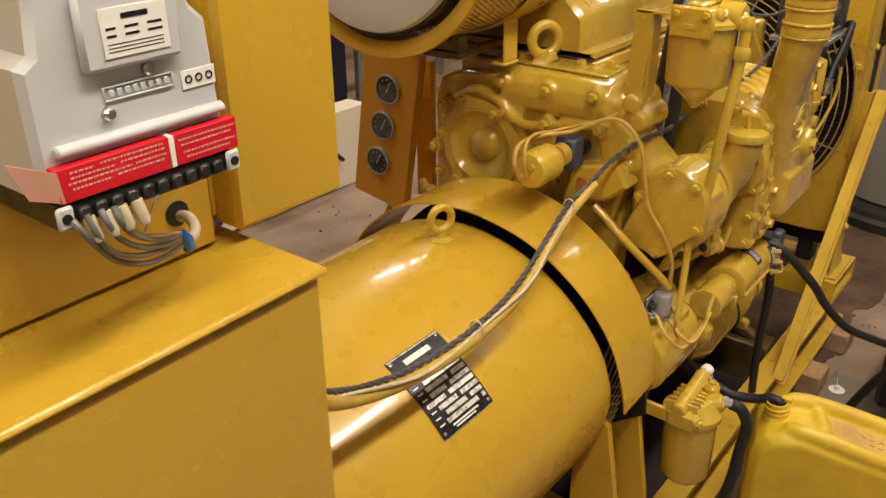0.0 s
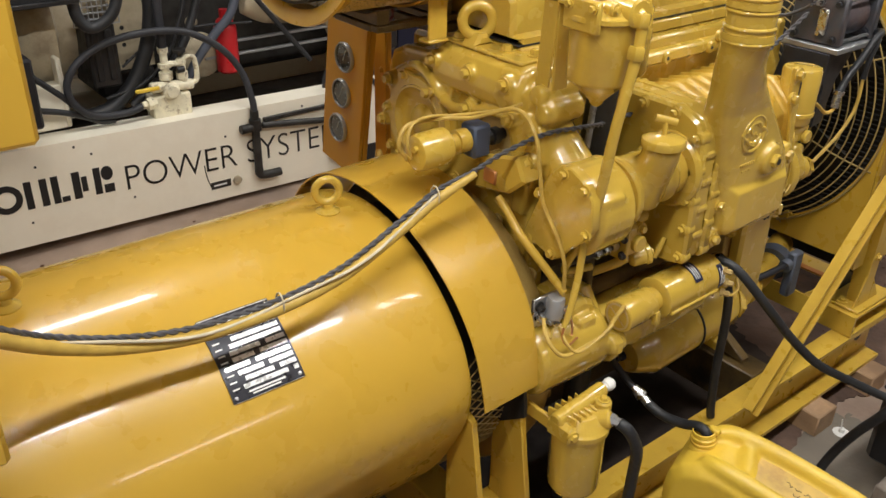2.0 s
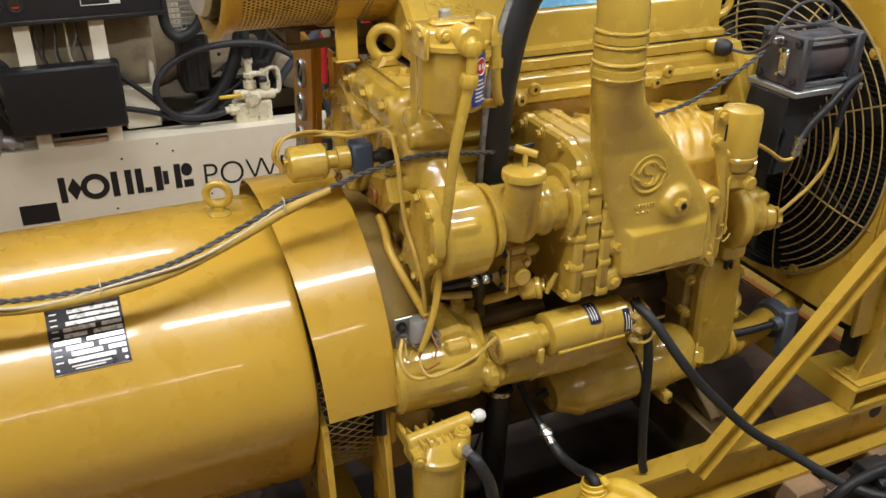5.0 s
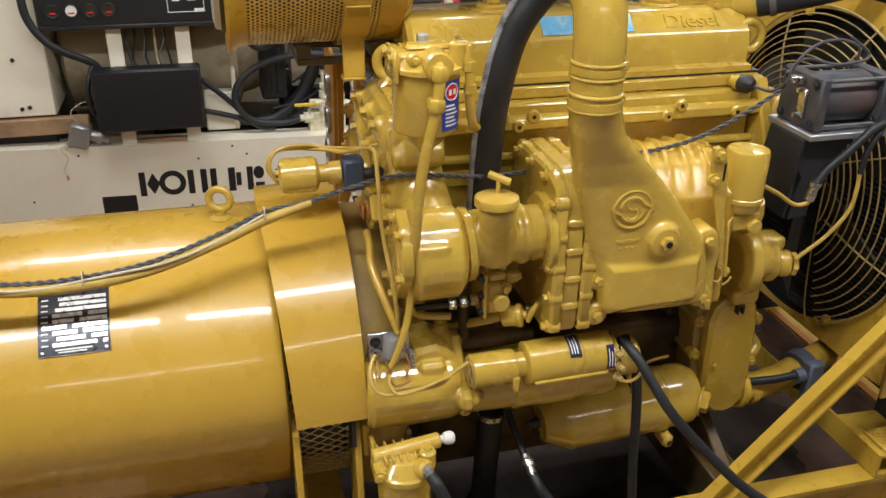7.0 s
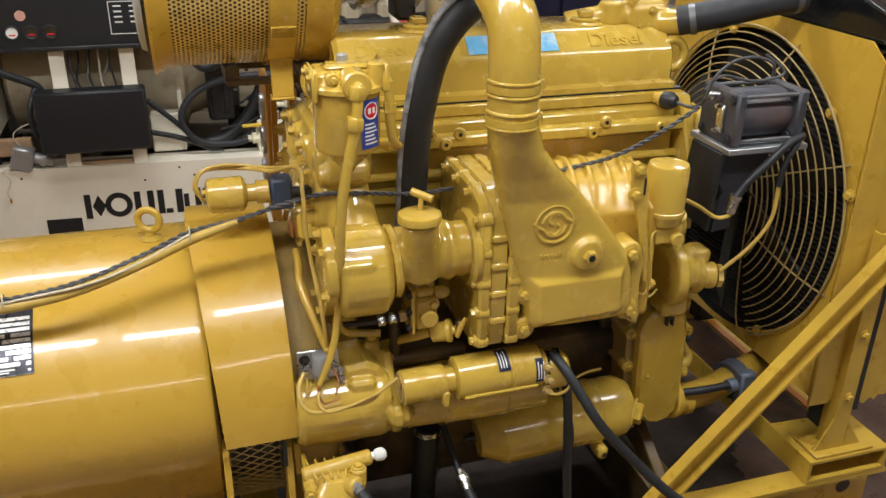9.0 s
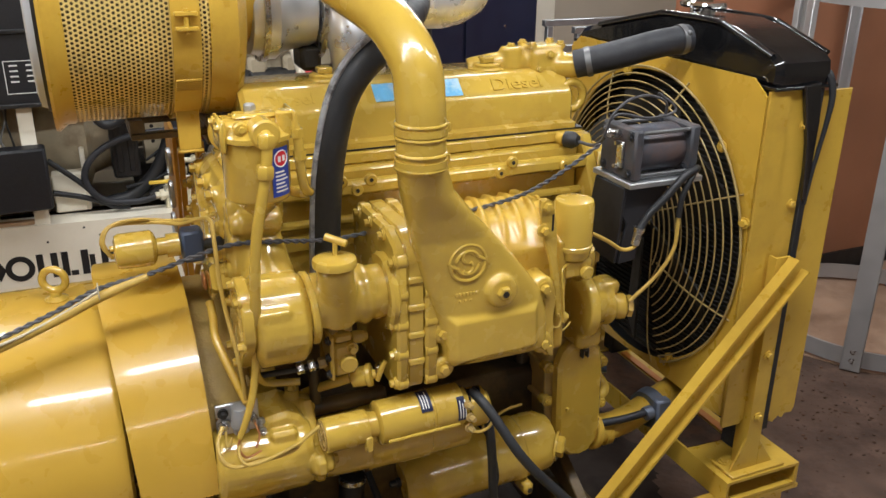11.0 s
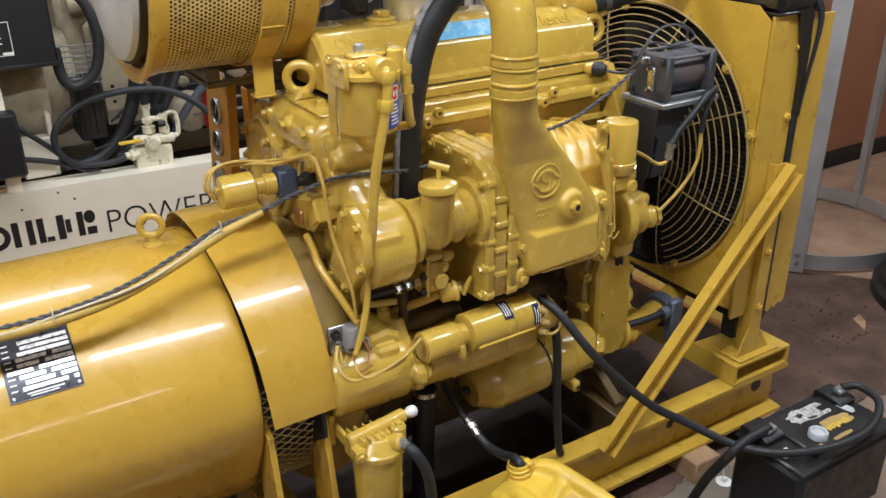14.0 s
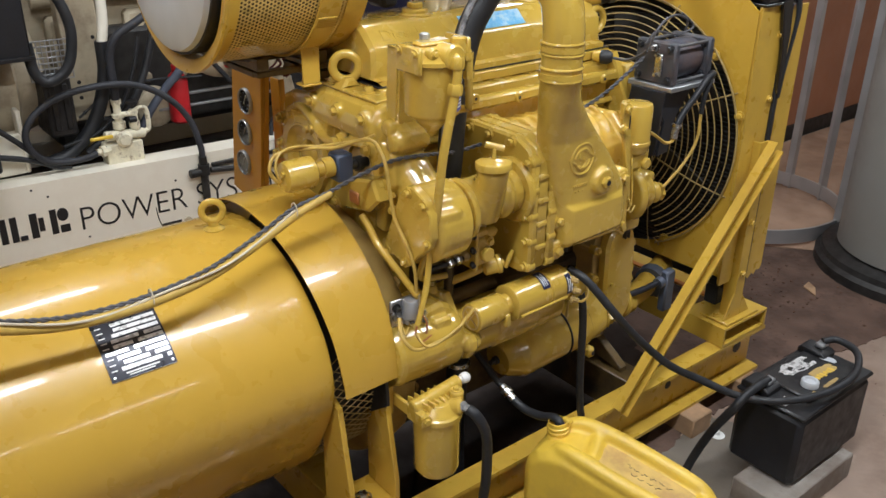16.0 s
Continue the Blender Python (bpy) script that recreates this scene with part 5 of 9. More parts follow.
lathe(s, (1.622, -0.300, 1.350), (0, 0, 1), [(0.004, 0.011), (0.020, 0.011), (0.022, 0.009)], 6)
part("cap_nut", s, SENDERGREY, strain, "bare grey cap nut")


def on_bowl(a, z, o):
    t = math.radians(-72) + a / 0.06
    r = 0.0600 + o - (1.312 - z) * 0.005
    return V((1.622 + r * math.cos(t), -0.325 + r * math.sin(t), z))


def bowl_panel(s, a0, a1, z0, z1, o, t=0.0008, n=5):
    vs = [on_bowl(a0 + (a1 - a0) * i / n, z, oo) for oo in (o, o + t) for i in range(n + 1) for z in (z0, z1)]
    m = 2 * (n + 1)
    fs = []
    for lay in (0, m):
        fs += [(lay + 2 * i, lay + 2 * i + 2, lay + 2 * i + 3, lay + 2 * i + 1) for i in range(n)]
    for i in range(n):
        fs += [(2 * i, 2 * i + 2, m + 2 * i + 2, m + 2 * i), (2 * i + 1, 2 * i + 3, m + 2 * i + 3, m + 2 * i + 1)]
    for i in (0, n):
        fs.append((2 * i, 2 * i + 1, m + 2 * i + 1, m + 2 * i))
    s.add(vs, fs)


s = Shape()
bowl_panel(s, -0.004, 0.036, 1.220, 1.308, 0.001)
lab = part("label", s, BLUE, bowl, "blue label with a red disc")
s = Shape()
vs = [on_bowl(0.016, 1.288, 0.0024)] + [on_bowl(0.016 + 0.013 * math.cos(2 * math.pi * k / 24), 1.288 + 0.013 * math.sin(2 * math.pi * k / 24), 0.0024) for k in range(24)]
s.add(vs, [(0, 1 + k, 1 + (k + 1) % 24) for k in range(24)])
part("red_disc", s, REDLABEL, lab)
s = Shape()
torus_pts = [on_bowl(0.016 + 0.0145 * math.cos(2 * math.pi * k / 24), 1.288 + 0.0145 * math.sin(2 * math.pi * k / 24), 0.0022) for k in range(25)]
tube(s, torus_pts, 0.0012, 6, 1)
bowl_panel(s, 0.008, 0.014, 1.283, 1.293, 0.0026, 0.0004, 1)
bowl_panel(s, 0.018, 0.024, 1.283, 1.293, 0.0026, 0.0004, 1)
for i in range(6):
    bowl_panel(s, 0.002, 0.030 - 0.004 * (i % 3), 1.228 + i * 0.007, 1.231 + i * 0.007, 0.0022, 0.0004, 3)
part("print", s, WHITE, lab)
# pipes at the strainer
s = Shape()
tube(s, [(1.628, -0.385, 1.342), (1.628, -0.40, 1.325), (1.622, -0.402, 1.27), (1.597, -0.397, 1.141), (1.588, -0.385, 1.0), (1.587, -0.365, 0.945), (1.590, -0.345, 0.89), (1.595, -0.318, 0.835), (1.62, -0.30, 0.805), (1.68, -0.31, 0.80)], [0.0100, 0.0100, 0.0100, 0.0100, 0.0100, 0.0095, 0.008, 0.008, 0.008, 0.008], 14)
for p, d in (((1.626, -0.40, 1.315), (0.05, 0, 1)), ((1.620, -0.402, 1.262), (0.1, 0, 1)), ((1.587, -0.366, 0.935), (0, 0.15, 1))):
    lathe(s, p, d, [(0, 0.014), (0.004, 0.016), (0.02, 0.016), (0.024, 0.013)], 6)
part("fuel_pipe", s, ENGINE, strain)
s = Shape()
tube(s, [(1.675, -0.35, 1.355), (1.69, -0.36, 1.33), (1.693, -0.36, 1.27), (1.70, -0.355, 1.225), (1.715, -0.33, 1.205), (1.705, -0.28, 1.19), (1.68, -0.24, 1.19)], 0.009, 12)
for p in ((1.69, -0.36, 1.335), (1.693, -0.36, 1.295)):
    lathe(s, p, (0, 0, -1), [(0, 0.012), (0.016, 0.012), (0.018, 0.010)], 6)
part("fuel_pipe", s, ENGINE, strain)

# air shut-off solenoid with slate-blue connector
s = Shape()
lathe(s, (1.368, -0.118, 1.058), (1, 0, 0), [(0, 0.022), (0.004, 0.033), (0.012, 0.036), (0.072, 0.036), (0.078, 0.030), (0.082, 0.018), (0.10, 0.018), (0.10, 0.024), (0.125, 0.024)], 30)
sol = part("shutdown_solenoid", s, ENGINE, eng)
s = Shape()
box(s, 1.497, 1.54, -0.142, -0.096, 1.022, 1.088, 0.005)
part("connector", s, SLATEBLUE, sol, "slate-blue connector block")
for y, z in ((-0.105, 1.045), (-0.128, 1.07)):
    s = Shape()
    lathe(s, (1.369, y, z), (-1, 0, 0), [(0, 0.006), (0.008, 0.006)], 8)
    part("terminal", s, ENGINE, sol)
s = Shape()
tube(s, [(1.362, -0.12, 1.05), (1.352, -0.12, 1.085), (1.372, -0.11, 1.112), (1.42, -0.10, 1.115), (1.48, -0.10, 1.105), (1.532, -0.17, 1.125), (1.560, -0.20, 1.140)], 0.0032, 8)
tube(s, [(1.362, -0.105, 1.045), (1.348, -0.10, 1.075), (1.372, -0.095, 1.106), (1.45, -0.095, 1.103), (1.50, -0.13, 1.105), (1.545, -0.20, 1.132), (1.545, -0.255, 1.10), (1.545, -0.275, 1.03), (1.55, -0.285, 0.97), (1.556, -0.325, 0.91), (1.560, -0.345, 0.86), (1.565, -0.345, 0.79)], 0.0042, 8)
part("wire", s, WIREYELLOW, sol)

# starter with its solenoid
s = Shape()
lathe(s, (1.712, -0.290, 0.618), (1, 0, 0.0), [(0, 0.055), (0.006, 0.066), (0.10, 0.068), (0.105, 0.072), (0.24, 0.072), (0.245, 0.068), (0.335, 0.068), (0.35, 0.05)], 40)
box(s, 1.80, 1.93, -0.36, -0.30, 0.64, 0.70, 0.01)
starter = part("starter_motor", s, ENGINE, eng)
s = Shape()
lathe(s, (1.705, -0.375, 0.703), (1, 0, 0.02), [(0, 0.034), (0.003, 0.0365), (0.088, 0.0365), (0.092, 0.034), (0.093, 0.027), (0.112, 0.027), (0.113, 0.042), (0.116, 0.0465), (0.225, 0.0465), (0.227, 0.044), (0.232, 0.044), (0.234, 0.0465), (0.298, 0.0465), (0.302, 0.040), (0.312, 0.036)], 40)
box(s, 1.785, 1.80, -0.415, -0.40, 0.665, 0.70, 0.003)
cyl(s, (1.83, -0.418, 0.683), (1.99, -0.418, 0.686), 0.004, 8)
ssol = part("starter_solenoid", s, ENGINE, starter)
s = Shape()
for p in ((2.022, -0.375, 0.73), (2.022, -0.40, 0.70)):
    lathe(s, p, (1, 0, 0), [(0, 0.008), (0.02, 0.008), (0.02, 0.011), (0.03, 0.011)], 10)
cyl(s, (2.016, -0.375, 0.709), (2.024, -0.375, 0.709), 0.030, 24)
part("terminal_block", s, PLATE, starter, "dark terminal end")
s = Shape()
lathe(s, (2.022, -0.372, 0.690), (1, 0, 0), [(0, 0.040), (0.004, 0.043), (0.040, 0.043), (0.048, 0.036), (0.050, 0.0)], 32)
part("end_cap", s, ENGINE, starter)
for p in ((2.008, -0.418, 0.728), (2.012, -0.424, 0.700), (2.012, -0.420, 0.672)):
    s = Shape()
    bolt(s, p, (0.2, -1, 0.1), 0.0065, 0.016)
    part("stud", s, DUSTY, starter, "dirty terminal stud")
s = Shape()
tube(s, [(2.012, -0.432, 0.672), (2.03, -0.436, 0.668), (2.055, -0.43, 0.672), (2.075, -0.41, 0.684)], 0.0034, 8)
part("lead", s, WIREYELLOW, starter)


def arc_band(s, x0, x1, y, z, r, a0, a1, t=0.0008, n=10):
    """A thin label bent round a bar along x; angles in degrees from the camera side upward."""
    vs = []
    for o in (0.0, t):
        for i in range(n + 1):
            a = radians(a0 + (a1 - a0) * i / n)
            for x in (x0, x1):
                vs.append((x, y - (r + o) * math.cos(a), z + (r + o) * math.sin(a)))
    m = 2 * (n + 1)
    fs = [(lay + 2 * i, lay + 2 * i + 1, lay + 2 * i + 3, lay + 2 * i + 2) for lay in (0, m) for i in range(n)]
    for i in range(n):
        fs += [(2 * i, 2 * i + 2, m + 2 * i + 2, m + 2 * i), (2 * i + 1, 2 * i + 3, m + 2 * i + 3, m + 2 * i + 1)]
    s.add(vs, fs + [(0, 1, m + 1, m), (2 * n, 2 * n + 1, m + 2 * n + 1, m + 2 * n)])


for x0, x1, a0, a1 in ((1.905, 1.930, 30, 95), (1.985, 2.002, -15, 50)):
    s = Shape()
    arc_band(s, x0, x1, -0.375, 0.7085, 0.0472, a0, a1)
    lab = part("label", s, NAVYLABEL, starter, "dark blue label with pale print")
    s = Shape()
    for k in range(3):
        arc_band(s, x0 + 0.004 + 0.006 * k, x0 + 0.006 + 0.006 * k, -0.375, 0.7085, 0.0483, a0 + 8, a1 - 10 - 8 * (k % 2), 0.0003)
    part("print", s, WHITE, lab)
s = Shape()
lathe(s, (1.7045, -0.375, 0.703), (-1, 0, 0), [(0, 0.030), (0.002, 0.030), (0.002, 0.026), (0, 0.026), (0, 0.030)], 32)
for k in range(2):
    box(s, 1.7025, 1.7042, -0.400, -0.350, 0.7018, 0.7042, 0.0004, Matrix.Rotation(radians(35 + 90 * k), 3, "X"))
part("end_cap_ring", s, DUSTY, starter)

# starter mounting nose on the bell housing
s = Shape()
lathe(s, (1.492, -0.305, 0.645), (1, 0, -0.03), [(0, 0.055), (0.003, 0.074), (0.016, 0.081), (0.10, 0.082), (0.180, 0.080), (0.196, 0.074), (0.200, 0.05)], 44)
box(s, 1.50, 1.67, -0.30, -0.15, 0.575, 0.72, 0.02)
prism(s, [(1.565, 0.68), (1.685, 0.67), (1.690, 0.708), (1.672, 0.735), (1.645, 0.750), (1.60, 0.745), (1.580, 0.715)], 1, -0.338, -0.225, 0.010)
box(s, 1.603, 1.660, -0.362, -0.32, 0.672, 0.722, 0.008)
prism(s, [(-0.402, 0.630), (-0.385, 0.602), (-0.34, 0.575), (-0.26, 0.565), (-0.22, 0.62), (-0.22, 0.70), (-0.255, 0.738), (-0.295, 0.742), (-0.325, 0.70), (-0.352, 0.668), (-0.388, 0.668), (-0.402, 0.655)], 0, 1.684, 1.708, 0.005)
cyl(s, (1.675, -0.374, 0.642), (1.724, -0.374, 0.642), 0.024, 22, 0.006)
cyl(s, (1.66, -0.275, 0.716), (1.704, -0.275, 0.716), 0.023, 22, 0.006)
tube(s, [(1.64, -0.352, 0.648), (1.67, -0.366, 0.645), (1.70, -0.374, 0.642)], [0.014, 0.020, 0.022], 16)
cyl(s, (1.672, -0.262, 0.735), (1.672, -0.262, 0.757), 0.016, 16, 0.004)
nose = part("starter_nose", s, ENGINE, eng, cast=0.0018)
for p, d in (((1.724, -0.374, 0.642), (1, 0, 0)), ((1.704, -0.275, 0.716), (1, 0, 0)), ((1.672, -0.262, 0.757), (0, 0, 1))):
    s = Shape()
    bolt(s, p, d, 0.0105, 0.011)
    part("bolt", s, ENGINE, nose)

# bypass oil filter lying along the sump
s = Shape()
lathe(s, (1.918, -0.245, 0.440), (1, 0, 0.06), [(0, 0.020), (0.003, 0.046), (0.010, 0.052), (0.058, 0.0755), (0.066, 0.077), (0.27, 0.078), (0.275, 0.081), (0.30, 0.081), (0.305, 0.077), (0.365, 0.077), (0.392, 0.062), (0.400, 0.035)], 52)
box(s, 2.208, 2.234, -0.330, -0.255, 0.368, 0.404, 0.008)
oilf = part("oil_filter_can", s, ENGINE, eng)
s = Shape()
bolt(s, (2.312, -0.297, 0.468), (0.75, -0.65, 0), 0.026, 0.018)
part("drain_plug", s, ENGINE, oilf)
s = Shape()
lathe(s, (1.918, -0.245, 0.440), (-1, 0, -0.06), [(0, 0.012), (0.01, 0.012), (0.01, 0.008), (0.025, 0.008)], 12)
part("inlet", s, DARKSTEEL, oilf)
s = Shape()
lathe(s, (2.221, -0.3305, 0.386), (0, -1, 0), [(0, 0.007), (0.001, 0.007)], 14)
part("fitting", s, DARKSTEEL, oilf)
s = Shape()
torus(s, (2.135, -0.245, 0.453), (1, 0, 0.06), 0.0790, 0.0032, 52, 8)
part("strap", s, RUBBER, oilf, "thin black strap")
s = Shape()
tube(s, [(2.11, -0.315, 0.54), (2.118, -0.31, 0.575), (2.145, -0.29, 0.592), (2.185, -0.27, 0.590), (2.225, -0.262, 0.588)], 0.0034, 8)
tube(s, [(2.072, -0.36, 0.610), (2.083, -0.356, 0.628), (2.098, -0.352, 0.640)], 0.0042, 8)
part("wire", s, WIREYELLOW, oilf)

# fuel pump, drain cock and small lines under the blower
s = Shape()
box(s, 1.744, 1.792, -0.345, -0.275, 0.812, 0.884, 0.007)
box(s, 1.748, 1.786, -0.340, -0.28, 0.884, 0.904, 0.005)
box(s, 1.735, 1.7445, -0.352, -0.268, 0.808, 0.908, 0.003)
cyl(s, (1.772, -0.358, 0.842), (1.772, -0.28, 0.842), 0.0185, 22, 0.003)
cyl(s, (1.790, -0.318, 0.882), (1.812, -0.322, 0.884), 0.014, 18, 0.003)
pump = part("fuel_pump", s, ENGINE, eng)
bolts(pump, DARKSTEEL, [((1.7345, -0.342, z), (-1, 0, 0)) for z in (0.822, 0.860, 0.897)], 0.0065, 0.007)
bolts(pump, ENGINE, [((1.812, -0.322, 0.884), (1, -0.1, 0)), ((1.782, -0.345, 0.872), (0, -1, 0))], 0.009, 0.010)
for x0, x1 in ((1.752, 1.738), (1.782, 1.768)):
    s = Shape()
    tube(s, [(x0, -0.32, 0.90), (x0 - 0.004, -0.328, 0.925), (x1, -0.33, 0.945)], 0.0052, 10)
    lathe(s, (x0, -0.32, 0.902), (0, 0, 1), [(0, 0.009), (0.012, 0.009), (0.014, 0.006)], 6)
    part("fuel_line", s, DUSTY, pump)
s = Shape()
tube(s, [(1.60, -0.30, 0.825), (1.65, -0.315, 0.832), (1.69, -0.325, 0.838), (1.735, -0.328, 0.842)], 0.0065, 10)
part("fuel_line", s, DARKSTEEL, pump)
for k, x in enumerate((1.672, 1.695, 1.716)):
    s = Shape()
    lathe(s, (x, -0.3225 - 0.002 * k, 0.836 + 0.003 * k), (1, -0.1, 0.12), [(0, 0.010), (0.002, 0.0115), (0.013, 0.0115), (0.015, 0.010)], 6)
    part("union_nut", s, (STEEL, STEEL, DUSTY)[k], pump)
s = Shape()
lathe(s, (1.782, -0.322, 0.792), (1, -0.45, 0.22), [(0, 0.013), (0.006, 0.021), (0.034, 0.022), (0.037, 0.025), (0.045, 0.025), (0.048, 0.021), (0.049, 0.010), (0.056, 0.009)], 22)
tube(s, [(1.792, -0.322, 0.795), (1.76, -0.305, 0.778), (1.72, -0.26, 0.745), (1.70, -0.2, 0.70)], 0.0105, 12)
cock = part("drain_cock", s, ENGINE, eng)
s = Shape()
tube(s, [(1.832, -0.352, 0.792), (1.838, -0.356, 0.815), (1.848, -0.358, 0.836)], [0.0055, 0.0065, 0.0045], 10)
part("tap_lever", s, ENGINE, cock)
s = Shape()
cyl(s, (1.72, -0.27, 0.72), (1.72, -0.27, 0.80), 0.012, 14)
cyl(s, (1.69, -0.26, 0.70), (1.88, -0.26, 0.70), 0.018, 18, 0.005)
# coloured dark as the shaded space under the blower
part("oil_line", s, OILSHADE, eng)

# water pump, column and lower pipe
s = Shape()
COL = [(2.324, 0.67), (2.326, 0.56), (2.330, 0.470), (2.342, 0.430), (2.366, 0.404), (2.398, 0.394), (2.428, 0.402), (2.450, 0.430), (2.457, 0.475), (2.454, 0.56), (2.450, 0.655), (2.440, 0.698), (2.416, 0.722), (2.388, 0.730), (2.358, 0.722), (2.335, 0.702)]
prism(s, COL, 1, -0.266, -0.226, 0.009)
column = part("oil_cooler_column", s, ENGINE, eng)
s = Shape()
prism(s, [(2.445 + (x - 2.445) * 1.13, 0.56 + (z - 0.56) * 0.985) for x, z in COL], 1, -0.2255, -0.150, 0.003)
for z in (0.475, 0.562, 0.655):
    box(s, 2.298, 2.334, -0.236, -0.150, z - 0.006, z + 0.006, 0.003)
prism(s, [(2.39 + (x - 2.39) * 1.22, 0.56 + (z - 0.56) * 1.04) for x, z in COL], 1, -0.158, -0.140, 0.003)
part("column_flange", s, DUSTY, column, "dull ribbed column side")
for x, z in ((2.312, 0.655), (2.312, 0.562), (2.315, 0.475), (2.468, 0.640), (2.472, 0.52)):
    s = Shape()
    lathe(s, (x, -0.215, z), (0, -1, 0), [(0, 0.0155), (0.022, 0.0145), (0.025, 0.011)], 16)
    bolt(s, (x, -0.240, z), (0, -1, 0), 0.008, 0.008)
    part("bolt", s, ENGINE, column)
s = Shape()
bolt(s, (2.352, -0.266, 0.545), (0, -1, 0), 0.006, 0.006, False)
part("plug", s, ENGINE, column)
s = Shape()
for dx in (-0.007, 0.007):
    box(s, 2.381 + dx - 0.0025, 2.381 + dx + 0.0025, -0.288, -0.274, 0.694, 0.716, 0.001)
box(s, 2.372, 2.390, -0.288, -0.274, 0.712, 0.738, 0.003)
part("clevis", s, DARKSTEEL, column, "black rod clevis")
s = Shape()
lathe(s, (2.458, -0.215, 0.612), (1, -0.4, 0.1), [(0, 0.012), (0.018, 0.012), (0.020, 0.014), (0.030, 0.014)], 12)
part("blue_plug", s, SLATEBLUE, column, "small slate-blue plug")
s = Shape()
box(s, 2.28, 2.42, -0.139, -0.10, 0.45, 0.70, 0.012)
part("oil_cooler", s, OILSHADE, eng)
s = Shape()
lathe(s, (2.345, -0.27, 0.835), (1, -0.05, 0), [(0, 0.05), (0.008, 0.078), (0.03, 0.082), (0.04, 0.06), (0.07, 0.05), (0.075, 0.06), (0.085, 0.06)], 36)
box(s, 2.35, 2.42, -0.30, -0.22, 0.72, 0.78, 0.012)
cyl(s, (2.42, -0.285, 0.825), (2.47, -0.305, 0.825), 0.032, 24, 0.006)
box(s, 2.40, 2.45, -0.31, -0.25, 0.86, 0.895, 0.008)
wpump = part("water_pump", s, ENGINE, eng, cast=0.0045)
s = Shape()
bolt(s, (2.472, -0.306, 0.825), (1, -0.4, 0), 0.026, 0.014, False)
part("plug", s, ENGINE, wpump)
s = Shape()
cyl(s, (2.452, -0.216, 0.428), (2.474, -0.214, 0.424), 0.050, 26, 0.005)
tube(s, [(2.44, -0.218, 0.430), (2.50, -0.208, 0.416), (2.60, -0.19, 0.415), (2.70, -0.16, 0.425), (2.79, -0.13, 0.43)], 0.036, 22)
lpipe = part("lower_pipe", s, FRAME, eng)
s = Shape()
lathe(s, (2.50, -0.205, 0.41), (1, 0, 0.03), [(0, 0.036), (0, 0.041), (0.02, 0.041), (0.02, 0.036)], 28)
part("hose_clamp", s, FRAME, lpipe)
s = Shape()
tube(s, [(2.46, -0.235, 0.455), (2.55, -0.245, 0.458), (2.62, -0.25, 0.465)], 0.010, 14)
part("drain_rod", s, BRACKETGREY, lpipe)
s = Shape()
lathe(s, (2.605, -0.25, 0.46), (1, 0, 0.15), [(0, 0.018), (0.022, 0.018)], 16)
lathe(s, (2.66, -0.18, 0.42), (1, 0.25, 0.1), [(0, 0.03), (0, 0.052), (0.035, 0.054), (0.04, 0.04)], 28)
box(s, 2.635, 2.68, -0.265, -0.235, 0.35, 0.495, 0.006)
part("pipe_coupling", s, BLUEGREY, lpipe, "dark bolted pipe coupling")
s = Shape()
tube(s, [(2.44, -0.215, 0.545), (2.475, -0.225, 0.535), (2.495, -0.215, 0.55), (2.485, -0.19, 0.575)], 0.013, 14)
part("bypass_elbow", s, ENGINE, lpipe)

# small canister and throttle levers
s = Shape()
lathe(s, (2.283, -0.345, 0.997), (0, 0, 1), [(0, 0.0370), (0.004, 0.0400), (0.020, 0.0410), (0.022, 0.0450), (0.030, 0.0450), (0.032, 0.0430), (0.1240, 0.0430), (0.1290, 0.0400), (0.1300, 0.0350), (0.1300, 0.0)], 40)
canister = part("small_canister", s, ENGINE, eng)
s = Shape()
box(s, 2.250, 2.325, -0.372, -0.315, 0.952, 0.9965, 0.008)
cyl(s, (2.305, -0.384, 0.966), (2.305, -0.37, 0.966), 0.016, 18, 0.003)
part("canister_foot", s, ENGINE, canister)
s = Shape()
tube(s, [(2.317, -0.345, 1.005), (2.327, -0.340, 0.976), (2.330, -0.325, 0.947), (2.333, -0.300, 0.925)], [0.022, 0.020, 0.018, 0.016], 16)
part("canister_elbow", s, ENGINE, canister)
s = Shape()
prism(s, [(2.175, 1.150), (2.189, 1.152), (2.210, 1.126), (2.218, 1.085), (2.222, 1.024), (2.235, 0.948), (2.242, 0.876), (2.229, 0.874), (2.219, 0.950), (2.204, 1.014), (2.182, 1.082), (2.175, 1.135)], 1, -0.388, -0.378, 0.0025)
lever = part("throttle_lever", s, ENGINE, eng)
s = Shape()
prism(s, [(2.184, 0.954), (2.214, 0.956), (2.221, 0.927), (2.217, 0.889), (2.222, 0.822), (2.222, 0.788), (2.203, 0.794), (2.187, 0.813), (2.193, 0.865), (2.192, 0.917)], 1, -0.397, -0.3885, 0.0025)
part("throttle_lever", s, ENGINE, eng)
bolts(lever, ENGINE, [((x, y, z), (0, -1, 0)) for x, y, z in [(2.195, -0.398, 0.945), (2.205, -0.398, 0.814), (2.190, -0.389, 1.135), (2.186, -0.389, 1.083)]], 0.010, 0.011, name="pivot")
s = Shape()
box(s, 2.204, 2.209, -0.3890, -0.3884, 1.080, 1.116, 0.0003)
part("slot", s, INK, lever)
s = Shape()
tube(s, [(2.282, -0.350, 0.988), (2.263, -0.365, 0.987), (2.242, -0.380, 0.983), (2.241, -0.385, 0.953), (2.245, -0.387, 0.909), (2.247, -0.388, 0.863)], 0.0028, 8)
part("link_rod", s, ENGINE, lever)
s = Shape()
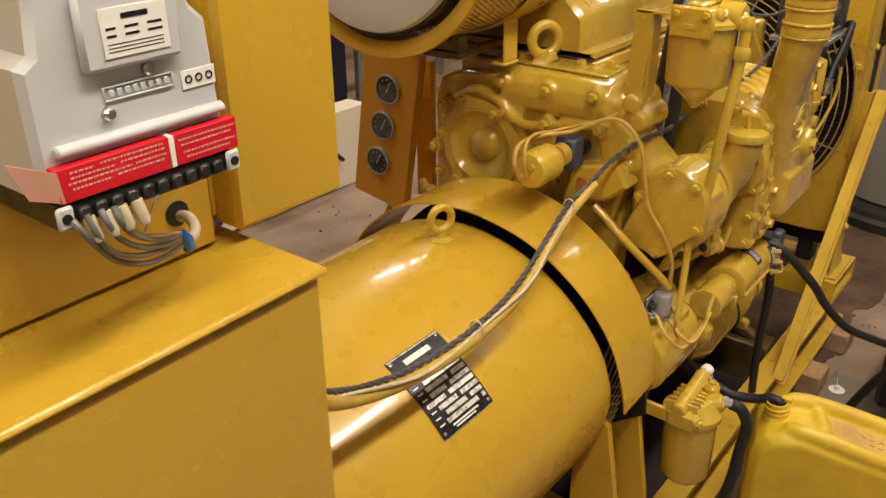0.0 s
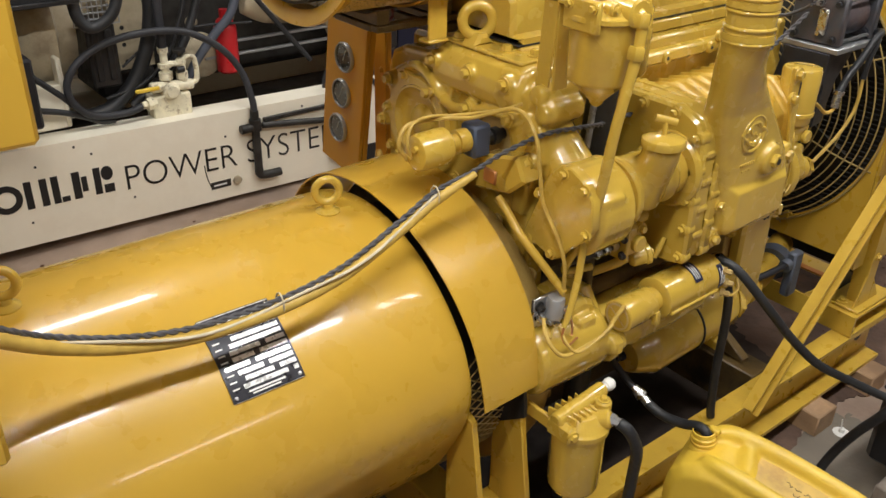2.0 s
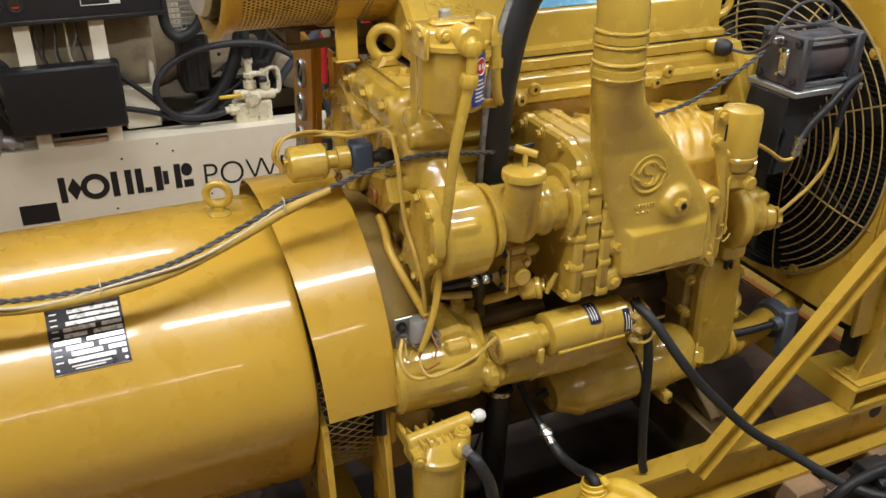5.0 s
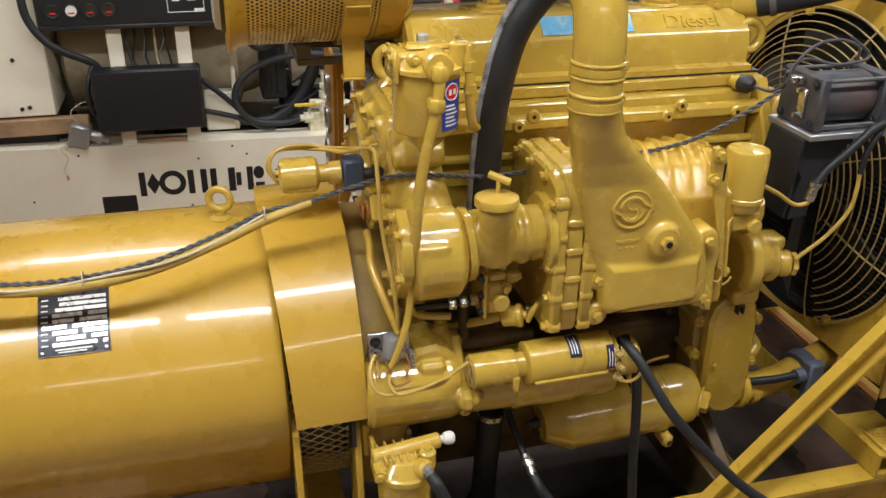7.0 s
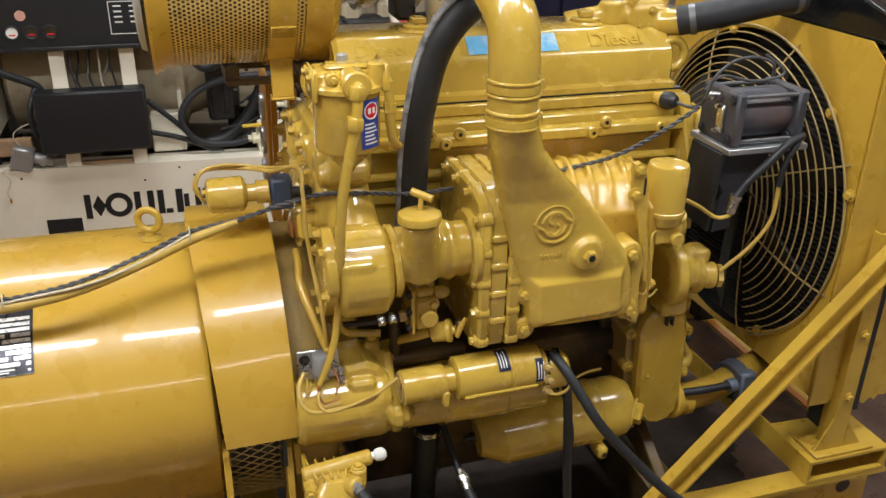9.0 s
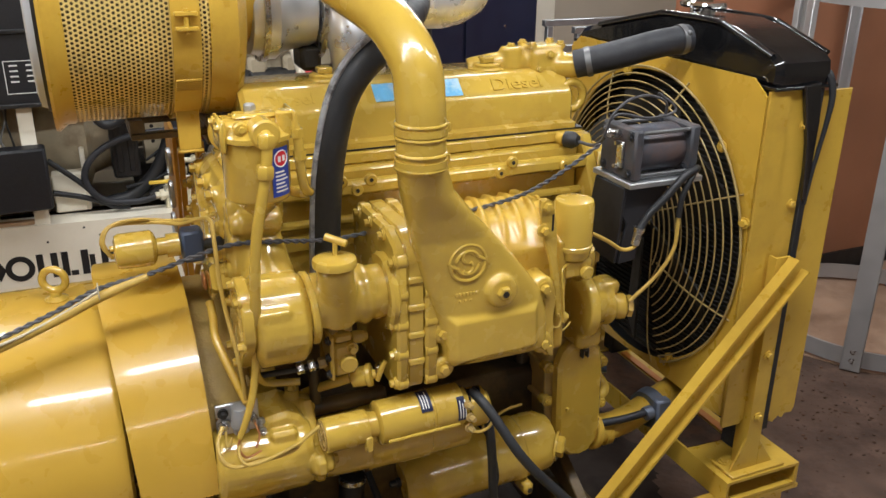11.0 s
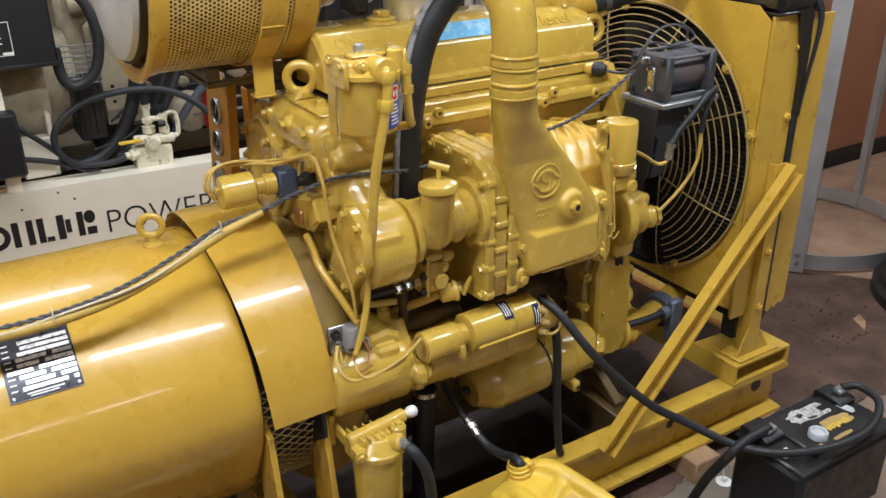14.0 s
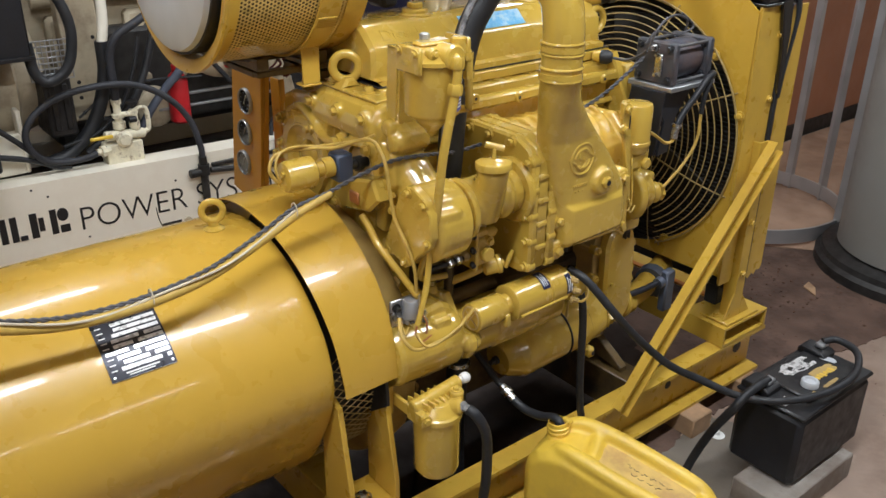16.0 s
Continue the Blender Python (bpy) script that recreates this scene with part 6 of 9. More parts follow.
tube(s, [(2.215, -0.390, 0.875), (2.220, -0.392, 0.859), (2.233, -0.392, 0.855), (2.239, -0.390, 0.869), (2.233, -0.390, 0.886)], 0.0022, 8)
tube(s, [(2.239, -0.388, 0.864), (2.245, -0.388, 0.844), (2.257, -0.388, 0.850), (2.266, -0.386, 0.859)], 0.0022, 8)
part("return_spring", s, WIREYELLOW, lever)

# oil level tubes on the near flank of the bell
s = Shape()
tube(s, [(1.535, -0.175, 0.945), (1.535, -0.205, 0.925), (1.532, -0.25, 0.892), (1.556, -0.322, 0.823), (1.566, -0.345, 0.797)], 0.0086, 14)
part("sender_conduit", s, FRAME, eng)
s = Shape()
prism(s, [(-0.10, 0.94), (-0.20, 0.96), (-0.245, 1.0), (-0.22, 1.045), (-0.12, 1.02)], 0, 1.535, 1.590, 0.006)
part("harness_bracket", s, ENGINE, eng)
s = Shape()
box(s, 1.527, 1.534, -0.172, -0.135, 0.97, 1.0, 0.003)
part("worn_patch", s, COPPER, eng, "worn coppery bracket face")

# oil pressure sender with wires
snd = thing("pressure_sender", (1.55, -0.32, 0.735), "bare aluminium solenoid switch with yellow wires", "sender")
s = Shape()
box(s, 1.506, 1.590, -0.326, -0.318, 0.722, 0.790, 0.002)
part("plate", s, ALU, snd, "bright zinc mounting plate")
s = Shape()
lathe(s, (1.550, -0.338, 0.742), (0.03, -0.05, 1), [(0, 0.015), (0.004, 0.0185), (0.044, 0.0185), (0.048, 0.016), (0.049, 0.0)], 32)
box(s, 1.536, 1.566, -0.346, -0.326, 0.728, 0.742, 0.003)
part("body", s, SENDERGREY, snd)
for k, p in enumerate(((1.520, -0.327, 0.772), (1.521, -0.330, 0.748), (1.548, -0.348, 0.735), (1.577, -0.332, 0.752), (1.590, -0.335, 0.742), (1.592, -0.338, 0.722))):
    s = Shape()
    bolt(s, p, (0, -1, -0.1), (0.0075, 0.0085, 0.006, 0.006, 0.0065, 0.006)[k], 0.012)
    part("terminal", s, DARKSTEEL if k == 0 else STEEL, snd)
s = Shape()
tube(s, [(1.515, -0.345, 0.755), (1.500, -0.37, 0.735), (1.503, -0.395, 0.712), (1.525, -0.405, 0.698), (1.573, -0.407, 0.700), (1.634, -0.405, 0.705), (1.66, -0.40, 0.722), (1.695, -0.395, 0.742)], 0.0042, 8)
tube(s, [(1.545, -0.36, 0.735), (1.535, -0.395, 0.715), (1.55, -0.412, 0.700), (1.60, -0.413, 0.708), (1.65, -0.408, 0.722)], 0.0032, 8)
tube(s, [(1.52, -0.345, 0.742), (1.518, -0.365, 0.72), (1.53, -0.36, 0.735)], 0.0028, 8)
part("wire", s, WIREYELLOW, snd)
s = Shape()
tube(s, [(1.590, -0.352, 0.945), (1.586, -0.364, 0.90), (1.575, -0.368, 0.83), (1.556, -0.374, 0.775), (1.541, -0.377, 0.742)], [0.0075, 0.0075, 0.0075, 0.007, 0.006], 12)
part("sleeve", s, ENGINE, snd, "yellow painted wire sleeve")
s = Shape()
tube(s, [(1.541, -0.377, 0.744), (1.538, -0.378, 0.720), (1.550, -0.384, 0.700), (1.58, -0.380, 0.705)], 0.0024, 8)
tube(s, [(1.577, -0.345, 0.750), (1.582, -0.36, 0.728), (1.572, -0.372, 0.708)], 0.0024, 8)
part("tail_wire", s, COPPER, snd, "thin bare copper-coloured wire ends")

# hanging big hose and black drop pipe
s = Shape()
tube(s, [(1.775, -0.19, 0.955), (1.775, -0.20, 1.02), (1.779, -0.205, 1.12), (1.788, -0.21, 1.22), (1.812, -0.215, 1.33), (1.85, -0.22, 1.40), (1.92, -0.20, 1.452), (2.0, -0.12, 1.49), (2.06, 0.0, 1.50)], 0.031, 22)
bh = thing("breather_hose", (1.775, -0.20, 0.955), "thick black rubber breather hose beside the engine", "hose")
part("hose", s, RUBBER, bh)
s = Shape()
tube(s, [(1.746, -0.200, 0.955), (1.746, -0.208, 1.02), (1.750, -0.212, 1.12), (1.759, -0.217, 1.22), (1.783, -0.224, 1.342), (1.824, -0.229, 1.424), (1.90, -0.214, 1.484), (1.98, -0.135, 1.521)], 0.0075, 8)
part("worn_seam", s, SCUFF, bh, "scuffed pale grey seam")
s = Shape()
tube(s, [(1.815, -0.20, 0.46), (1.812, -0.20, 0.40), (1.805, -0.20, 0.25), (1.80, -0.21, 0.02)], 0.030, 20)
drop = thing("drain_hose", (1.80, -0.21, 0.0), "black rubber drain hose hanging to the floor", "hose")
part("hose", s, RUBBER, drop)
s = Shape()
lathe(s, (1.815, -0.20, 0.445), (0, 0, 1), [(0, 0.030), (0, 0.033), (0.012, 0.033), (0.012, 0.030)], 28)
part("hose_clamp", s, STEEL, drop)

# ---- gauge panel ----
gp = thing("gauge_panel", (1.56, 0.40, 0.80), "ochre sheet-metal panel with three round gauges", "gauge panel")
s = Shape()
tilt = Matrix.Rotation(radians(9), 3, "X")
box(s, 1.541, 1.551, 0.315, 0.480, 0.80, 1.20, 0.002, tilt)
box(s, 1.5515, 1.566, 0.315, 0.319, 0.80, 1.20, 0.001, tilt, (1.546, 0.3975, 1.0))
face = part("panel", s, OCHRE, gp)
for y, z in ((0.381, 1.095), (0.400, 1.003), (0.421, 0.910)):
    s = Shape()
    lathe(s, (1.541, y, z), (-1, 0, 0), [(0, 0.036), (0.005, 0.0365), (0.009, 0.0345), (0.009, 0.0322), (0.005, 0.0318)], 40)
    g = part("gauge", s, GALV, gp, "grey-rimmed black gauge")
    s = Shape()
    lathe(s, (1.541, y, z), (-1, 0, 0), [(0, 0.0316), (0.0055, 0.0316), (0.006, 0.0)], 36)
    part("dial", s, GLASS, g)
    s = Shape()
    tube(s, [(1.5345, y + 0.004, z - 0.008), (1.5345, y - 0.010, z + 0.018)], 0.0010, 6, 2)
    for k in range(9):
        a = radians(-50 + k * 35)
        yy, zz = y + 0.023 * math.cos(a), z + 0.023 * math.sin(a)
        box(s, 1.5342, 1.5348, yy - 0.001, yy + 0.001, zz - 0.001, zz + 0.001, 0.0002)
    part("needle", s, GREYCAST, g)
s = Shape()
box(s, 1.598, 1.603, 0.300, 0.348, 0.82, 1.16, 0.002)
box(s, 1.603, 1.616, 0.300, 0.304, 0.82, 1.16, 0.001)
strut = part("support_bar", s, OCHRE, gp)
bolts(strut, OCHRE, [((1.597, 0.318, z), (-1, 0, 0)) for z in (0.94, 1.07)], 0.006, 0.005)
s = Shape()
tube(s, [(1.60, 0.33, 0.86), (1.585, 0.31, 0.845), (1.57, 0.28, 0.86)], 0.012, 12)
part("conduit", s, WIREYELLOW, gp)
s = Shape()
tube(s, [(1.59, 0.42, 0.80), (1.58, 0.44, 0.74), (1.60, 0.47, 0.70), (1.63, 0.44, 0.66)], 0.008, 10)
part("capillary", s, WIREYELLOW, gp)
for k in range(9):
    y = 0.27 + 0.012 * k
    s = Shape()
    tube(s, [(1.62, y, 1.24), (1.61 + 0.006 * (k % 3), y - 0.02, 1.215), (1.63, y - 0.015 * (k % 2), 1.19), (1.61, y + 0.01, 1.17)], 0.003, 6)
    part("red_wire", s, DARKRED, gp, "dark red wire")

# ---- air cleaner ----
CY, CZ, CR = 0.19, 1.52, 0.262
ac = thing("air_cleaner", (1.5, CY, 1.25), "large yellow round air cleaner with perforated side screen", "air cleaner")
s = Shape()
lathe(s, (1.296, CY, CZ), (1, 0, 0), [(0.01, CR - 0.018), (0, CR - 0.004), (0.0, CR + 0.012), (0.006, CR + 0.014), (0.025, CR), (0.038, CR), (0.042, CR - 0.003), (0.042, CR - 0.02), (0.01, CR - 0.018)], 80)
part("front_band", s, FRAME, ac)
s = Shape()
lathe(s, (1.602, CY, CZ), (1, 0, 0), [(0, CR - 0.02), (0, CR), (0.055, CR), (0.060, CR - 0.006), (0.072, CR - 0.02), (0.085, CR - 0.07), (0.092, 0.12), (0.125, 0.105), (0.125, 0.0)], 80)
part("rear_shell", s, FRAME, ac)
s = Shape()
lathe(s, (1.30, CY, CZ), (1, 0, 0), [(0.0, 0.15), (0.02, CR - 0.05), (0.02, CR - 0.03), (0.31, CR - 0.03), (0.31, 0.1)], 64)
part("filter_element", s, DARKVOID, ac, "dark felt filter element")
s = Shape()
lathe(s, (1.272, CY, CZ), (1, 0, 0), [(0.018, 0.0), (0.018, 0.04), (0.006, 0.06), (0.0, 0.20), (0.004, 0.222), (0.016, 0.226), (0.022, 0.215), (0.03, 0.19)], 72)
cap = part("end_cover", s, GREYCAST, ac, "dull silver pressed end cover")
s = Shape()
lathe(s, (1.288, CY, CZ), (1, 0, 0), [(0, 0.226), (0, 0.232), (0.03, 0.232), (0.03, 0.226), (0, 0.226)], 72)
part("inner_screen", s, DARKSTEEL, ac)
# perforated screen: one sheet of six-sided cells, each with a hole
s = Shape()
nc, x0, x1 = 168, 1.336, 1.606
step = 2 * math.pi * CR / nc
rows = int((x1 - x0) / (step * 0.866))
pitch_x = (x1 - x0) / rows
vs, fs = [], []
for r in range(rows):
    for c in range(nc):
        ang0 = 2 * math.pi * (c + 0.5 * (r % 2)) / nc
        k = len(vs)
        for rad in (0.58, 0.34):
            for h in range(6):
                t = math.radians(60 * h + 30)
                xx = x0 + (r + 0.5) * pitch_x + rad * step * math.sin(t) * (pitch_x / (step * 0.866))
                aa = ang0 + rad * step * math.cos(t) / CR
                vs.append((xx, CY + (CR - 0.003) * math.cos(aa), CZ + (CR - 0.003) * math.sin(aa)))
        for h in range(6):
            j = (h + 1) % 6
            fs.append((k + h, k + j, k + 6 + j, k + 6 + h))
me = bpy.data.meshes.new("perforated_screen")
me.from_pydata(vs, [], fs)
me.materials.append(BRASSY)
screen = new("perforated_screen", me)
screen.parent = ac
screen.matrix_parent_inverse = Matrix.Translation(-ac.location)
tagged(screen, "perforated brass-yellow metal screen", kind="stuff")
s = Shape()
lathe(s, (1.528, CY, CZ), (1, 0, 0), [(0, CR), (0, CR + 0.005), (0.055, CR + 0.005), (0.055, CR), (0, CR)], 80)
strap = part("strap", s, FRAME, ac)
s = Shape()
for k in range(6):
    a = radians(180 + 34 + k * 1.2)
    box(s, 1.530, 1.581, CY + 0.2665 * math.cos(a) - 0.003, CY + 0.2665 * math.cos(a) + 0.003, CZ + 0.2665 * math.sin(a) - 0.002, CZ + 0.2665 * math.sin(a) + 0.002, 0.001)
part("lap_joint", s, FRAME, strap)
s = Shape()
for z in (1.478, 1.506):
    box(s, 1.534, 1.577, -0.092, -0.074, z - 0.004, z + 0.004, 0.0015)
cyl(s, (1.5555, -0.084, 1.468), (1.5555, -0.084, 1.516), 0.005, 10)
part("strap_latch", s, FRAME, strap)
s = Shape()
box(s, 1.532, 1.580, 0.052, 0.058, 1.206, 1.32, 0.002)
box(s, 1.530, 1.582, 0.048, 0.085, 1.200, 1.2065, 0.002)
part("strap_leg", s, FRAME, strap)
s = Shape()
box(s, 1.44, 1.66, 0.10, 0.125, 1.224, 1.238, 0.002)
box(s, 1.44, 1.66, 0.26, 0.285, 1.224, 1.238, 0.002)
for x in (1.44, 1.60):
    box(s, x, x + 0.03, 0.125, 0.26, 1.222, 1.236, 0.002)
    prism(s, [(0.10, 1.24), (0.285, 1.24), (0.285, 1.262), (0.24, 1.256), (0.19, 1.252), (0.14, 1.256), (0.10, 1.268)], 0, x, x + 0.03, 0.001)
box(s, 1.60, 1.66, 0.11, 0.27, 1.197, 1.2175, 0.003)
# cradle colour includes the shade beneath the cleaner
part("cradle", s, OILSHADE, ac)
# aluminium duct towards the charger
s = Shape()
lathe(s, (1.715, CY, CZ - 0.03), (1, 0, 0), [(0, 0.095), (0.004, 0.108), (0.02, 0.110), (0.035, 0.122), (0.06, 0.122), (0.075, 0.108), (0.11, 0.100), (0.15, 0.098), (0.155, 0.085), (0.19, 0.085), (0.20, 0.11), (0.26, 0.13), (0.30, 0.12), (0.31, 0.09), (0.36, 0.08)], 56)
tube(s, [(1.93, 0.10, 1.50), (1.93, 0.06, 1.42), (1.95, 0.10, 1.34), (2.0, 0.16, 1.33)], [0.05, 0.055, 0.05, 0.045], 20)
chg = thing("turbocharger", (1.95, CY, 1.34), "aluminium intake duct and charger housing above the engine", "turbocharger")
part("compressor_housing", s, DUCT, chg)
s = Shape()
lathe(s, (2.04, 0.16, 1.52), (1, 0.05, -0.02), [(0, 0.09), (0.06, 0.095), (0.15, 0.095), (0.20, 0.085), (0.25, 0.06), (0.275, 0.03), (0.28, 0.0)], 48)
part("heat_wrap", s, FOIL, chg, "shiny foil-wrapped elbow")
for x in (1.74, 1.87, 2.07):
    s = Shape()
    lathe(s, (x, CY, CZ - 0.03), (1, 0, 0), [(0, 0.122), (0, 0.126), (0.012, 0.126), (0.012, 0.122)], 48)
    part("band_clamp", s, STEEL, chg)
s = Shape()
box(s, 1.83, 1.88, 0.14, 0.22, 1.342, 1.40, 0.01)
part("pedestal", s, DARKSTEEL, chg)

# ---- actuator on its bracket ----
act = thing("speed_actuator", (2.5, -0.27, 0.95), "dark grey electric speed actuator on a steel bracket", "actuator")
for x0 in (2.432, 2.582):
    s = Shape()
    box(s, x0, x0 + 0.024, -0.337, -0.205, 1.142, 1.256, 0.005)
    pl = part("end_plate", s, LAMIN, act)
    bolts(pl, BRACKETGREY, [((x0 - 0.001, y, z), (-1, 0, 0)) for y in (-0.32, -0.222) for z in (1.158, 1.24)], 0.007, 0.006, name="screw")
s = Shape()
lathe(s, (2.456, -0.271, 1.199), (1, 0, 0), [(0, 0.050), (0.006, 0.053), (0.120, 0.053), (0.126, 0.050)], 40)
part("coil_body", s, COIL, act, "brown wound coil body")
for y, z in ((-0.327, 1.247), (-0.327, 1.152), (-0.215, 1.247)):
    s = Shape()
    cyl(s, (2.452, y, z), (2.584, y, z), 0.0045, 10)
    part("tie_rod", s, TIEROD, act)
s = Shape()
box(s, 2.422, 2.618, -0.345, -0.195, 1.128, 1.1415, 0.002)
part("base_plate", s, GALV, act)
s = Shape()
prism(s, [(2.426, 1.1275), (2.545, 1.1275), (2.535, 1.105), (2.492, 1.055), (2.476, 1.0), (2.470, 0.95), (2.426, 0.945), (2.432, 1.0), (2.440, 1.04), (2.426, 1.06)], 1, -0.322, -0.314, 0.001)
prism(s, [(-0.33, 1.1275), (-0.215, 1.1275), (-0.19, 1.0), (-0.16, 0.95), (-0.314, 0.945)], 0, 2.418, 2.426, 0.001)
box(s, 2.426, 2.476, -0.312, -0.16, 0.985, 0.993, 0.001)
box(s, 2.43, 2.60, -0.30, -0.20, 1.108, 1.1275, 0.004)
part("bracket", s, BRACKETGREY, act)
s = Shape()
box(s, 2.424, 2.4315, -0.30, -0.278, 1.165, 1.225, 0.002)
for z in (1.17, 1.222):
    lathe(s, (2.424, -0.289, z), (-1, 0, 0), [(0, 0.006), (0.012, 0.005)], 8)
lathe(s, (2.430, -0.275, 1.238), (-1, -0.2, 0.2), [(0, 0.010), (0.030, 0.010), (0.040, 0.004)], 10)
part("terminal_arm", s, STEEL, act)
s = Shape()
tube(s, [(2.39, -0.28, 1.24), (2.40, -0.29, 1.285), (2.44, -0.29, 1.315), (2.50, -0.28, 1.318), (2.545, -0.28, 1.30), (2.555, -0.27, 1.265)], 0.0032, 8)
tube(s, [(2.40, -0.26, 1.25), (2.43, -0.27, 1.28), (2.50, -0.28, 1.268), (2.56, -0.285, 1.275), (2.57, -0.28, 1.29), (2.53, -0.27, 1.32)], 0.003, 8)
part("lead", s, WIREDARK, act)
s = Shape()
tube(s, [(2.60, -0.335, 1.155), (2.585, -0.358, 1.163), (2.55, -0.363, 1.150), (2.510, -0.363, 1.112), (2.468, -0.360, 1.072), (2.446, -0.360, 1.040)], 0.009, 10)
part("hose_tail", s, RUBBER, act)
s = Shape()
tube(s, [(2.595, -0.345, 1.158), (2.572, -0.362, 1.145), (2.553, -0.362, 1.105), (2.550, -0.360, 1.055)], 0.007, 8)
part("hose_tail", s, RUBBER, act)
s = Shape()
tube(s, [(2.442, -0.36, 1.015), (2.434, -0.36, 0.999), (2.405, -0.358, 0.998), (2.365, -0.356, 1.024), (2.327, -0.354, 1.045)], 0.0045, 8)
part("oil_line", s, WIREYELLOW, act)
s = Shape()
tube(s, [(2.550, -0.36, 1.06), (2.547, -0.36, 0.98), (2.515, -0.35, 0.915), (2.462, -0.33, 0.850)], 0.0045, 8)
part("oil_line", s, WIREYELLOW, act)
s = Shape()
lathe(s, (2.438, -0.36, 1.005), (0.2, 0, 1), [(0, 0.010), (0.03, 0.010), (0.03, 0.013), (0.04, 0.013)], 10)
part("union", s, STEEL, act)

# temperature switch on the head
sw = thing("temperature_switch", (2.41, -0.11, 1.18), "black-capped temperature switch on the cylinder head", "sender")
s = Shape()
lathe(s, (2.385, -0.096, 1.192), (0.4, -1, 0), [(0, 0.014), (0.014, 0.014), (0.014, 0.018), (0.022, 0.018)], 14)
part("body", s, ENGINE, sw)
s = Shape()
lathe(s, (2.393, -0.116, 1.192), (0.6, -1, 0), [(0, 0.019), (0.02, 0.020), (0.032, 0.013), (0.034, 0.0)], 18)
part("boot", s, RUBBER, sw)
s = Shape()
tube(s, [(2.412, -0.145, 1.19), (2.42, -0.19, 1.192), (2.41, -0.24, 1.215), (2.398, -0.27, 1.235)], 0.004, 8)
part("wire", s, WIREDARK, sw)

# ---- lower fuel filter ----
ff = thing("fuel_filter", (1.56, -0.43, 0.36), "yellow spin-on fuel filter with a white bleed knob", "fuel filter")
s = Shape()
lathe(s, (1.555, -0.432, 0.366), (0, 0, 1), [(0, 0.020), (0.003, 0.040), (0.010, 0.050), (0.022, 0.0545), (0.160, 0.0555), (0.164, 0.050)], 44)
part("canister", s, ENGINE, ff)
s = Shape()
lathe(s, (1.555, -0.432, 0.528), (0, 0, 1), [(0, 0.056), (0.002, 0.0615), (0.014, 0.0615), (0.018, 0.056), (0.026, 0.048), (0.040, 0.034), (0.044, 0.0)], 44)
prism(s, [(1.490, 0.530), (1.512, 0.530), (1.514, 0.562), (1.502, 0.568), (1.490, 0.560)], 1, -0.466, -0.400, 0.006)
cyl(s, (1.490, -0.424, 0.566), (1.632, -0.419, 0.580), 0.0165, 20, 0.004)
cyl(s, (1.572, -0.452, 0.550), (1.590, -0.484, 0.562), 0.019, 20, 0.005)
cyl(s, (1.598, -0.452, 0.545), (1.598, -0.452, 0.586), 0.017, 20, 0.004)
box(s, 1.498, 1.612, -0.455, -0.40, 0.538, 0.566, 0.010)
fhead = part("head", s, ENGINE, ff, cast=0.001)
for i in range(5):
    s = Shape()
    box(s, 1.506 + i * 0.017, 1.511 + i * 0.017, -0.458, -0.392, 0.556, 0.580 - 0.001 * i, 0.0018, Matrix.Rotation(radians(12 - 4 * i), 3, "Z"))
    part("rib", s, ENGINE, fhead)
s = Shape()
lathe(s, (1.630, -0.419, 0.580), (1, 0, 0.05), [(0, 0.008), (0.008, 0.008), (0.010, 0.0115), (0.018, 0.0138), (0.026, 0.0132), (0.032, 0.008), (0.034, 0.0)], 24)
part("bleed_knob", s, WHITE, ff, "bright white bleed knob")
s = Shape()
lathe(s, (1.588, -0.481, 0.562), (0.35, -1, -0.1), [(0, 0.0125), (0.010, 0.0125), (0.010, 0.0095), (0.020, 0.0095)], 6)
part("union", s, GALV, ff)
s = Shape()
lathe(s, (1.555, -0.432, 0.352), (0, 0, 1), [(0, 0.012), (0.016, 0.013)], 12)
part("drain_plug", s, GALV, ff)
bolts(ff, ENGINE, [((1.500, -0.466, 0.549), (-0.2, -1, 0)), ((1.598, -0.452, 0.586), (0, 0, 1))], 0.009, 0.008)
s = Shape()
box(s, 1.498, 1.508, -0.40, -0.30, 0.525, 0.558, 0.003)
box(s, 1.485, 1.50, -0.34, -0.30, 0.50, 0.58, 0.003)
part("bracket", s, FRAME, ff)
s = Shape()
tube(s, [(1.594, -0.498, 0.560), (1.603, -0.518, 0.548), (1.622, -0.53, 0.50), (1.638, -0.52, 0.42), (1.645, -0.51, 0.32), (1.65, -0.48, 0.15), (1.66, -0.46, 0.012), (1.72, -0.44, 0.012)], 0.0125, 14)
solo("fuel_hose", s, RUBBER, "black rubber fuel hose curving down from filter", "hose")
s = Shape()
tube(s, [(1.838, -0.25, 0.492), (1.842, -0.29, 0.465), (1.848, -0.325, 0.439), (1.852, -0.345, 0.427)], 0.0085, 12)
fh = thing("fuel_return_hose", (1.90, -0.3, 0.28), "black fuel hose with a bright metal union", "hose")
part("upper_hose", s, RUBBER, fh)
s = Shape()
lathe(s, (1.851, -0.338, 0.431), (0.12, -0.87, -0.48), [(0, 0.010), (0.016, 0.012), (0.016, 0.015), (0.03, 0.015), (0.03, 0.010), (0.05, 0.011)], 10)
part("union", s, STEEL, fh)
s = Shape()
tube(s, [(1.857, -0.380, 0.407), (1.864, -0.42, 0.394), (1.871, -0.47, 0.400), (1.874, -0.508, 0.416), (1.874, -0.530, 0.412), (1.875, -0.537, 0.390)], 0.0115, 14)
part("lower_hose", s, RUBBER, fh)

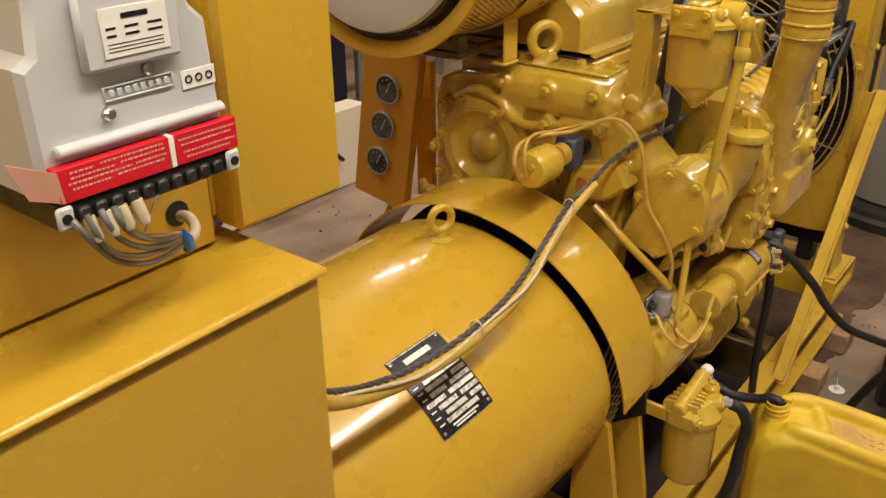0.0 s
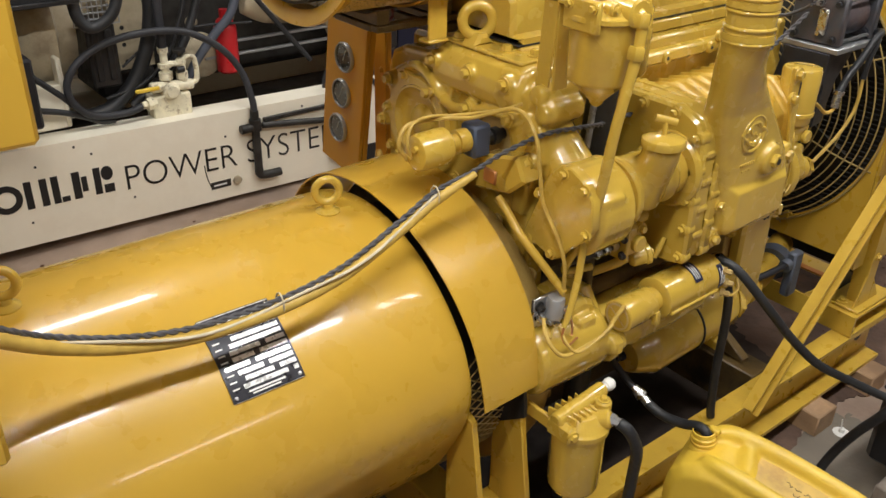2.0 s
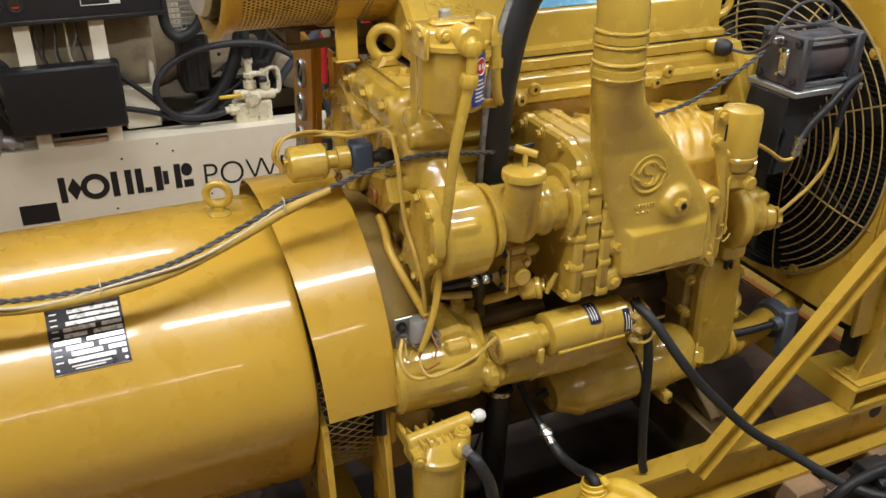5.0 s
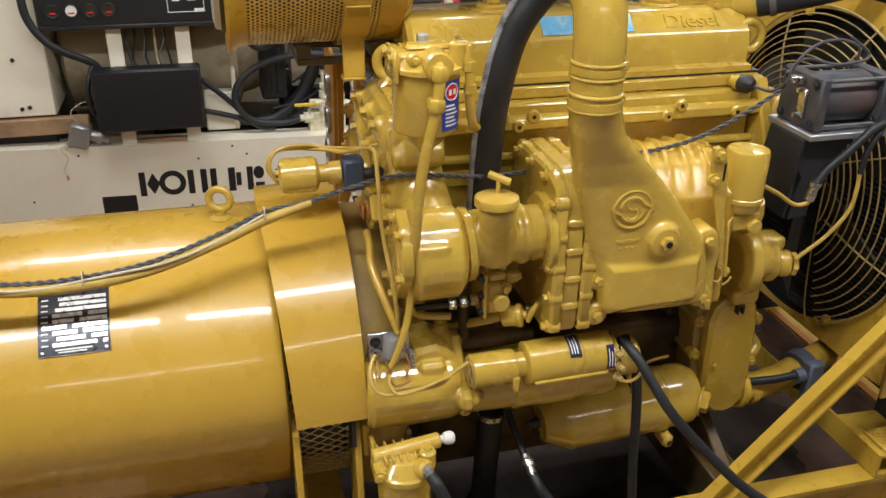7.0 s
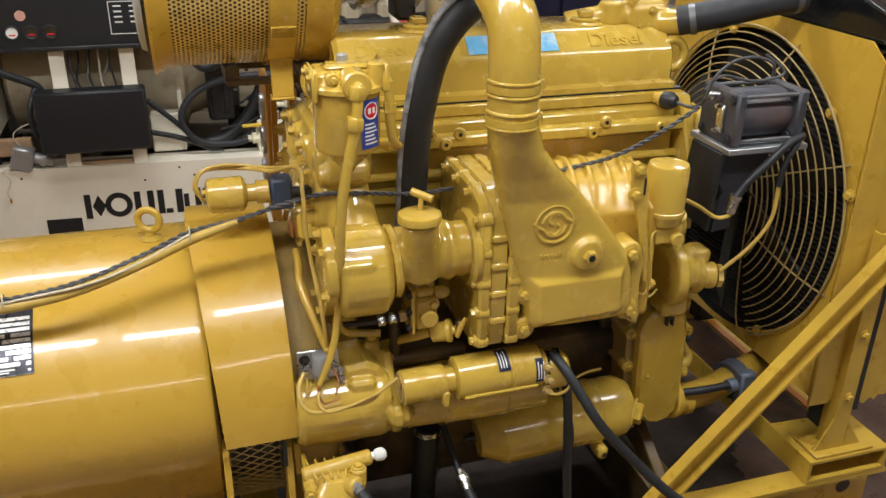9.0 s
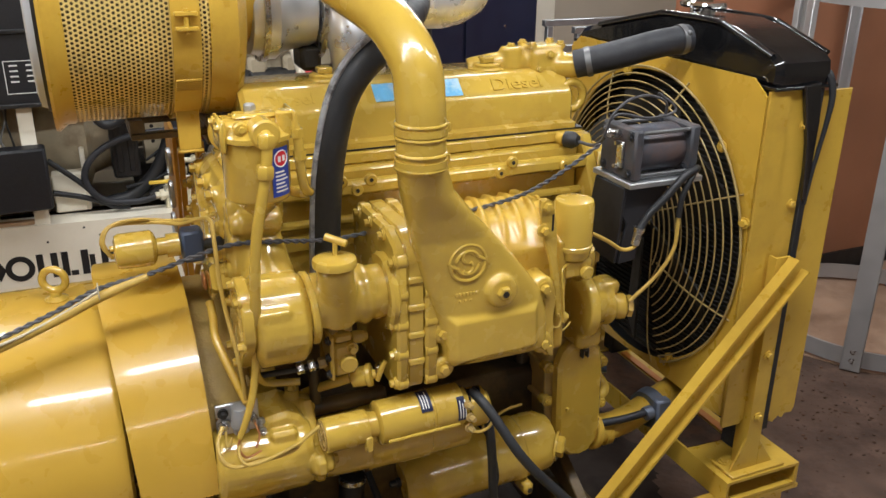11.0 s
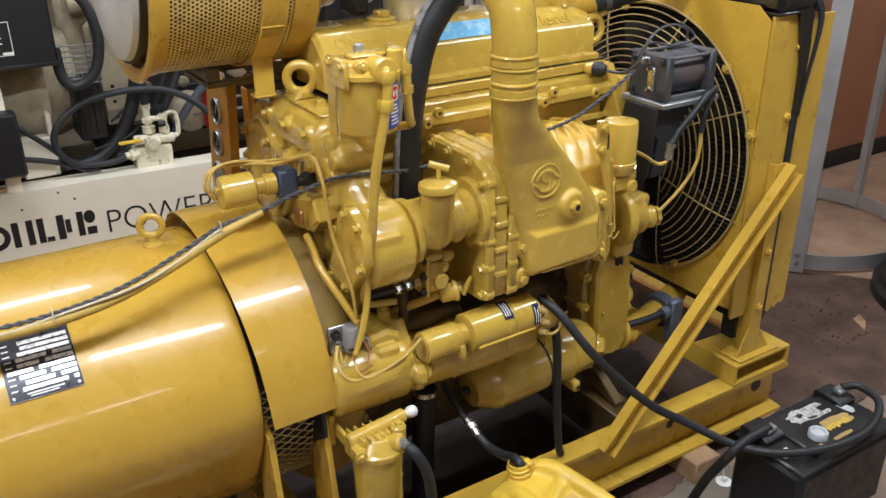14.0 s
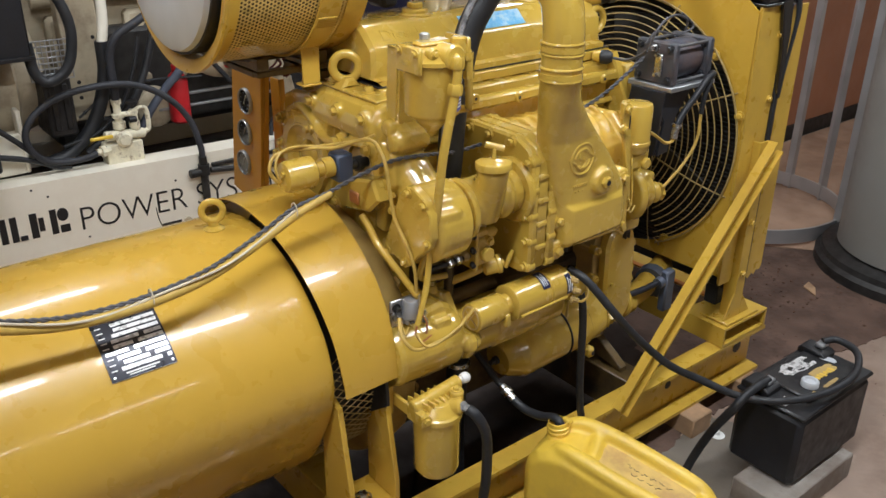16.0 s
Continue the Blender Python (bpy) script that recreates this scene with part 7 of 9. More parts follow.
# ---- cable harness over the generator ----
har = thing("cable_harness", (1.0, -0.25, 0.9), "yellow conduit with twisted slate and white wires tied along it", "cable")
s = Shape()
LINE = [(0.575, -0.352, 1.100), (0.66, -0.30, 1.02), (0.76, -0.275, 0.965), (0.87, -0.27, 0.938), (0.997, -0.272, 0.938), (1.12, -0.265, 0.953), (1.24, -0.245, 0.985), (1.33, -0.235, 1.018), (1.42, -0.235, 1.045)]
tube(s, LINE, [0.0100] * 9 + [0.0065], 14)
part("conduit", s, WIREYELLOW, har)
UP = [(x, y + 0.004, z + 0.0145) for x, y, z in LINE[:-1]] + [(1.42, -0.225, 1.045), (1.50, -0.225, 1.066), (1.578, -0.246, 1.090), (1.66, -0.255, 1.088), (1.73, -0.238, 1.073), (1.793, -0.222, 1.063), (1.88, -0.222, 1.068), (1.98, -0.235, 1.080), (2.085, -0.25, 1.096), (2.19, -0.255, 1.114), (2.26, -0.258, 1.140), (2.323, -0.262, 1.174), (2.385, -0.272, 1.218)]
for k in range(2):
    s = Shape()
    tube(s, UP, 0.0029, 8, 14, (0.0026, 26.0, math.pi * k))
    part("slate_wire", s, WIREDARK, har)
s = Shape()
tube(s, [(x, y - 0.007, z + 0.010) for x, y, z in LINE][:-1], 0.0026, 8, 12, (0.004, 3.1, 0.5))
part("white_wire", s, WIREWHITE, har)
for x, y, z in ((0.997, -0.270, 0.946), (1.33, -0.233, 1.026)):
    s = Shape()
    tube(s, [(x, y + 0.0125 * math.cos(a), z + 0.0185 * math.sin(a)) for a in [2 * math.pi * k / 16 for k in range(17)]], 0.0014, 6, 1)
    part("cable_tie", s, WIREWHITE, har)

# ---- the cream generator set behind ----
def sl(x):
    return -0.022 * (x - 1.2)


def slope(s):
    s.v = [(x, y, z + sl(x)) for x, y, z in s.v]
    return s


wset = thing("cream_generator_set", (1.6, 2.3, 0.0), "cream painted generator set frame with black lettering", "generator set")
RY = 1.97
s = Shape()
prism(s, [(RY, 0.045), (RY + 0.12, 0.045), (RY + 0.12, 0.057), (RY + 0.012, 0.057), (RY + 0.012, 0.425), (RY + 0.13, 0.425), (RY + 0.13, 0.437), (RY, 0.437)], 0, -0.4, 3.15, 0.003)
slope(s)
wrail = part("side_rail", s, CREAM, wset)
s = Shape()
prism(s, [(2.75, 0.045), (2.762, 0.045), (2.762, 0.437), (2.55, 0.437), (2.55, 0.425), (2.75, 0.425)], 0, -0.4, 3.15, 0.003)
slope(s)
part("side_rail", s, CREAM, wset)
# dark sheet added over the lit floor to paint the shade between rails
s = Shape()
box(s, 0.92, 3.12, RY + 0.014, 2.748, 0.238, 0.250, 0.002)
part("deck", s, SHADEDECK, wset, "dark sheet deck added as shade between the rails")
for bx in (0.0, 1.4, 2.9):
    s = Shape()
    box(s, bx - 0.08, bx + 0.08, RY + 0.13, 2.74, 0.0, 0.045 + sl(bx), 0.004)
    part("skid_block", s, INK, wset)
s = Shape()
box(s, 0.725, 0.868, RY - 0.0015, RY + 0.002, 0.12, 0.205, 0.0005)
slope(s)
part("fork_pocket", s, INK, wrail, "black forklift pocket opening")
def rail_mark(*polys):
    s = Shape()
    for poly in polys:
        prism(s, poly, 1, RY - 0.0015, RY - 0.0002, 0)
    part("maker_shape", slope(s), INK, wrail, "bold black plain shape")


def upright_bar(x, w, z0=0.197, z1=0.309):
    return [(x, z0), (x + w, z0), (x + w, z1), (x, z1)]


rail_mark(upright_bar(0.888, 0.027))
rail_mark([(0.919, 0.253), (0.947, 0.303), (0.975, 0.253), (0.947, 0.203)])
s = Shape()
lathe(s, (1.028, RY - 0.0002, 0.253), (0, -1, 0), [(0, 0.033), (0, 0.057), (0.0013, 0.057), (0.0013, 0.033), (0, 0.033)], 40)
part("maker_shape", slope(s), INK, wrail, "bold black ring")
rail_mark(upright_bar(1.094, 0.027))
rail_mark(upright_bar(1.150, 0.027))
rail_mark(upright_bar(1.192, 0.027))
rail_mark(upright_bar(1.223, 0.030, 0.197, 0.219))
rail_mark(upright_bar(1.270, 0.030))
rail_mark(upright_bar(1.304, 0.022, 0.222, 0.284))
rail_mark(upright_bar(1.352, 0.027))
rail_mark([(1.405 + 0.024 * math.cos(a), 0.279 + 0.030 * math.sin(a)) for a in [2 * math.pi * k / 16 for k in range(16)]])
rail_mark(upright_bar(1.388, 0.040, 0.197, 0.232))
s = Shape()
text_shape(s, "POWER SYSTEMS", 1.08, 0.105, lambda a, u, o: (1.478 + a, RY - 0.0002 - o, 0.187 + u), 0.0012, -0.012)
slope(s)
part("lettering", s, INK, wrail, "thin black lettering")
for x, z in ((0.66, 0.40), (1.15, 0.36), (1.36, 0.37), (1.92, 0.33), (2.6, 0.14), (1.1, 0.14), (1.5, 0.15), (1.3, 0.41), (2.3, 0.40), (0.45, 0.2)):
    s = Shape()
    lathe(s, (x, RY - 0.0012, z + sl(x)), (0, 1, 0), [(0, 0.005), (0.001, 0.005)], 10)
    part("hole", s, INK, wrail)
s = Shape()
box(s, 1.832, 1.925, RY - 0.002, RY - 0.0002, 0.085, 0.118, 0.0004)
part("tag", s, DARKSTEEL, wrail, "small black tag")
s = Shape()
box(s, 1.845, 1.905, RY - 0.0026, RY - 0.0021, 0.098, 0.105, 0.0002)
part("tag_print", s, WHITE, wrail)
s = Shape()
cyl(s, (1.955, RY - 0.012, 0.105), (1.955, RY, 0.105), 0.020, 20, 0.003)
part("rail_plug", s, CREAMDIRTY, wrail)
s = Shape()
tube(s, [(1.812, RY - 0.0012, 0.205), (1.818, RY - 0.0012, 0.15), (1.832, RY - 0.0012, 0.10)], 0.0022, 6)
part("scratch", s, DARKSTEEL, wrail)

# control panel on legs
panel = thing("control_panel", (0.9, 2.05, 0.43), "black generator control panel with small round gauges", "control panel")
for lx in (0.845, 1.115):
    s = Shape()
    prism(s, [(lx, 1.985), (lx + 0.058, 1.985), (lx + 0.058, 1.995), (lx + 0.008, 1.995), (lx + 0.008, 2.03), (lx, 2.03)], 2, 0.436, 0.955, 0.002)
    part("leg", s, CREAM, panel)
s = Shape()
box(s, 0.60, 1.40, 1.95, 2.2, 0.955, 1.45, 0.008)
body = part("body", s, BOXBLACK, panel)
s = Shape()
box(s, 0.59, 1.41, 1.935, 1.9495, 0.945, 0.962, 0.003)
box(s, 0.59, 1.41, 1.935, 1.9495, 1.235, 1.25, 0.003)
part("edge_trim", s, PLASTIC, body)
for gx in (0.665, 0.735, 0.805, 0.875):
    s = Shape()
    torus(s, (gx, 1.947, 1.02), (0, 1, 0), 0.025, 0.0035, 24, 8)
    gauge = part("gauge", s, PLASTIC, body)
    s = Shape()
    lathe(s, (gx, 1.949, 1.02), (0, -1, 0), [(0, 0.024), (0.001, 0.024)], 24)
    part("dial", s, WHITE if gx == 0.735 else GLASS, gauge)
    s = Shape()
    box(s, gx - 0.012, gx + 0.012, 1.9465, 1.9475, 1.008, 1.014, 0.0003)
    part("needle", s, REDLABEL, gauge)
s = Shape()
lathe(s, (0.775, 1.9495, 1.085), (0, -1, 0), [(0, 0.02), (0.002, 0.02)], 24)
part("seal", s, PINK, body)
s = Shape()
for x0, x1, z0, z1 in ((1.10, 1.245, 1.0, 1.003), (1.10, 1.245, 1.127, 1.13), (1.10, 1.103, 1.0, 1.13), (1.242, 1.245, 1.0, 1.13)):
    box(s, x0, x1, 1.9475, 1.9492, z0, z1, 0.0003)
for i in range(4):
    for k in range(2):
        box(s, 1.12 + k * 0.06, 1.15 + k * 0.06, 1.9475, 1.9492, 1.045 + i * 0.021, 1.051 + i * 0.021, 0.0003)
box(s, 1.205, 1.242, 1.947, 1.9491, 1.004, 1.014, 0.0003)
part("legend_bars", s, WHITE, body)

jbox = thing("junction_box", (0.98, 1.95, 0.44), "black steel junction box on cream straps", "junction box")
s = Shape()
box(s, 0.768, 1.20, 1.90, 1.984, 0.525, 0.785, 0.008)
jb = part("body", s, BOXBLACK, jbox)
s = Shape()
box(s, 0.775, 1.193, 1.8945, 1.8995, 0.532, 0.778, 0.004)
part("lid", s, BOXBLACK, jb)

# cream enclosure at the end
enc = thing("cream_enclosure", (0.2, 2.3, 0.0), "cream sheet-steel alternator enclosure, slightly stained", "enclosure")
s = Shape()
box(s, -0.5, 0.60, 2.02, 2.7, 0.58, 1.75, 0.006)
part("casing", s, CREAM, enc)
s = Shape()
box(s, -0.45, 0.58, 2.06, 2.66, 0.0, 0.579, 0.006)
part("plinth", s, INK, enc)
bolts(enc, DARKSTEEL, [((x, 2.018, z), (0, -1, 0)) for x, z in ((0.5, 0.62), (0.47, 0.615), (0.2, 0.61), (0.47, 0.82))], 0.006, 0.005, name="screw")

cond = thing("conduit_box", (0.68, 2.0, 0.436), "grey cast conduit box with loose wire ends", "conduit box")
s = Shape()
box(s, 0.635, 0.72, 1.955, 2.03, 0.446, 0.545, 0.008, Matrix.Rotation(radians(18), 3, "Y"))
lathe(s, (0.70, 1.99, 0.50), (1, 0, -0.3), [(0, 0.024), (0.05, 0.024), (0.05, 0.03), (0.07, 0.03), (0.07, 0.022), (0.10, 0.022)], 18)
part("body", s, GALV, cond)
s = Shape()
tube(s, [(0.65, 1.965, 0.47), (0.60, 1.95, 0.455), (0.62, 1.955, 0.41), (0.60, 1.955, 0.36), (0.605, 1.956, 0.33)], 0.0022, 6)
tube(s, [(0.65, 1.965, 0.48), (0.59, 1.955, 0.475), (0.55, 1.96, 0.47)], 0.0022, 6)
tube(s, [(0.68, 1.99, 0.54), (0.66, 1.98, 0.60), (0.70, 2.0, 0.63), (0.745, 2.0, 0.64)], 0.0022, 6)
part("wire", s, WIREWHITE, cond)
s = Shape()
lathe(s, (0.605, 1.956, 0.332), (0.1, 0, -1), [(0, 0.004), (0.012, 0.005), (0.022, 0.002)], 10)
part("wire_nut", s, ORANGE, cond)

# cabling and timber round the control panel
s = Shape()
tube(s, [(0.56, 1.95, 1.30), (0.564, 1.93, 1.132), (0.568, 1.93, 1.016), (0.604, 1.93, 0.934), (0.665, 1.94, 0.871), (0.774, 1.99, 0.801), (0.80, 2.03, 0.74)], 0.016, 14)
solo("panel_cable", s, RUBBER, "thick black cable sagging from the control panel", "cable")
s = Shape()
tube(s, [(0.775, 1.99, 0.79), (0.752, 1.95, 0.73), (0.744, 1.945, 0.67), (0.752, 1.95, 0.61), (0.775, 1.96, 0.575)], 0.011, 12)
solo("panel_cable", s, RUBBER, "black cable bent round the junction box", "cable")
for k in range(7):
    s = Shape()
    x = 0.925 + 0.026 * k
    tube(s, [(x, 2.05, 0.955), (x + 0.012 * (k % 3 - 1), 2.04, 0.88), (x - 0.016 * (k % 2), 2.03, 0.80), (x + 0.01, 2.02, 0.74)], 0.0045, 8)
    part("panel_wire", s, (WIREDARK, RUBBER, GREYWIRE, RUBBER, WIREWHITE, GREYWIRE, RUBBER)[k], panel)
s = Shape()
box(s, -0.40, 0.72, 2.005, 2.045, 0.500, 0.572, 0.004)
solo("timber_rail", s, WOOD, "orange-brown timber strip under the cream enclosure", "timber")
s = Shape()
box(s, 0.878, 1.112, 1.990, 2.02, 0.4395, 0.458, 0.003)
solo("timber_rail", s, WOOD, "thin timber packing under the junction box", "timber")

# ---- machinery of the cream set, seen past the yellow one ----
alt = thing("cream_alternator", (1.35, 2.45, 0.44), "dirty cream round alternator casing on the frame", "alternator")
s = Shape()
lathe(s, (0.62, 2.45, 0.78), (1, 0, 0), [(0, 0.24), (0.02, 0.28), (0.62, 0.28), (0.66, 0.31), (0.74, 0.31), (0.76, 0.26), (0.88, 0.22)], 48)
part("casing", s, CREAMDIRTY, alt)
s = Shape()
box(s, 0.75, 1.30, 2.22, 2.66, 0.437, 0.56, 0.01)
part("feet", s, CREAMDIRTY, alt)
s = Shape()
box(s, 1.20, 1.33, 2.09, 2.16, 0.445, 0.62, 0.006)
box(s, 1.325, 1.345, 2.09, 2.16, 0.445, 0.72, 0.006)
part("bracket", s, CREAM, alt)

ceng = thing("cream_diesel_engine", (2.1, 2.45, 0.44), "dark and cream diesel engine of the set behind", "engine")
s = Shape()
box(s, 1.80, 2.75, 2.42, 2.72, 0.44, 0.95, 0.03)
box(s, 1.55, 1.80, 2.36, 2.68, 0.44, 0.56, 0.02)
part("block", s, DARKSTEEL, ceng)
s = Shape()
box(s, 1.50, 2.60, 2.50, 2.72, 0.60, 1.30, 0.03)
for x in (1.60, 1.78, 1.96, 2.14, 2.32):
    box(s, x, x + 0.10, 2.44, 2.52, 0.78, 1.02, 0.02)
    cyl(s, (x + 0.05, 2.45, 0.70), (x + 0.05, 2.40, 0.70), 0.028, 16, 0.006)
tube(s, [(1.55, 2.46, 1.10), (1.90, 2.43, 1.12), (2.50, 2.45, 1.10)], 0.045, 16)
part("rocker_cover", s, CREAMDIRTY, ceng)
s = Shape()
box(s, 1.602, 1.765, 2.250, 2.264, 0.585, 1.20, 0.004)
box(s, 1.602, 1.614, 2.264, 2.33, 0.60, 1.20, 0.003)
perf = part("engine_bracket", s, CREAMDIRTY, ceng, "soiled cream plate with bolt holes")
for x, z in ((1.645, 0.76), (1.645, 0.69), (1.648, 0.62), (1.732, 0.625), (1.732, 0.70), (1.735, 0.95)):
    s = Shape()
    lathe(s, (x, 2.2492, z), (0, -1, 0), [(0, 0.009), (0.0008, 0.009)], 12)
    part("hole", s, INK, perf)
s = Shape()
lathe(s, (1.995, 2.34, 0.575), (0, -1, 0), [(0, 0.10), (0.03, 0.10), (0.05, 0.092), (0.06, 0.070), (0.064, 0.0)], 36)
part("side_cover", s, CREAMDIRTY, ceng, "round soiled cream cover")
s = Shape()
tube(s, [(1.88, 2.20, 0.52), (1.93, 2.19, 0.60), (2.01, 2.17, 0.70), (2.08, 2.15, 0.78), (2.13, 2.15, 0.90)], 0.019, 14)
part("blue_hose", s, HOSEBLUE, ceng, "blue-grey rubber hose")
s = Shape()
tube(s, [(1.50, 2.12, 0.52), (1.66, 2.12, 0.56), (1.78, 2.13, 0.66), (1.86, 2.14, 0.82), (1.90, 2.15, 0.95)], 0.009, 10)
tube(s, [(1.60, 2.18, 0.62), (1.76, 2.18, 0.72), (1.95, 2.2, 0.735), (2.2, 2.2, 0.72)], 0.006, 8)
part("cable_run", s, RUBBER, ceng)
s = Shape()
tube(s, [(2.20, 2.28, 0.79), (2.30, 2.26, 0.765), (2.42, 2.25, 0.76), (2.50, 2.26, 0.78), (2.58, 2.28, 0.82)], [0.05, 0.075, 0.08, 0.07, 0.05], 18)
tube(s, [(2.58, 2.28, 0.82), (2.62, 2.28, 0.74), (2.68, 2.29, 0.62), (2.735, 2.30, 0.50), (2.745, 2.30, 0.43)], [0.05, 0.052, 0.048, 0.042, 0.046], 18)
part("manifold", s, CREAMDIRTY, ceng, cast=0.008)
s = Shape()
box(s, 1.455, 1.57, 2.10, 2.30, 0.57, 0.83, 0.01)
box(s, 1.475, 1.50, 2.092, 2.10, 0.60, 0.80, 0.003)
box(s, 1.525, 1.55, 2.092, 2.10, 0.60, 0.80, 0.003)
part("gearbox", s, PLASTIC, ceng)
s = Shape()
for z in (0.838, 0.998):
    box(s, 1.396, 1.568, 2.017, 2.0255, z, z + 0.005, 0.001)
for x in (1.396, 1.564):
    box(s, x, x + 0.004, 2.017, 2.0255, 0.843, 0.998, 0.001)
belt_guard = part("belt_guard", s, GALV, ceng, "grey wire belt guard")
for i in range(6):
    s = Shape()
    box(s, 1.40, 1.564, 2.02, 2.024, 0.860 + i * 0.023, 0.866 + i * 0.023, 0.0005)
    part("cross_wire", s, GALV, belt_guard)
for i in range(8):
    s = Shape()
    box(s, 1.417 + i * 0.018, 1.420 + i * 0.018, 2.018, 2.0195, 0.843, 0.998, 0.0005)
    part("upright_wire", s, GALV, belt_guard)
s = Shape()
box(s, 2.76, 3.10, 2.46, 2.49, 0.2505, 0.86, 0.006)
part("end_panel", s, SLATEPANEL, ceng, "dull slate sheet panel")
s = Shape()
tube(s, [(1.40, 2.0, 1.25), (1.52, 1.99, 1.20), (1.57, 1.98, 1.05), (1.54, 1.98, 0.90), (1.46, 1.99, 0.84), (1.41, 2.0, 0.88), (1.40, 2.01, 1.0)], 0.022, 12)
part("loom", s, RUBBER, ceng)
s = Shape()
tube(s, [(1.76, 2.14, 1.25), (1.755, 2.14, 1.05), (1.735, 2.14, 0.93)], 0.022, 14)
part("white_pipe", s, CREAM, ceng)
s = Shape()
tube(s, [(2.30, 2.16, 1.1), (2.35, 2.15, 0.9), (2.36, 2.15, 0.86)], 0.02, 12)
part("white_pipe", s, CREAM, ceng)
s = Shape()
tube(s, [(1.735, 2.14, 0.95), (1.73, 2.14, 0.82), (1.69, 2.14, 0.68), (1.62, 2.14, 0.56), (1.52, 2.13, 0.48), (1.42, 2.12, 0.46)], 0.030, 14)
tube(s, [(1.98, 2.18, 1.05), (1.96, 2.16, 0.92), (1.86, 2.14, 0.70), (1.74, 2.14, 0.56), (1.60, 2.13, 0.47)], 0.018, 12)
tube(s, [(1.20, 2.02, 0.70), (1.30, 2.04, 0.60), (1.42, 2.05, 0.47), (1.50, 2.06, 0.45)], 0.012, 10)
tube(s, [(1.20, 2.02, 0.56), (1.32, 2.04, 0.52), (1.44, 2.06, 0.46)], 0.012, 10)
tube(s, [(2.10, 2.2, 0.98), (2.2, 2.18, 0.85), (2.38, 2.16, 0.62), (2.46, 2.15, 0.52)], 0.012, 10)
part("black_hose", s, RUBBER, ceng)
s = Shape()
box(s, 2.72, 3.05, 2.26, 2.78, 0.45, 1.5, 0.02)
part("radiator_body", s, PLASTIC, ceng)
s = Shape()
for y, z in ((2.27, 0.56), (2.27, 0.62)):
    box(s, 2.0, 2.75, y, y + 0.02, z, z + 0.012, 0.002)
part("guard_strip", s, GALV, ceng)

loop = thing("coolant_hose", (1.6, 2.05, 0.45), "black rubber hose looping to the valve block", "hose")
s = Shape()
tube(s, [(1.66, 2.05, 0.50), (1.55, 2.045, 0.475), (1.42, 2.04, 0.49), (1.35, 2.03, 0.55), (1.335, 2.03, 0.63), (1.39, 2.03, 0.71), (1.50, 2.03, 0.765), (1.66, 2.03, 0.785), (1.82, 2.03, 0.765), (1.95, 2.01, 0.69), (2.03, 1.99, 0.58), (2.055, 1.96, 0.46), (2.055, 1.95, 0.40)], 0.0145, 14)
part("hose", s, HOSE, loop)
s = Shape()
lathe(s, (2.055, 1.95, 0.41), (0, 0, -1), [(0, 0.018), (0.04, 0.018), (0.04, 0.026), (0.09, 0.026), (0.09, 0.018), (0.28, 0.018)], 16)
tube(s, [(2.055, 1.95, 0.14), (2.06, 1.95, 0.112), (2.09, 1.95, 0.103), (2.16, 1.95, 0.101)], 0.019, 14)
cyl(s, (1.985, 1.95, 0.335), (2.055, 1.95, 0.335), 0.02, 16, 0.003)
part("elbow", s, DARKSTEEL, loop, "dark iron pipe elbow")

drain = thing("iron_drain_pipe", (2.47, 1.95, 0.1), "dark iron drain pipework fixed to the cream frame", "pipe")
s = Shape()
lathe(s, (2.475, 1.95, 0.55), (-0.08, 0, -1), [(0, 0.014), (0.12, 0.014), (0.12, 0.024), (0.20, 0.024), (0.20, 0.018), (0.40, 0.018)], 16)
tube(s, [(2.443, 1.95, 0.15), (2.445, 1.95, 0.115), (2.48, 1.95, 0.098), (2.55, 1.95, 0.092)], 0.019, 14)
part("elbow", s, DARKSTEEL, drain)
s = Shape()
cyl(s, (2.09, 1.952, 0.335), (2.56, 1.952, 0.275), 0.014, 14)
box(s, 2.10, 2.58, 1.955, 1.9685, 0.345, 0.365, 0.003)
part("cross_bar", s, DARKSTEEL, drain)
s = Shape()
box(s, 2.585, 2.745, 1.962, 1.9685, 0.035, 0.115, 0.001)
part("rail_slot", s, INK, drain)

s = Shape()
tube(s, [(2.475, 2.06, 0.38), (2.47, 2.04, 0.47), (2.51, 2.01, 0.54), (2.595, 2.0, 0.535), (2.662, 1.98, 0.46), (2.72, 1.952, 0.375), (2.79, 1.943, 0.30), (2.85, 1.943, 0.235), (2.93, 1.945, 0.16)], 0.011, 12)
solo("small_hose", s, HOSE, "thin dark hose looping over the cream frame", "hose")

valve = thing("valve_block", (1.74, 2.06, 0.425), "cream valve block with a yellow lever", "valve")
s = Shape()
box(s, 1.655, 1.82, 2.04, 2.12, 0.414, 0.515, 0.005)
part("block", s, VALVECREAM, valve)
s = Shape()
lathe(s, (1.735, 2.07, 0.515), (0, 0, 1), [(0, 0.032), (0.02, 0.032), (0.02, 0.02), (0.06, 0.02), (0.06, 0.028), (0.09, 0.028), (0.09, 0.017), (0.17, 0.016), (0.17, 0.022), (0.19, 0.022)], 18)
cyl(s, (1.66, 2.06, 0.552), (1.84, 2.06, 0.54), 0.022, 16, 0.004)
cyl(s, (1.805, 2.06, 0.53), (1.80, 2.06, 0.655), 0.017, 14)
tube(s, [(1.80, 2.06, 0.645), (1.835, 2.06, 0.655), (1.86, 2.06, 0.64), (1.862, 2.06, 0.56), (1.84, 2.06, 0.545)], 0.011, 12)
cyl(s, (1.735, 2.06, 0.64), (1.81, 2.06, 0.632), 0.012, 12)
part("fitting", s, VALVECREAM, valve)
s = Shape()
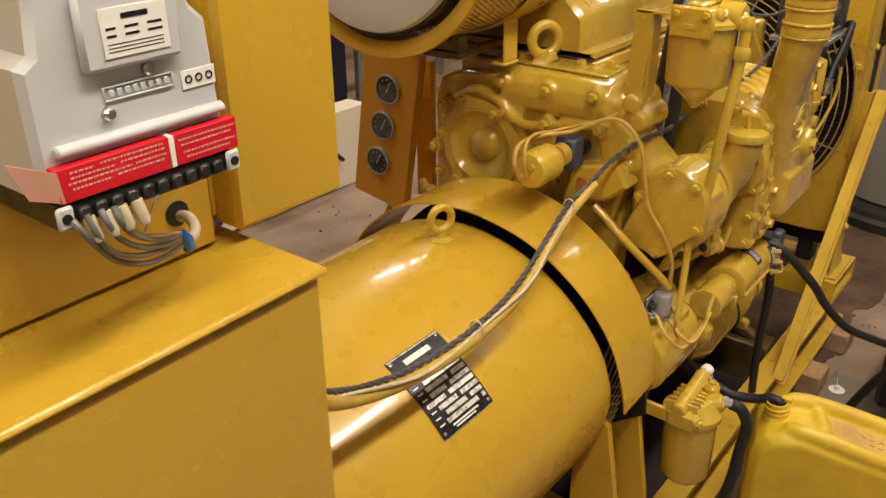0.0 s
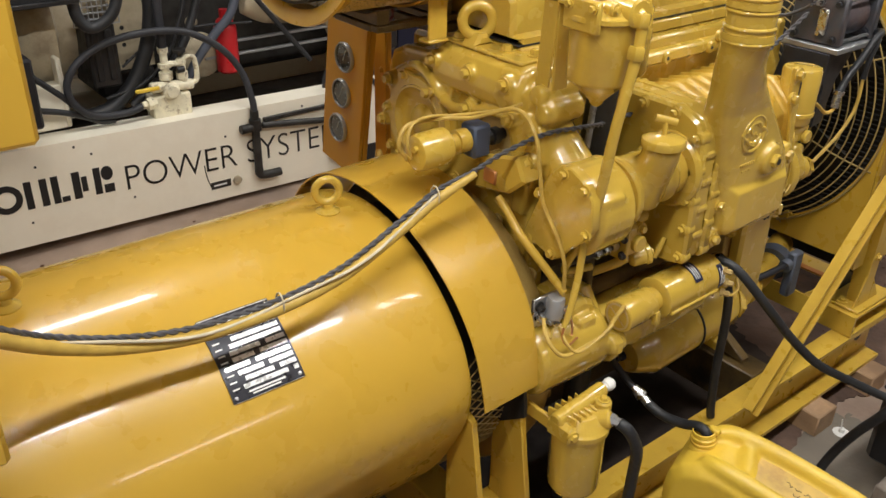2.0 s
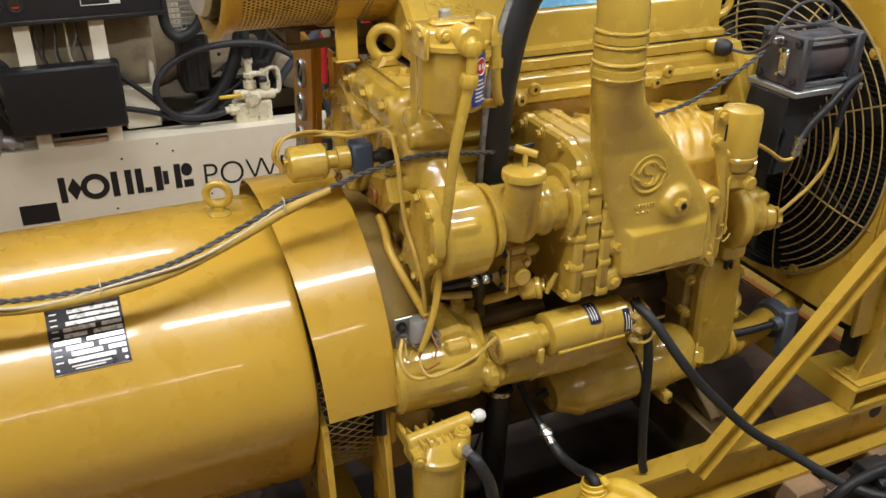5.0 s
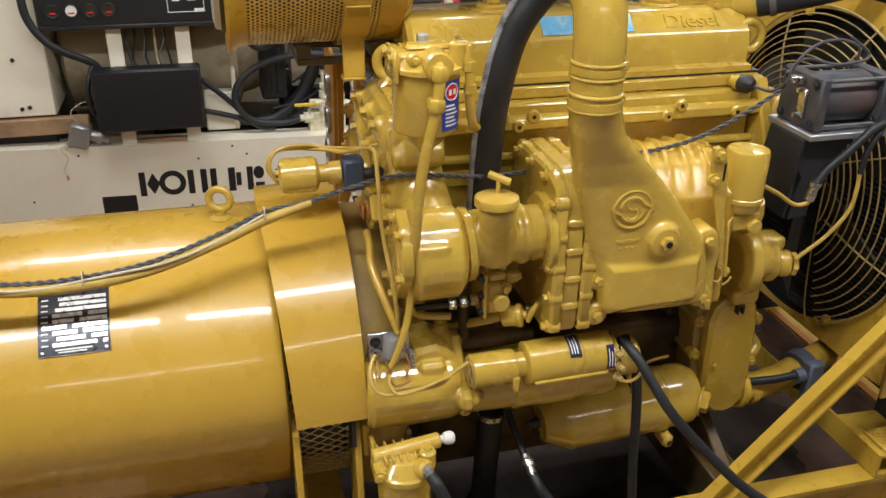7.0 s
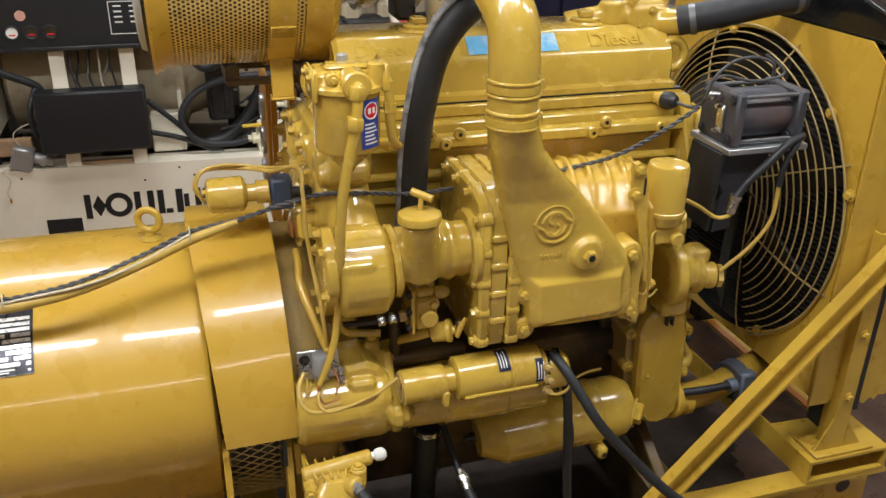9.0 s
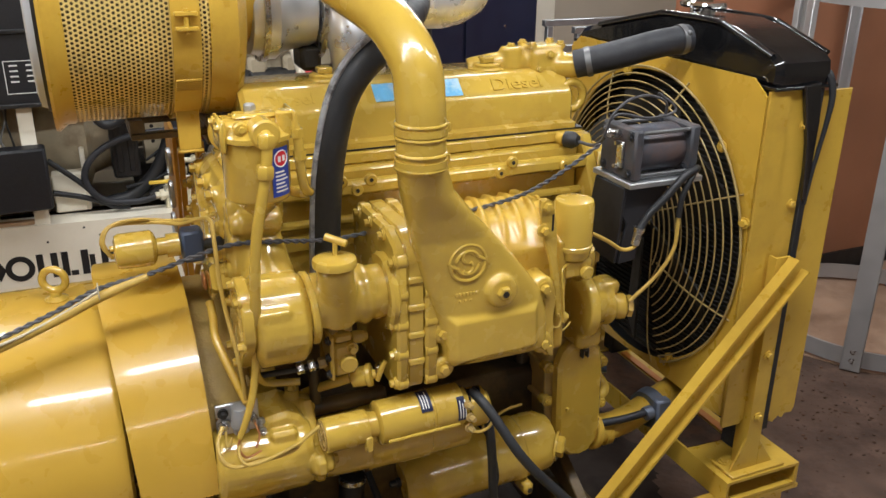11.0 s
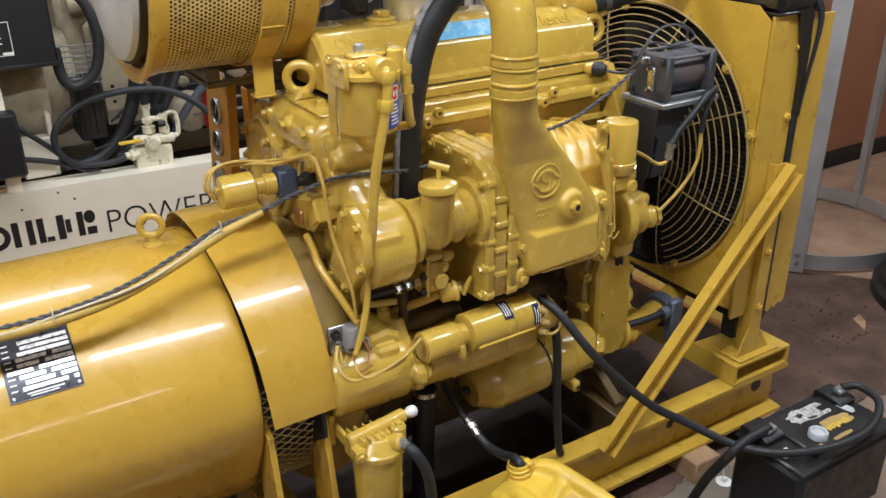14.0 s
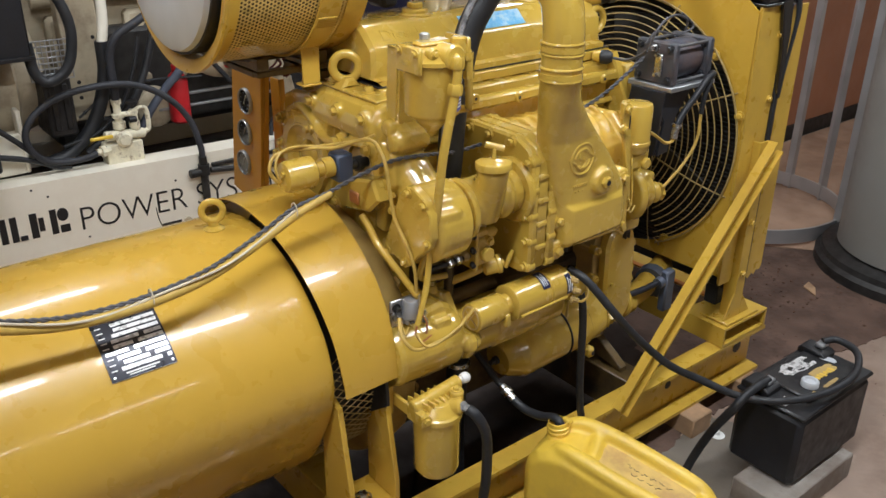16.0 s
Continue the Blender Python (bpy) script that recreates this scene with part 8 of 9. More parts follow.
lathe(s, (1.735, 2.035, 0.535), (0, -1, 0), [(0, 0.034), (0.010, 0.036), (0.016, 0.026), (0.026, 0.024), (0.028, 0.0)], 24)
lathe(s, (1.672, 2.05, 0.492), (-1, -0.1, 0), [(0, 0.020), (0.02, 0.020), (0.02, 0.026), (0.04, 0.026), (0.04, 0.016), (0.06, 0.016)], 8)
lathe(s, (1.735, 2.07, 0.622), (0, 0, 1), [(0, 0.026), (0.018, 0.028), (0.02, 0.020)], 6)
lathe(s, (1.80, 2.06, 0.57), (0, 0, 1), [(0, 0.024), (0.03, 0.024), (0.034, 0.016), (0.06, 0.016), (0.064, 0.022), (0.078, 0.022)], 6)
part("valve_bonnet", s, VALVECREAM, valve)
s = Shape()
lathe(s, (1.775, 2.045, 0.612), (1, 0, 0), [(0, 0.014), (0.03, 0.014)], 12)
part("stem", s, PLASTIC, valve, "black stem")
s = Shape()
box(s, 1.59, 1.69, 2.03, 2.044, 0.546, 0.562, 0.004)
part("lever", s, CAN, valve, "yellow lever")
s = Shape()
lathe(s, (1.80, 2.06, 0.66), (0, 0, 1), [(0, 0.008), (0.02, 0.008), (0.02, 0.026), (0.032, 0.026)], 14)
part("knob", s, PLASTIC, valve)
s = Shape()
tube(s, [(1.735, 2.07, 0.70), (1.737, 2.07, 0.76), (1.74, 2.07, 0.90), (1.78, 2.06, 0.98), (1.87, 2.06, 1.03), (1.95, 2.1, 1.06)], 0.018, 12)
part("hose", s, HOSE, valve)

s = Shape()
lathe(s, (2.095, 2.25, 0.50), (0, 0, 1), [(0, 0.04), (0.01, 0.05), (0.20, 0.05), (0.235, 0.035), (0.245, 0.02), (0.28, 0.02)], 28)
ext = thing("red_filter", (2.095, 2.25, 0.5), "red cylindrical filter on the engine behind", "filter", "red filters")
part("canister", s, RED, ext)
copy_thing(ext, Matrix.Translation((2.36, 2.20, 0.745)))

# ---- far end of the room ----
nav = thing("navy_cabinet", (3.55, 3.2, 0.0), "tall dark navy steel electrical cabinet", "cabinet")
s = Shape()
box(s, 3.05, 4.06, 3.0, 3.6, 0.0, 2.0, 0.008)
part("body", s, NAVY, nav)
s = Shape()
box(s, 3.07, 3.55, 2.985, 2.9995, 0.06, 1.96, 0.004)
box(s, 3.565, 4.045, 2.985, 2.9995, 0.06, 1.96, 0.004)
part("door", s, NAVY, nav)
for x, z in ((3.83, 1.03), (4.0, 1.2), (4.02, 0.7)):
    s = Shape()
    lathe(s, (x, 2.984, z), (0, -1, 0), [(0, 0.008), (0.003, 0.007), (0.004, 0)], 12)
    part("screw", s, STEEL, nav)
s = Shape()
box(s, 4.15, 4.75, 3.95, 4.148, 0.0, 2.05, 0.006)
solo("grey_door", s, CREAM, "pale off-white flush steel door in the far wall", "door", kind="structure")
bench = thing("steel_trestle", (4.55, 2.75, 0.0), "grey steel trestle stand beside the far wall", "stand")
for x in (4.12, 4.98):
    for y in (2.6, 2.95):
        s = Shape()
        box(s, x - 0.02, x + 0.02, y - 0.02, y + 0.02, 0.0, 1.02, 0.003)
        part("leg", s, GALV, bench)
s = Shape()
for y in (2.58, 2.93):
    box(s, 4.08, 5.02, y, y + 0.04, 1.021, 1.06, 0.003)
    box(s, 4.08, 5.02, y, y + 0.04, 0.86, 0.90, 0.003)
part("rail", s, GALV, bench)

# round aluminium rack
RX, RYC, RR = 4.42, 0.56, 0.48
rack = thing("round_rack", (RX, RYC, 0.010), "aluminium hoop rack with upright bars", "rack")
for z, h in ((0.022, 0.07), (1.385, 0.07)):
    s = Shape()
    lathe(s, (RX, RYC, z), (0, 0, 1), [(0, RR - 0.006), (0, RR + 0.006), (h, RR + 0.006), (h, RR - 0.006), (0, RR - 0.006)], 72)
    part("hoop", s, RACKALU, rack)
for deg in (215, 279, 339, 4, 30, 75, 120, 165):
    a = radians(deg)
    half = 0.036 if deg == 215 else 0.021
    x, y = RX + (RR + 0.018) * math.cos(a), RYC + (RR + 0.018) * math.sin(a)
    turn_up = Matrix.Rotation(a + math.pi / 2, 3, "Z")
    s = Shape()
    box(s, x - half, x + half, y - 0.012, y + 0.012, 0.010, 1.47, 0.003, turn_up)
    box(s, x - half - 0.003, x - half + 0.003, y - 0.012, y + 0.030, 0.010, 1.46, 0.001, turn_up, (x, y, 0.7))
    up = part("upright", s, RACKALU, rack)
    for z in (0.055, 0.095, 1.42):
        s = Shape()
        bolt(s, (x + 0.012 * math.cos(a), y + 0.012 * math.sin(a), z), (math.cos(a), math.sin(a), 0), 0.008, 0.006)
        part("bolt", s, STEEL, up)

drum = thing("grey_tank", (4.43, -0.37, 0.0), "grey cylindrical tank with a dark base ring", "tank")
s = Shape()
lathe(s, (4.43, -0.37, 0.10), (0, 0, 1), [(0, 0.36), (0.01, 0.375), (1.35, 0.375), (1.40, 0.35), (1.43, 0.2)], 64)
part("shell", s, GREYTANK, drum)
s = Shape()
lathe(s, (4.43, -0.37, 0.0), (0, 0, 1), [(0, 0.46), (0.045, 0.46), (0.06, 0.44), (0.085, 0.435), (0.10, 0.40), (0.10, 0.3)], 64)
part("base_ring", s, DARKSTEEL, drum)

random.seed(5)
s = Shape()
for i in range(1100):
    x, y = random.gauss(3.62, 0.40), random.gauss(0.10, 0.34)
    if x < 3.08:
        continue
    r = random.choice((0.0015, 0.002, 0.002, 0.003, 0.003, 0.005, 0.008))
    ball(s, (x, y, 0.004 + r * 0.3), r, r * random.uniform(0.5, 1), r * 0.4, 6, 4)
for i in range(120):
    x, y = random.uniform(0.8, 2.9), random.uniform(1.0, 1.9)
    r = random.uniform(0.003, 0.010)
    ball(s, (x, y, r * 0.3), r, r * random.uniform(0.5, 1), r * 0.4, 6, 4)
solo("floor_debris", s, RUST, "scattered brown rust flakes and grit on the floor", "debris", kind="stuff")
s = Shape()
prism(s, [(3.80, -0.21), (3.87, -0.17), (3.90, -0.12), (3.84, -0.13)], 2, 0.0045, 0.012, 0.002)
solo("wood_chip", s, WOOD, "small pale wood chip on the brown floor", "chip")

# ---- switch cabinet and governor box ----
cab = thing("switch_cabinet", (0.2, -0.2, 0.245), "golden yellow sheet-steel switch cabinet on the generator end", "cabinet")
s = Shape()
box(s, -0.42, 0.572, -0.392, 0.40, 0.94, 1.262, 0.006)
body = part("lower_box", s, YELLOW, cab)
s = Shape()
box(s, -0.425, 0.577, -0.398, 0.40, 1.2625, 1.272, 0.004)
part("lid", s, YELLOW, body)
s = Shape()
box(s, -0.42, -0.05, -0.392, 0.40, 0.262, 0.939, 0.006)
box(s, -0.05, 0.17, -0.392, 0.40, 0.262, 0.30, 0.004)
part("pedestal", s, YELLOW, cab)
s = Shape()
box(s, -0.40, 0.545, -0.278, 0.38, 1.2725, 1.80, 0.006)
wall = part("upper_box", s, YELLOW, cab)
s = Shape()
box(s, 0.552, 0.698, -0.302, 0.38, 1.288, 1.82, 0.006)
box(s, 0.545, 0.552, -0.27, 0.36, 1.30, 1.80, 0.001)
part("end_box", s, YELLOW, cab)
s = Shape()
lathe(s, (0.5010, -0.2785, 1.3210), (0, -1, 0), [(0, 0.0125), (0.0006, 0.0125)], 24)
part("cable_hole", s, INK, wall)

gov = thing("governor_box", (0.41, -0.33, 1.38), "grey cast governor control box with a red warning strip", "control box")
s = Shape()
prism(s, [(0.327, 1.395), (0.327, 1.503), (0.340, 1.512), (0.346, 1.565), (0.486, 1.565), (0.491, 1.530), (0.506, 1.515), (0.512, 1.395)], 1, -0.388, -0.279, 0.006)
gbody = part("body", s, GREYCAST, gov)
s = Shape()
box(s, 0.376, 0.470, -0.3975, -0.3885, 1.491, 1.556, 0.004)
part("boss", s, GREYCAST, gbody)
s = Shape()
cyl(s, (0.341, -0.391, 1.4345), (0.507, -0.391, 1.4345), 0.0055, 14, 0.002)
part("ridge", s, GREYCAST, gbody)
s = Shape()
box(s, 0.394, 0.456, -0.3986, -0.3976, 1.501, 1.541, 0.0004)
card = part("white_label", s, WHITE, gbody)
s = Shape()
box(s, 0.413, 0.438, -0.3990, -0.3986, 1.531, 1.5355, 0.0002)
for a, b in ((0.398, 0.407), (0.415, 0.428), (0.436, 0.450)):
    for z in (1.5235, 1.5175):
        box(s, a, b, -0.3990, -0.3986, z, z + 0.0020, 0.0002)
for z in (1.5115, 1.5085, 1.5055):
    box(s, 0.398, 0.450, -0.3989, -0.3986, z, z + 0.0008, 0.0001)
part("print", s, PLATE, card)
s = Shape()
box(s, 0.469, 0.505, -0.3892, -0.3884, 1.4575, 1.4745, 0.0003)
tagp = part("corner_label", s, WHITE, gbody)
s = Shape()
for x in (0.476, 0.487, 0.498):
    torus(s, (x, -0.3893, 1.466), (0, 1, 0), 0.0032, 0.0008, 16, 6)
part("print", s, PLATE, tagp)
s = Shape()
for x0, x1, z0, z1 in ((0.394, 0.459, 1.4640, 1.4655), (0.394, 0.459, 1.4752, 1.4767), (0.3925, 0.394, 1.4640, 1.4767), (0.459, 0.4605, 1.4640, 1.4767)):
    box(s, x0, x1, -0.3900, -0.3882, z0, z1, 0.0005)
for i in range(8):
    box(s, 0.398 + i * 0.0075, 0.4025 + i * 0.0075, -0.3900, -0.3882, 1.4675, 1.4735, 0.0005)
part("cast_mark", s, GREYCAST, gbody)
for x, z in ((0.4367, 1.4847), (0.394, 1.4547)):
    s = Shape()
    lathe(s, (x, -0.388, z), (0, -1, 0), [(0, 0.0058), (0.004, 0.0058), (0.006, 0.004), (0.0062, 0)], 16)
    part("screw", s, STEEL, gbody)
s = Shape()
prism(s, [(0.330, 1.372), (0.330, 1.3945), (0.506, 1.3945), (0.506, 1.372)], 1, -0.397, -0.279, 0.003)
strip = part("terminal_strip", s, PLASTIC, gov, "black screw terminal strip")
for x0 in (0.326, 0.496):
    s = Shape()
    box(s, x0, x0 + 0.015, -0.402, -0.3975, 1.374, 1.394, 0.002)
    tab = part("fixing_tab", s, GREYCAST, strip)
    s = Shape()
    lathe(s, (x0 + 0.0075, -0.4022, 1.384), (0, -1, 0), [(0, 0.0045), (0.0006, 0.0045)], 14)
    part("hole", s, INK, tab)
for i in range(10):
    x = 0.345 + i * 0.0150
    s = Shape()
    box(s, x, x + 0.0105, -0.403, -0.3975, 1.376, 1.390, 0.002)
    part("terminal", s, PLASTIC, strip)
s = Shape()
box(s, 0.333, 0.4385, -0.3995, -0.3885, 1.3955, 1.4245, 0.0005)
box(s, 0.4442, 0.5125, -0.3995, -0.3885, 1.3955, 1.4245, 0.0005)
tape = part("warning_tape", s, REDLABEL, gov, "red warning tape with pale print")
s = Shape()
box(s, 0.4387, 0.4440, -0.3996, -0.3886, 1.3955, 1.4245, 0.0004)
part("joint", s, WHITE, tape)
s = Shape()
s.add([(0.3120, -0.372, 1.4290), (0.3335, -0.4000, 1.4235), (0.3360, -0.4000, 1.3965), (0.3180, -0.385, 1.4010), (0.3110, -0.371, 1.4285), (0.3335, -0.4012, 1.4235), (0.3360, -0.4012, 1.3965), (0.3170, -0.384, 1.4000)], [(0, 1, 2, 3), (7, 6, 5, 4), (0, 4, 5, 1), (1, 5, 6, 2), (2, 6, 7, 3), (3, 7, 4, 0)])
part("worn_end", s, PINK, tape, "faded peeling tape end")
s = Shape()
random.seed(11)
for x0, x1, z in ((0.345, 0.366, 1.4185), (0.372, 0.432, 1.4195), (0.345, 0.385, 1.4140), (0.390, 0.434, 1.4150), (0.342, 0.40, 1.4095), (0.404, 0.434, 1.4100), (0.345, 0.38, 1.4045), (0.386, 0.432, 1.4055), (0.448, 0.509, 1.4175), (0.450, 0.506, 1.4125), (0.452, 0.509, 1.4055), (0.455, 0.504, 1.4005)):
    while x0 < x1:
        w = random.uniform(0.0012, 0.0042)
        box(s, x0, min(x0 + w, x1), -0.3998, -0.3995, z, z + 0.0018, 0.0001)
        x0 += w + 0.0012
part("print", s, PINK, tape)
for i in range(4):
    x = 0.351 + i * 0.0150
    s = Shape()
    lathe(s, (x, -0.402, 1.380), (0.1, -0.25, -1), [(0, 0.0052), (0.018, 0.0052), (0.022, 0.0034)], 12)
    part("crimp", s, WIREWHITE, strip, "cream crimp terminal")
gov.location, gov.scale = (0.4004, -0.33, 1.4046), (0.845, 1.0, 0.835)

gw = thing("governor_wiring", (0.501, -0.278, 1.321), "grey and white wires gathered into a hole beside the governor box", "wiring")
s = Shape()
tube(s, [(0.3380, -0.4050, 1.4070), (0.3400, -0.4100, 1.4000), (0.3500, -0.4050, 1.3840), (0.3710, -0.3900, 1.3590), (0.4050, -0.3700, 1.3360), (0.4410, -0.3500, 1.3240), (0.4670, -0.3350, 1.3200)], 0.0024, 8)
part("grey_wire", s, GREYWIRE, gw)
s = Shape()
tube(s, [(0.3480, -0.4050, 1.4080), (0.3500, -0.4100, 1.3950), (0.3640, -0.4000, 1.3720), (0.3950, -0.3800, 1.3500), (0.4360, -0.3550, 1.3330), (0.4660, -0.3350, 1.3240)], 0.0024, 8)
part("grey_wire", s, GREYWIRE, gw)
s = Shape()
tube(s, [(0.3590, -0.4050, 1.4080), (0.3600, -0.4100, 1.3980), (0.3730, -0.4000, 1.3780), (0.4010, -0.3800, 1.3550), (0.4390, -0.3550, 1.3360), (0.4670, -0.3350, 1.3260)], 0.0024, 8)
part("grey_wire", s, GREYWIRE, gw)
s = Shape()
tube(s, [(0.3690, -0.4050, 1.4070), (0.3700, -0.4080, 1.3970), (0.3810, -0.4000, 1.3810), (0.4060, -0.3800, 1.3600), (0.4400, -0.3550, 1.3400), (0.4670, -0.3350, 1.3280)], 0.0024, 8)
part("grey_wire", s, GREYWIRE, gw)
s = Shape()
tube(s, [(0.3880, -0.3900, 1.3790), (0.4030, -0.3800, 1.3660), (0.4330, -0.3600, 1.3490), (0.4660, -0.3350, 1.3310)], 0.0011, 6)
part("thin_wire", s, WIREWHITE, gw)
s = Shape()
tube(s, [(0.4020, -0.3850, 1.3700), (0.4020, -0.3900, 1.3790), (0.4060, -0.3950, 1.3920), (0.4120, -0.3980, 1.4030)], 0.0011, 6)
part("thin_wire", s, WIREWHITE, gw)
s = Shape()
tube(s, [(0.3870, -0.3900, 1.3780), (0.3870, -0.3950, 1.3890), (0.3900, -0.3980, 1.4050)], 0.0011, 6)
part("thin_wire", s, WIREWHITE, gw)
s = Shape()
tube(s, [(0.5030, -0.2790, 1.3180), (0.5010, -0.2950, 1.3220), (0.4930, -0.3150, 1.3210), (0.4830, -0.3250, 1.3180), (0.4750, -0.3300, 1.3190)], 0.0052, 10)
part("white_sheath", s, WIREWHITE, gw)
s = Shape()
lathe(s, (0.4640, -0.3380, 1.3320), (0.353, 0.132, -0.926), [(0, 0.004), (0.006, 0.0055), (0.0193, 0.0055), (0.0227, 0.003)], 12)
part("wire_cap", s, BRIGHTBLUE, gw, "bright blue wire cap")

# ---- battery ----
bat = thing("battery", (2.685, -0.75, 0.085), "dusty black starter battery standing on a concrete block", "battery")
s = Shape()
box(s, 2.492, 2.873, -0.852, -0.645, 0.088, 0.315, 0.016)
case = part("case", s, BATTERYBLACK, bat)
s = Shape()
box(s, 2.489, 2.876, -0.855, -0.642, 0.3155, 0.330, 0.006)
lid = part("lid", s, PLASTIC, bat)
def torn_label(s, x, y, rx, ry, z, seed, turn_deg=0.0, t=0.0008):
    """A thin ragged patch with an uneven edge."""
    rnd = random.Random(seed)
    n = 22
    c, si = math.cos(radians(turn_deg)), math.sin(radians(turn_deg))
    pts = []
    for i in range(n):
        a = 2 * math.pi * i / n
        q = 1.0 / max(abs(math.cos(a)), abs(math.sin(a))) ** 0.7 * rnd.uniform(0.78, 1.04)
        u, w = rx * q * math.cos(a), ry * q * math.sin(a)
        pts.append((x + u * c - w * si, y + u * si + w * c))
    vs = [(px0, py0, z) for px0, py0 in pts] + [(px0, py0, z + t) for px0, py0 in pts]
    fs = [tuple(range(n))[::-1], tuple(range(n, 2 * n))] + [(i, (i + 1) % n, n + (i + 1) % n, n + i) for i in range(n)]
    s.add(vs, fs)


s = Shape()
box(s, 2.575, 2.835, -0.825, -0.665, 0.3305, 0.3395, 0.004)
part("lid_panel", s, PLASTIC, lid)
s = Shape()
torn_label(s, 2.705, -0.703, 0.075, 0.028, 0.3402, 3, -4)
foil = part("foil_label", s, PLATESILVER, lid, "crumpled torn silver foil label")
s = Shape()
torn_label(s, 2.76, -0.708, 0.022, 0.012, 0.3412, 8, 6, 0.0004)
torn_label(s, 2.672, -0.700, 0.012, 0.008, 0.3412, 9, 20, 0.0004)
torn_label(s, 2.70, -0.722, 0.016, 0.004, 0.3412, 12, -10, 0.0004)
part("print", s, INK, foil)
s = Shape()
torn_label(s, 2.735, -0.765, 0.060, 0.020, 0.3402, 21, -3)
strip = part("faded_label", s, DUSTY, lid, "faded yellow-brown printed strip")
s = Shape()
for i in range(6):
    torn_label(s, 2.690 + 0.015 * i, -0.777 + 0.002 * (i % 2), 0.0062, 0.008 + 0.002 * (i % 3), 0.3412, 40 + i, 8 * (i % 3), 0.0005)
part("yellow_print", s, CAN, strip)
s = Shape()
torn_label(s, 2.60, -0.812, 0.028, 0.006, 0.3402, 31, 12)
torn_label(s, 2.70, -0.812, 0.040, 0.006, 0.3402, 33, 0)
part("scuffs", s, DUSTY, lid, "worn yellowish print remains")
s = Shape()
torn_label(s, 2.812, -0.742, 0.014, 0.024, 0.3402, 51, 10)
part("scrap_label", s, GREYCAST, lid)
s = Shape()
box(s, 2.505, 2.545, -0.790, -0.758, 0.3305, 0.3312, 0.0002, Matrix.Rotation(radians(-4), 3, "Z"))
lb = part("label", s, WHITE, lid, "small white sticker")
s = Shape()
for k in range(3):
    box(s, 2.512, 2.536 - 0.006 * (k % 2), -0.784 + 0.009 * k, -0.780 + 0.009 * k, 0.3313, 0.3316, 0.0001)
part("print", s, INK, lb)
for x0, x1 in ((2.50, 2.57), (2.80, 2.865)):
    s = Shape()
    prism(s, [(-0.735, 0.3302), (-0.735, 0.345), (-0.725, 0.352), (-0.655, 0.352), (-0.648, 0.345), (-0.648, 0.3302)], 0, x0, x1, 0.003)
    part("end_ridge", s, PLASTIC, lid)
s = Shape()
lathe(s, (2.640, -0.780, 0.3395), (0, 0, 1), [(0, 0.025), (0.014, 0.025), (0.018, 0.022), (0.018, 0.017), (0.012, 0.014), (0.012, 0.0)], 28)
part("vent_cap", s, GREYCAST, lid, "pale round vent cap")
for x, y in ((2.535, -0.71), (2.845, -0.70)):
    s = Shape()
    lathe(s, (x, y, 0.35), (0, 0, 1), [(0, 0.012), (0.016, 0.010), (0.017, 0.0)], 14)
    box(s, x - 0.02, x + 0.02, y - 0.014, y + 0.014, 0.353, 0.369, 0.004)
    part("terminal", s, GALV, lid)
s = Shape()
box(s, 2.42, 2.80, -0.885, -0.72, 0.0, 0.086, 0.004)
solo("concrete_block", s, CONCRETEBLOCK, "grey concrete block under the battery", "concrete block")

s = Shape()
tube(s, [(2.035, -0.378, 0.735), (2.05, -0.43, 0.715), (2.098, -0.50, 0.626), (2.165, -0.525, 0.545), (2.252, -0.565, 0.455), (2.34, -0.61, 0.395), (2.43, -0.70, 0.345), (2.50, -0.79, 0.352), (2.62, -0.845, 0.360), (2.75, -0.85, 0.366), (2.86, -0.80, 0.372), (2.88, -0.73, 0.376), (2.845, -0.70, 0.371)], 0.0108, 14)
solo("battery_cable", s, RUBBER, "thick black battery cable from starter to battery", "cable", "battery cables")
s = Shape()
tube(s, [(2.06, -0.36, 0.70), (2.068, -0.395, 0.66), (2.075, -0.405, 0.58), (2.088, -0.40, 0.42), (2.10, -0.40, 0.30), (2.11, -0.40, 0.257)], 0.0105, 14)
solo("earth_cable", s, RUBBER, "black cable hanging from starter to frame", "cable", "battery cables")
s = Shape()
tube(s, [(2.535, -0.71, 0.364), (2.49, -0.708, 0.362), (2.432, -0.705, 0.350), (2.404, -0.692, 0.31), (2.410, -0.640, 0.21), (2.420, -0.592, 0.09), (2.380, -0.585, 0.016), (2.30, -0.63, 0.0125), (2.15, -0.78, 0.012), (1.95, -0.95, 0.013), (1.7, -1.2, 0.013)], 0.0128, 14)
solo("ground_cable", s, RUBBER, "black cable running from battery onto the floor", "cable", "battery cables")
s = Shape()
lathe(s, (2.655, -0.517, 0.0), (0, 0, 1), [(0, 0.024), (0.003, 0.025), (0.005, 0.018), (0.0055, 0.009)], 24)
cyl(s, (2.652, -0.517, 0.004), (2.65, -0.512, 0.05), 0.0018, 8)
lathe(s, (2.655, -0.517, 0.005), (0, 0, 1), [(0, 0.009), (0.012, 0.008)], 14)
solo("roofing_nail", s, WHITE, "small white plastic-capped nail on the floor", "nail")

# ---- jerry can ----
can = thing("jerry_can", (1.88, -0.70, 0.0), "scuffed yellow plastic fuel can beside the frame", "fuel can")
turn = Matrix.Rotation(radians(-66), 3, "Z")
O = V((1.862, -0.50, 0.0))


def can_point(a, b, z):
    """a runs along the can away from its mouth, b across it."""
    d = V((0.30, -0.954, 0)).normalized()
    w = V((0.954, 0.30, 0)).normalized()
    return O + d * a + w * b + V((0, 0, z))


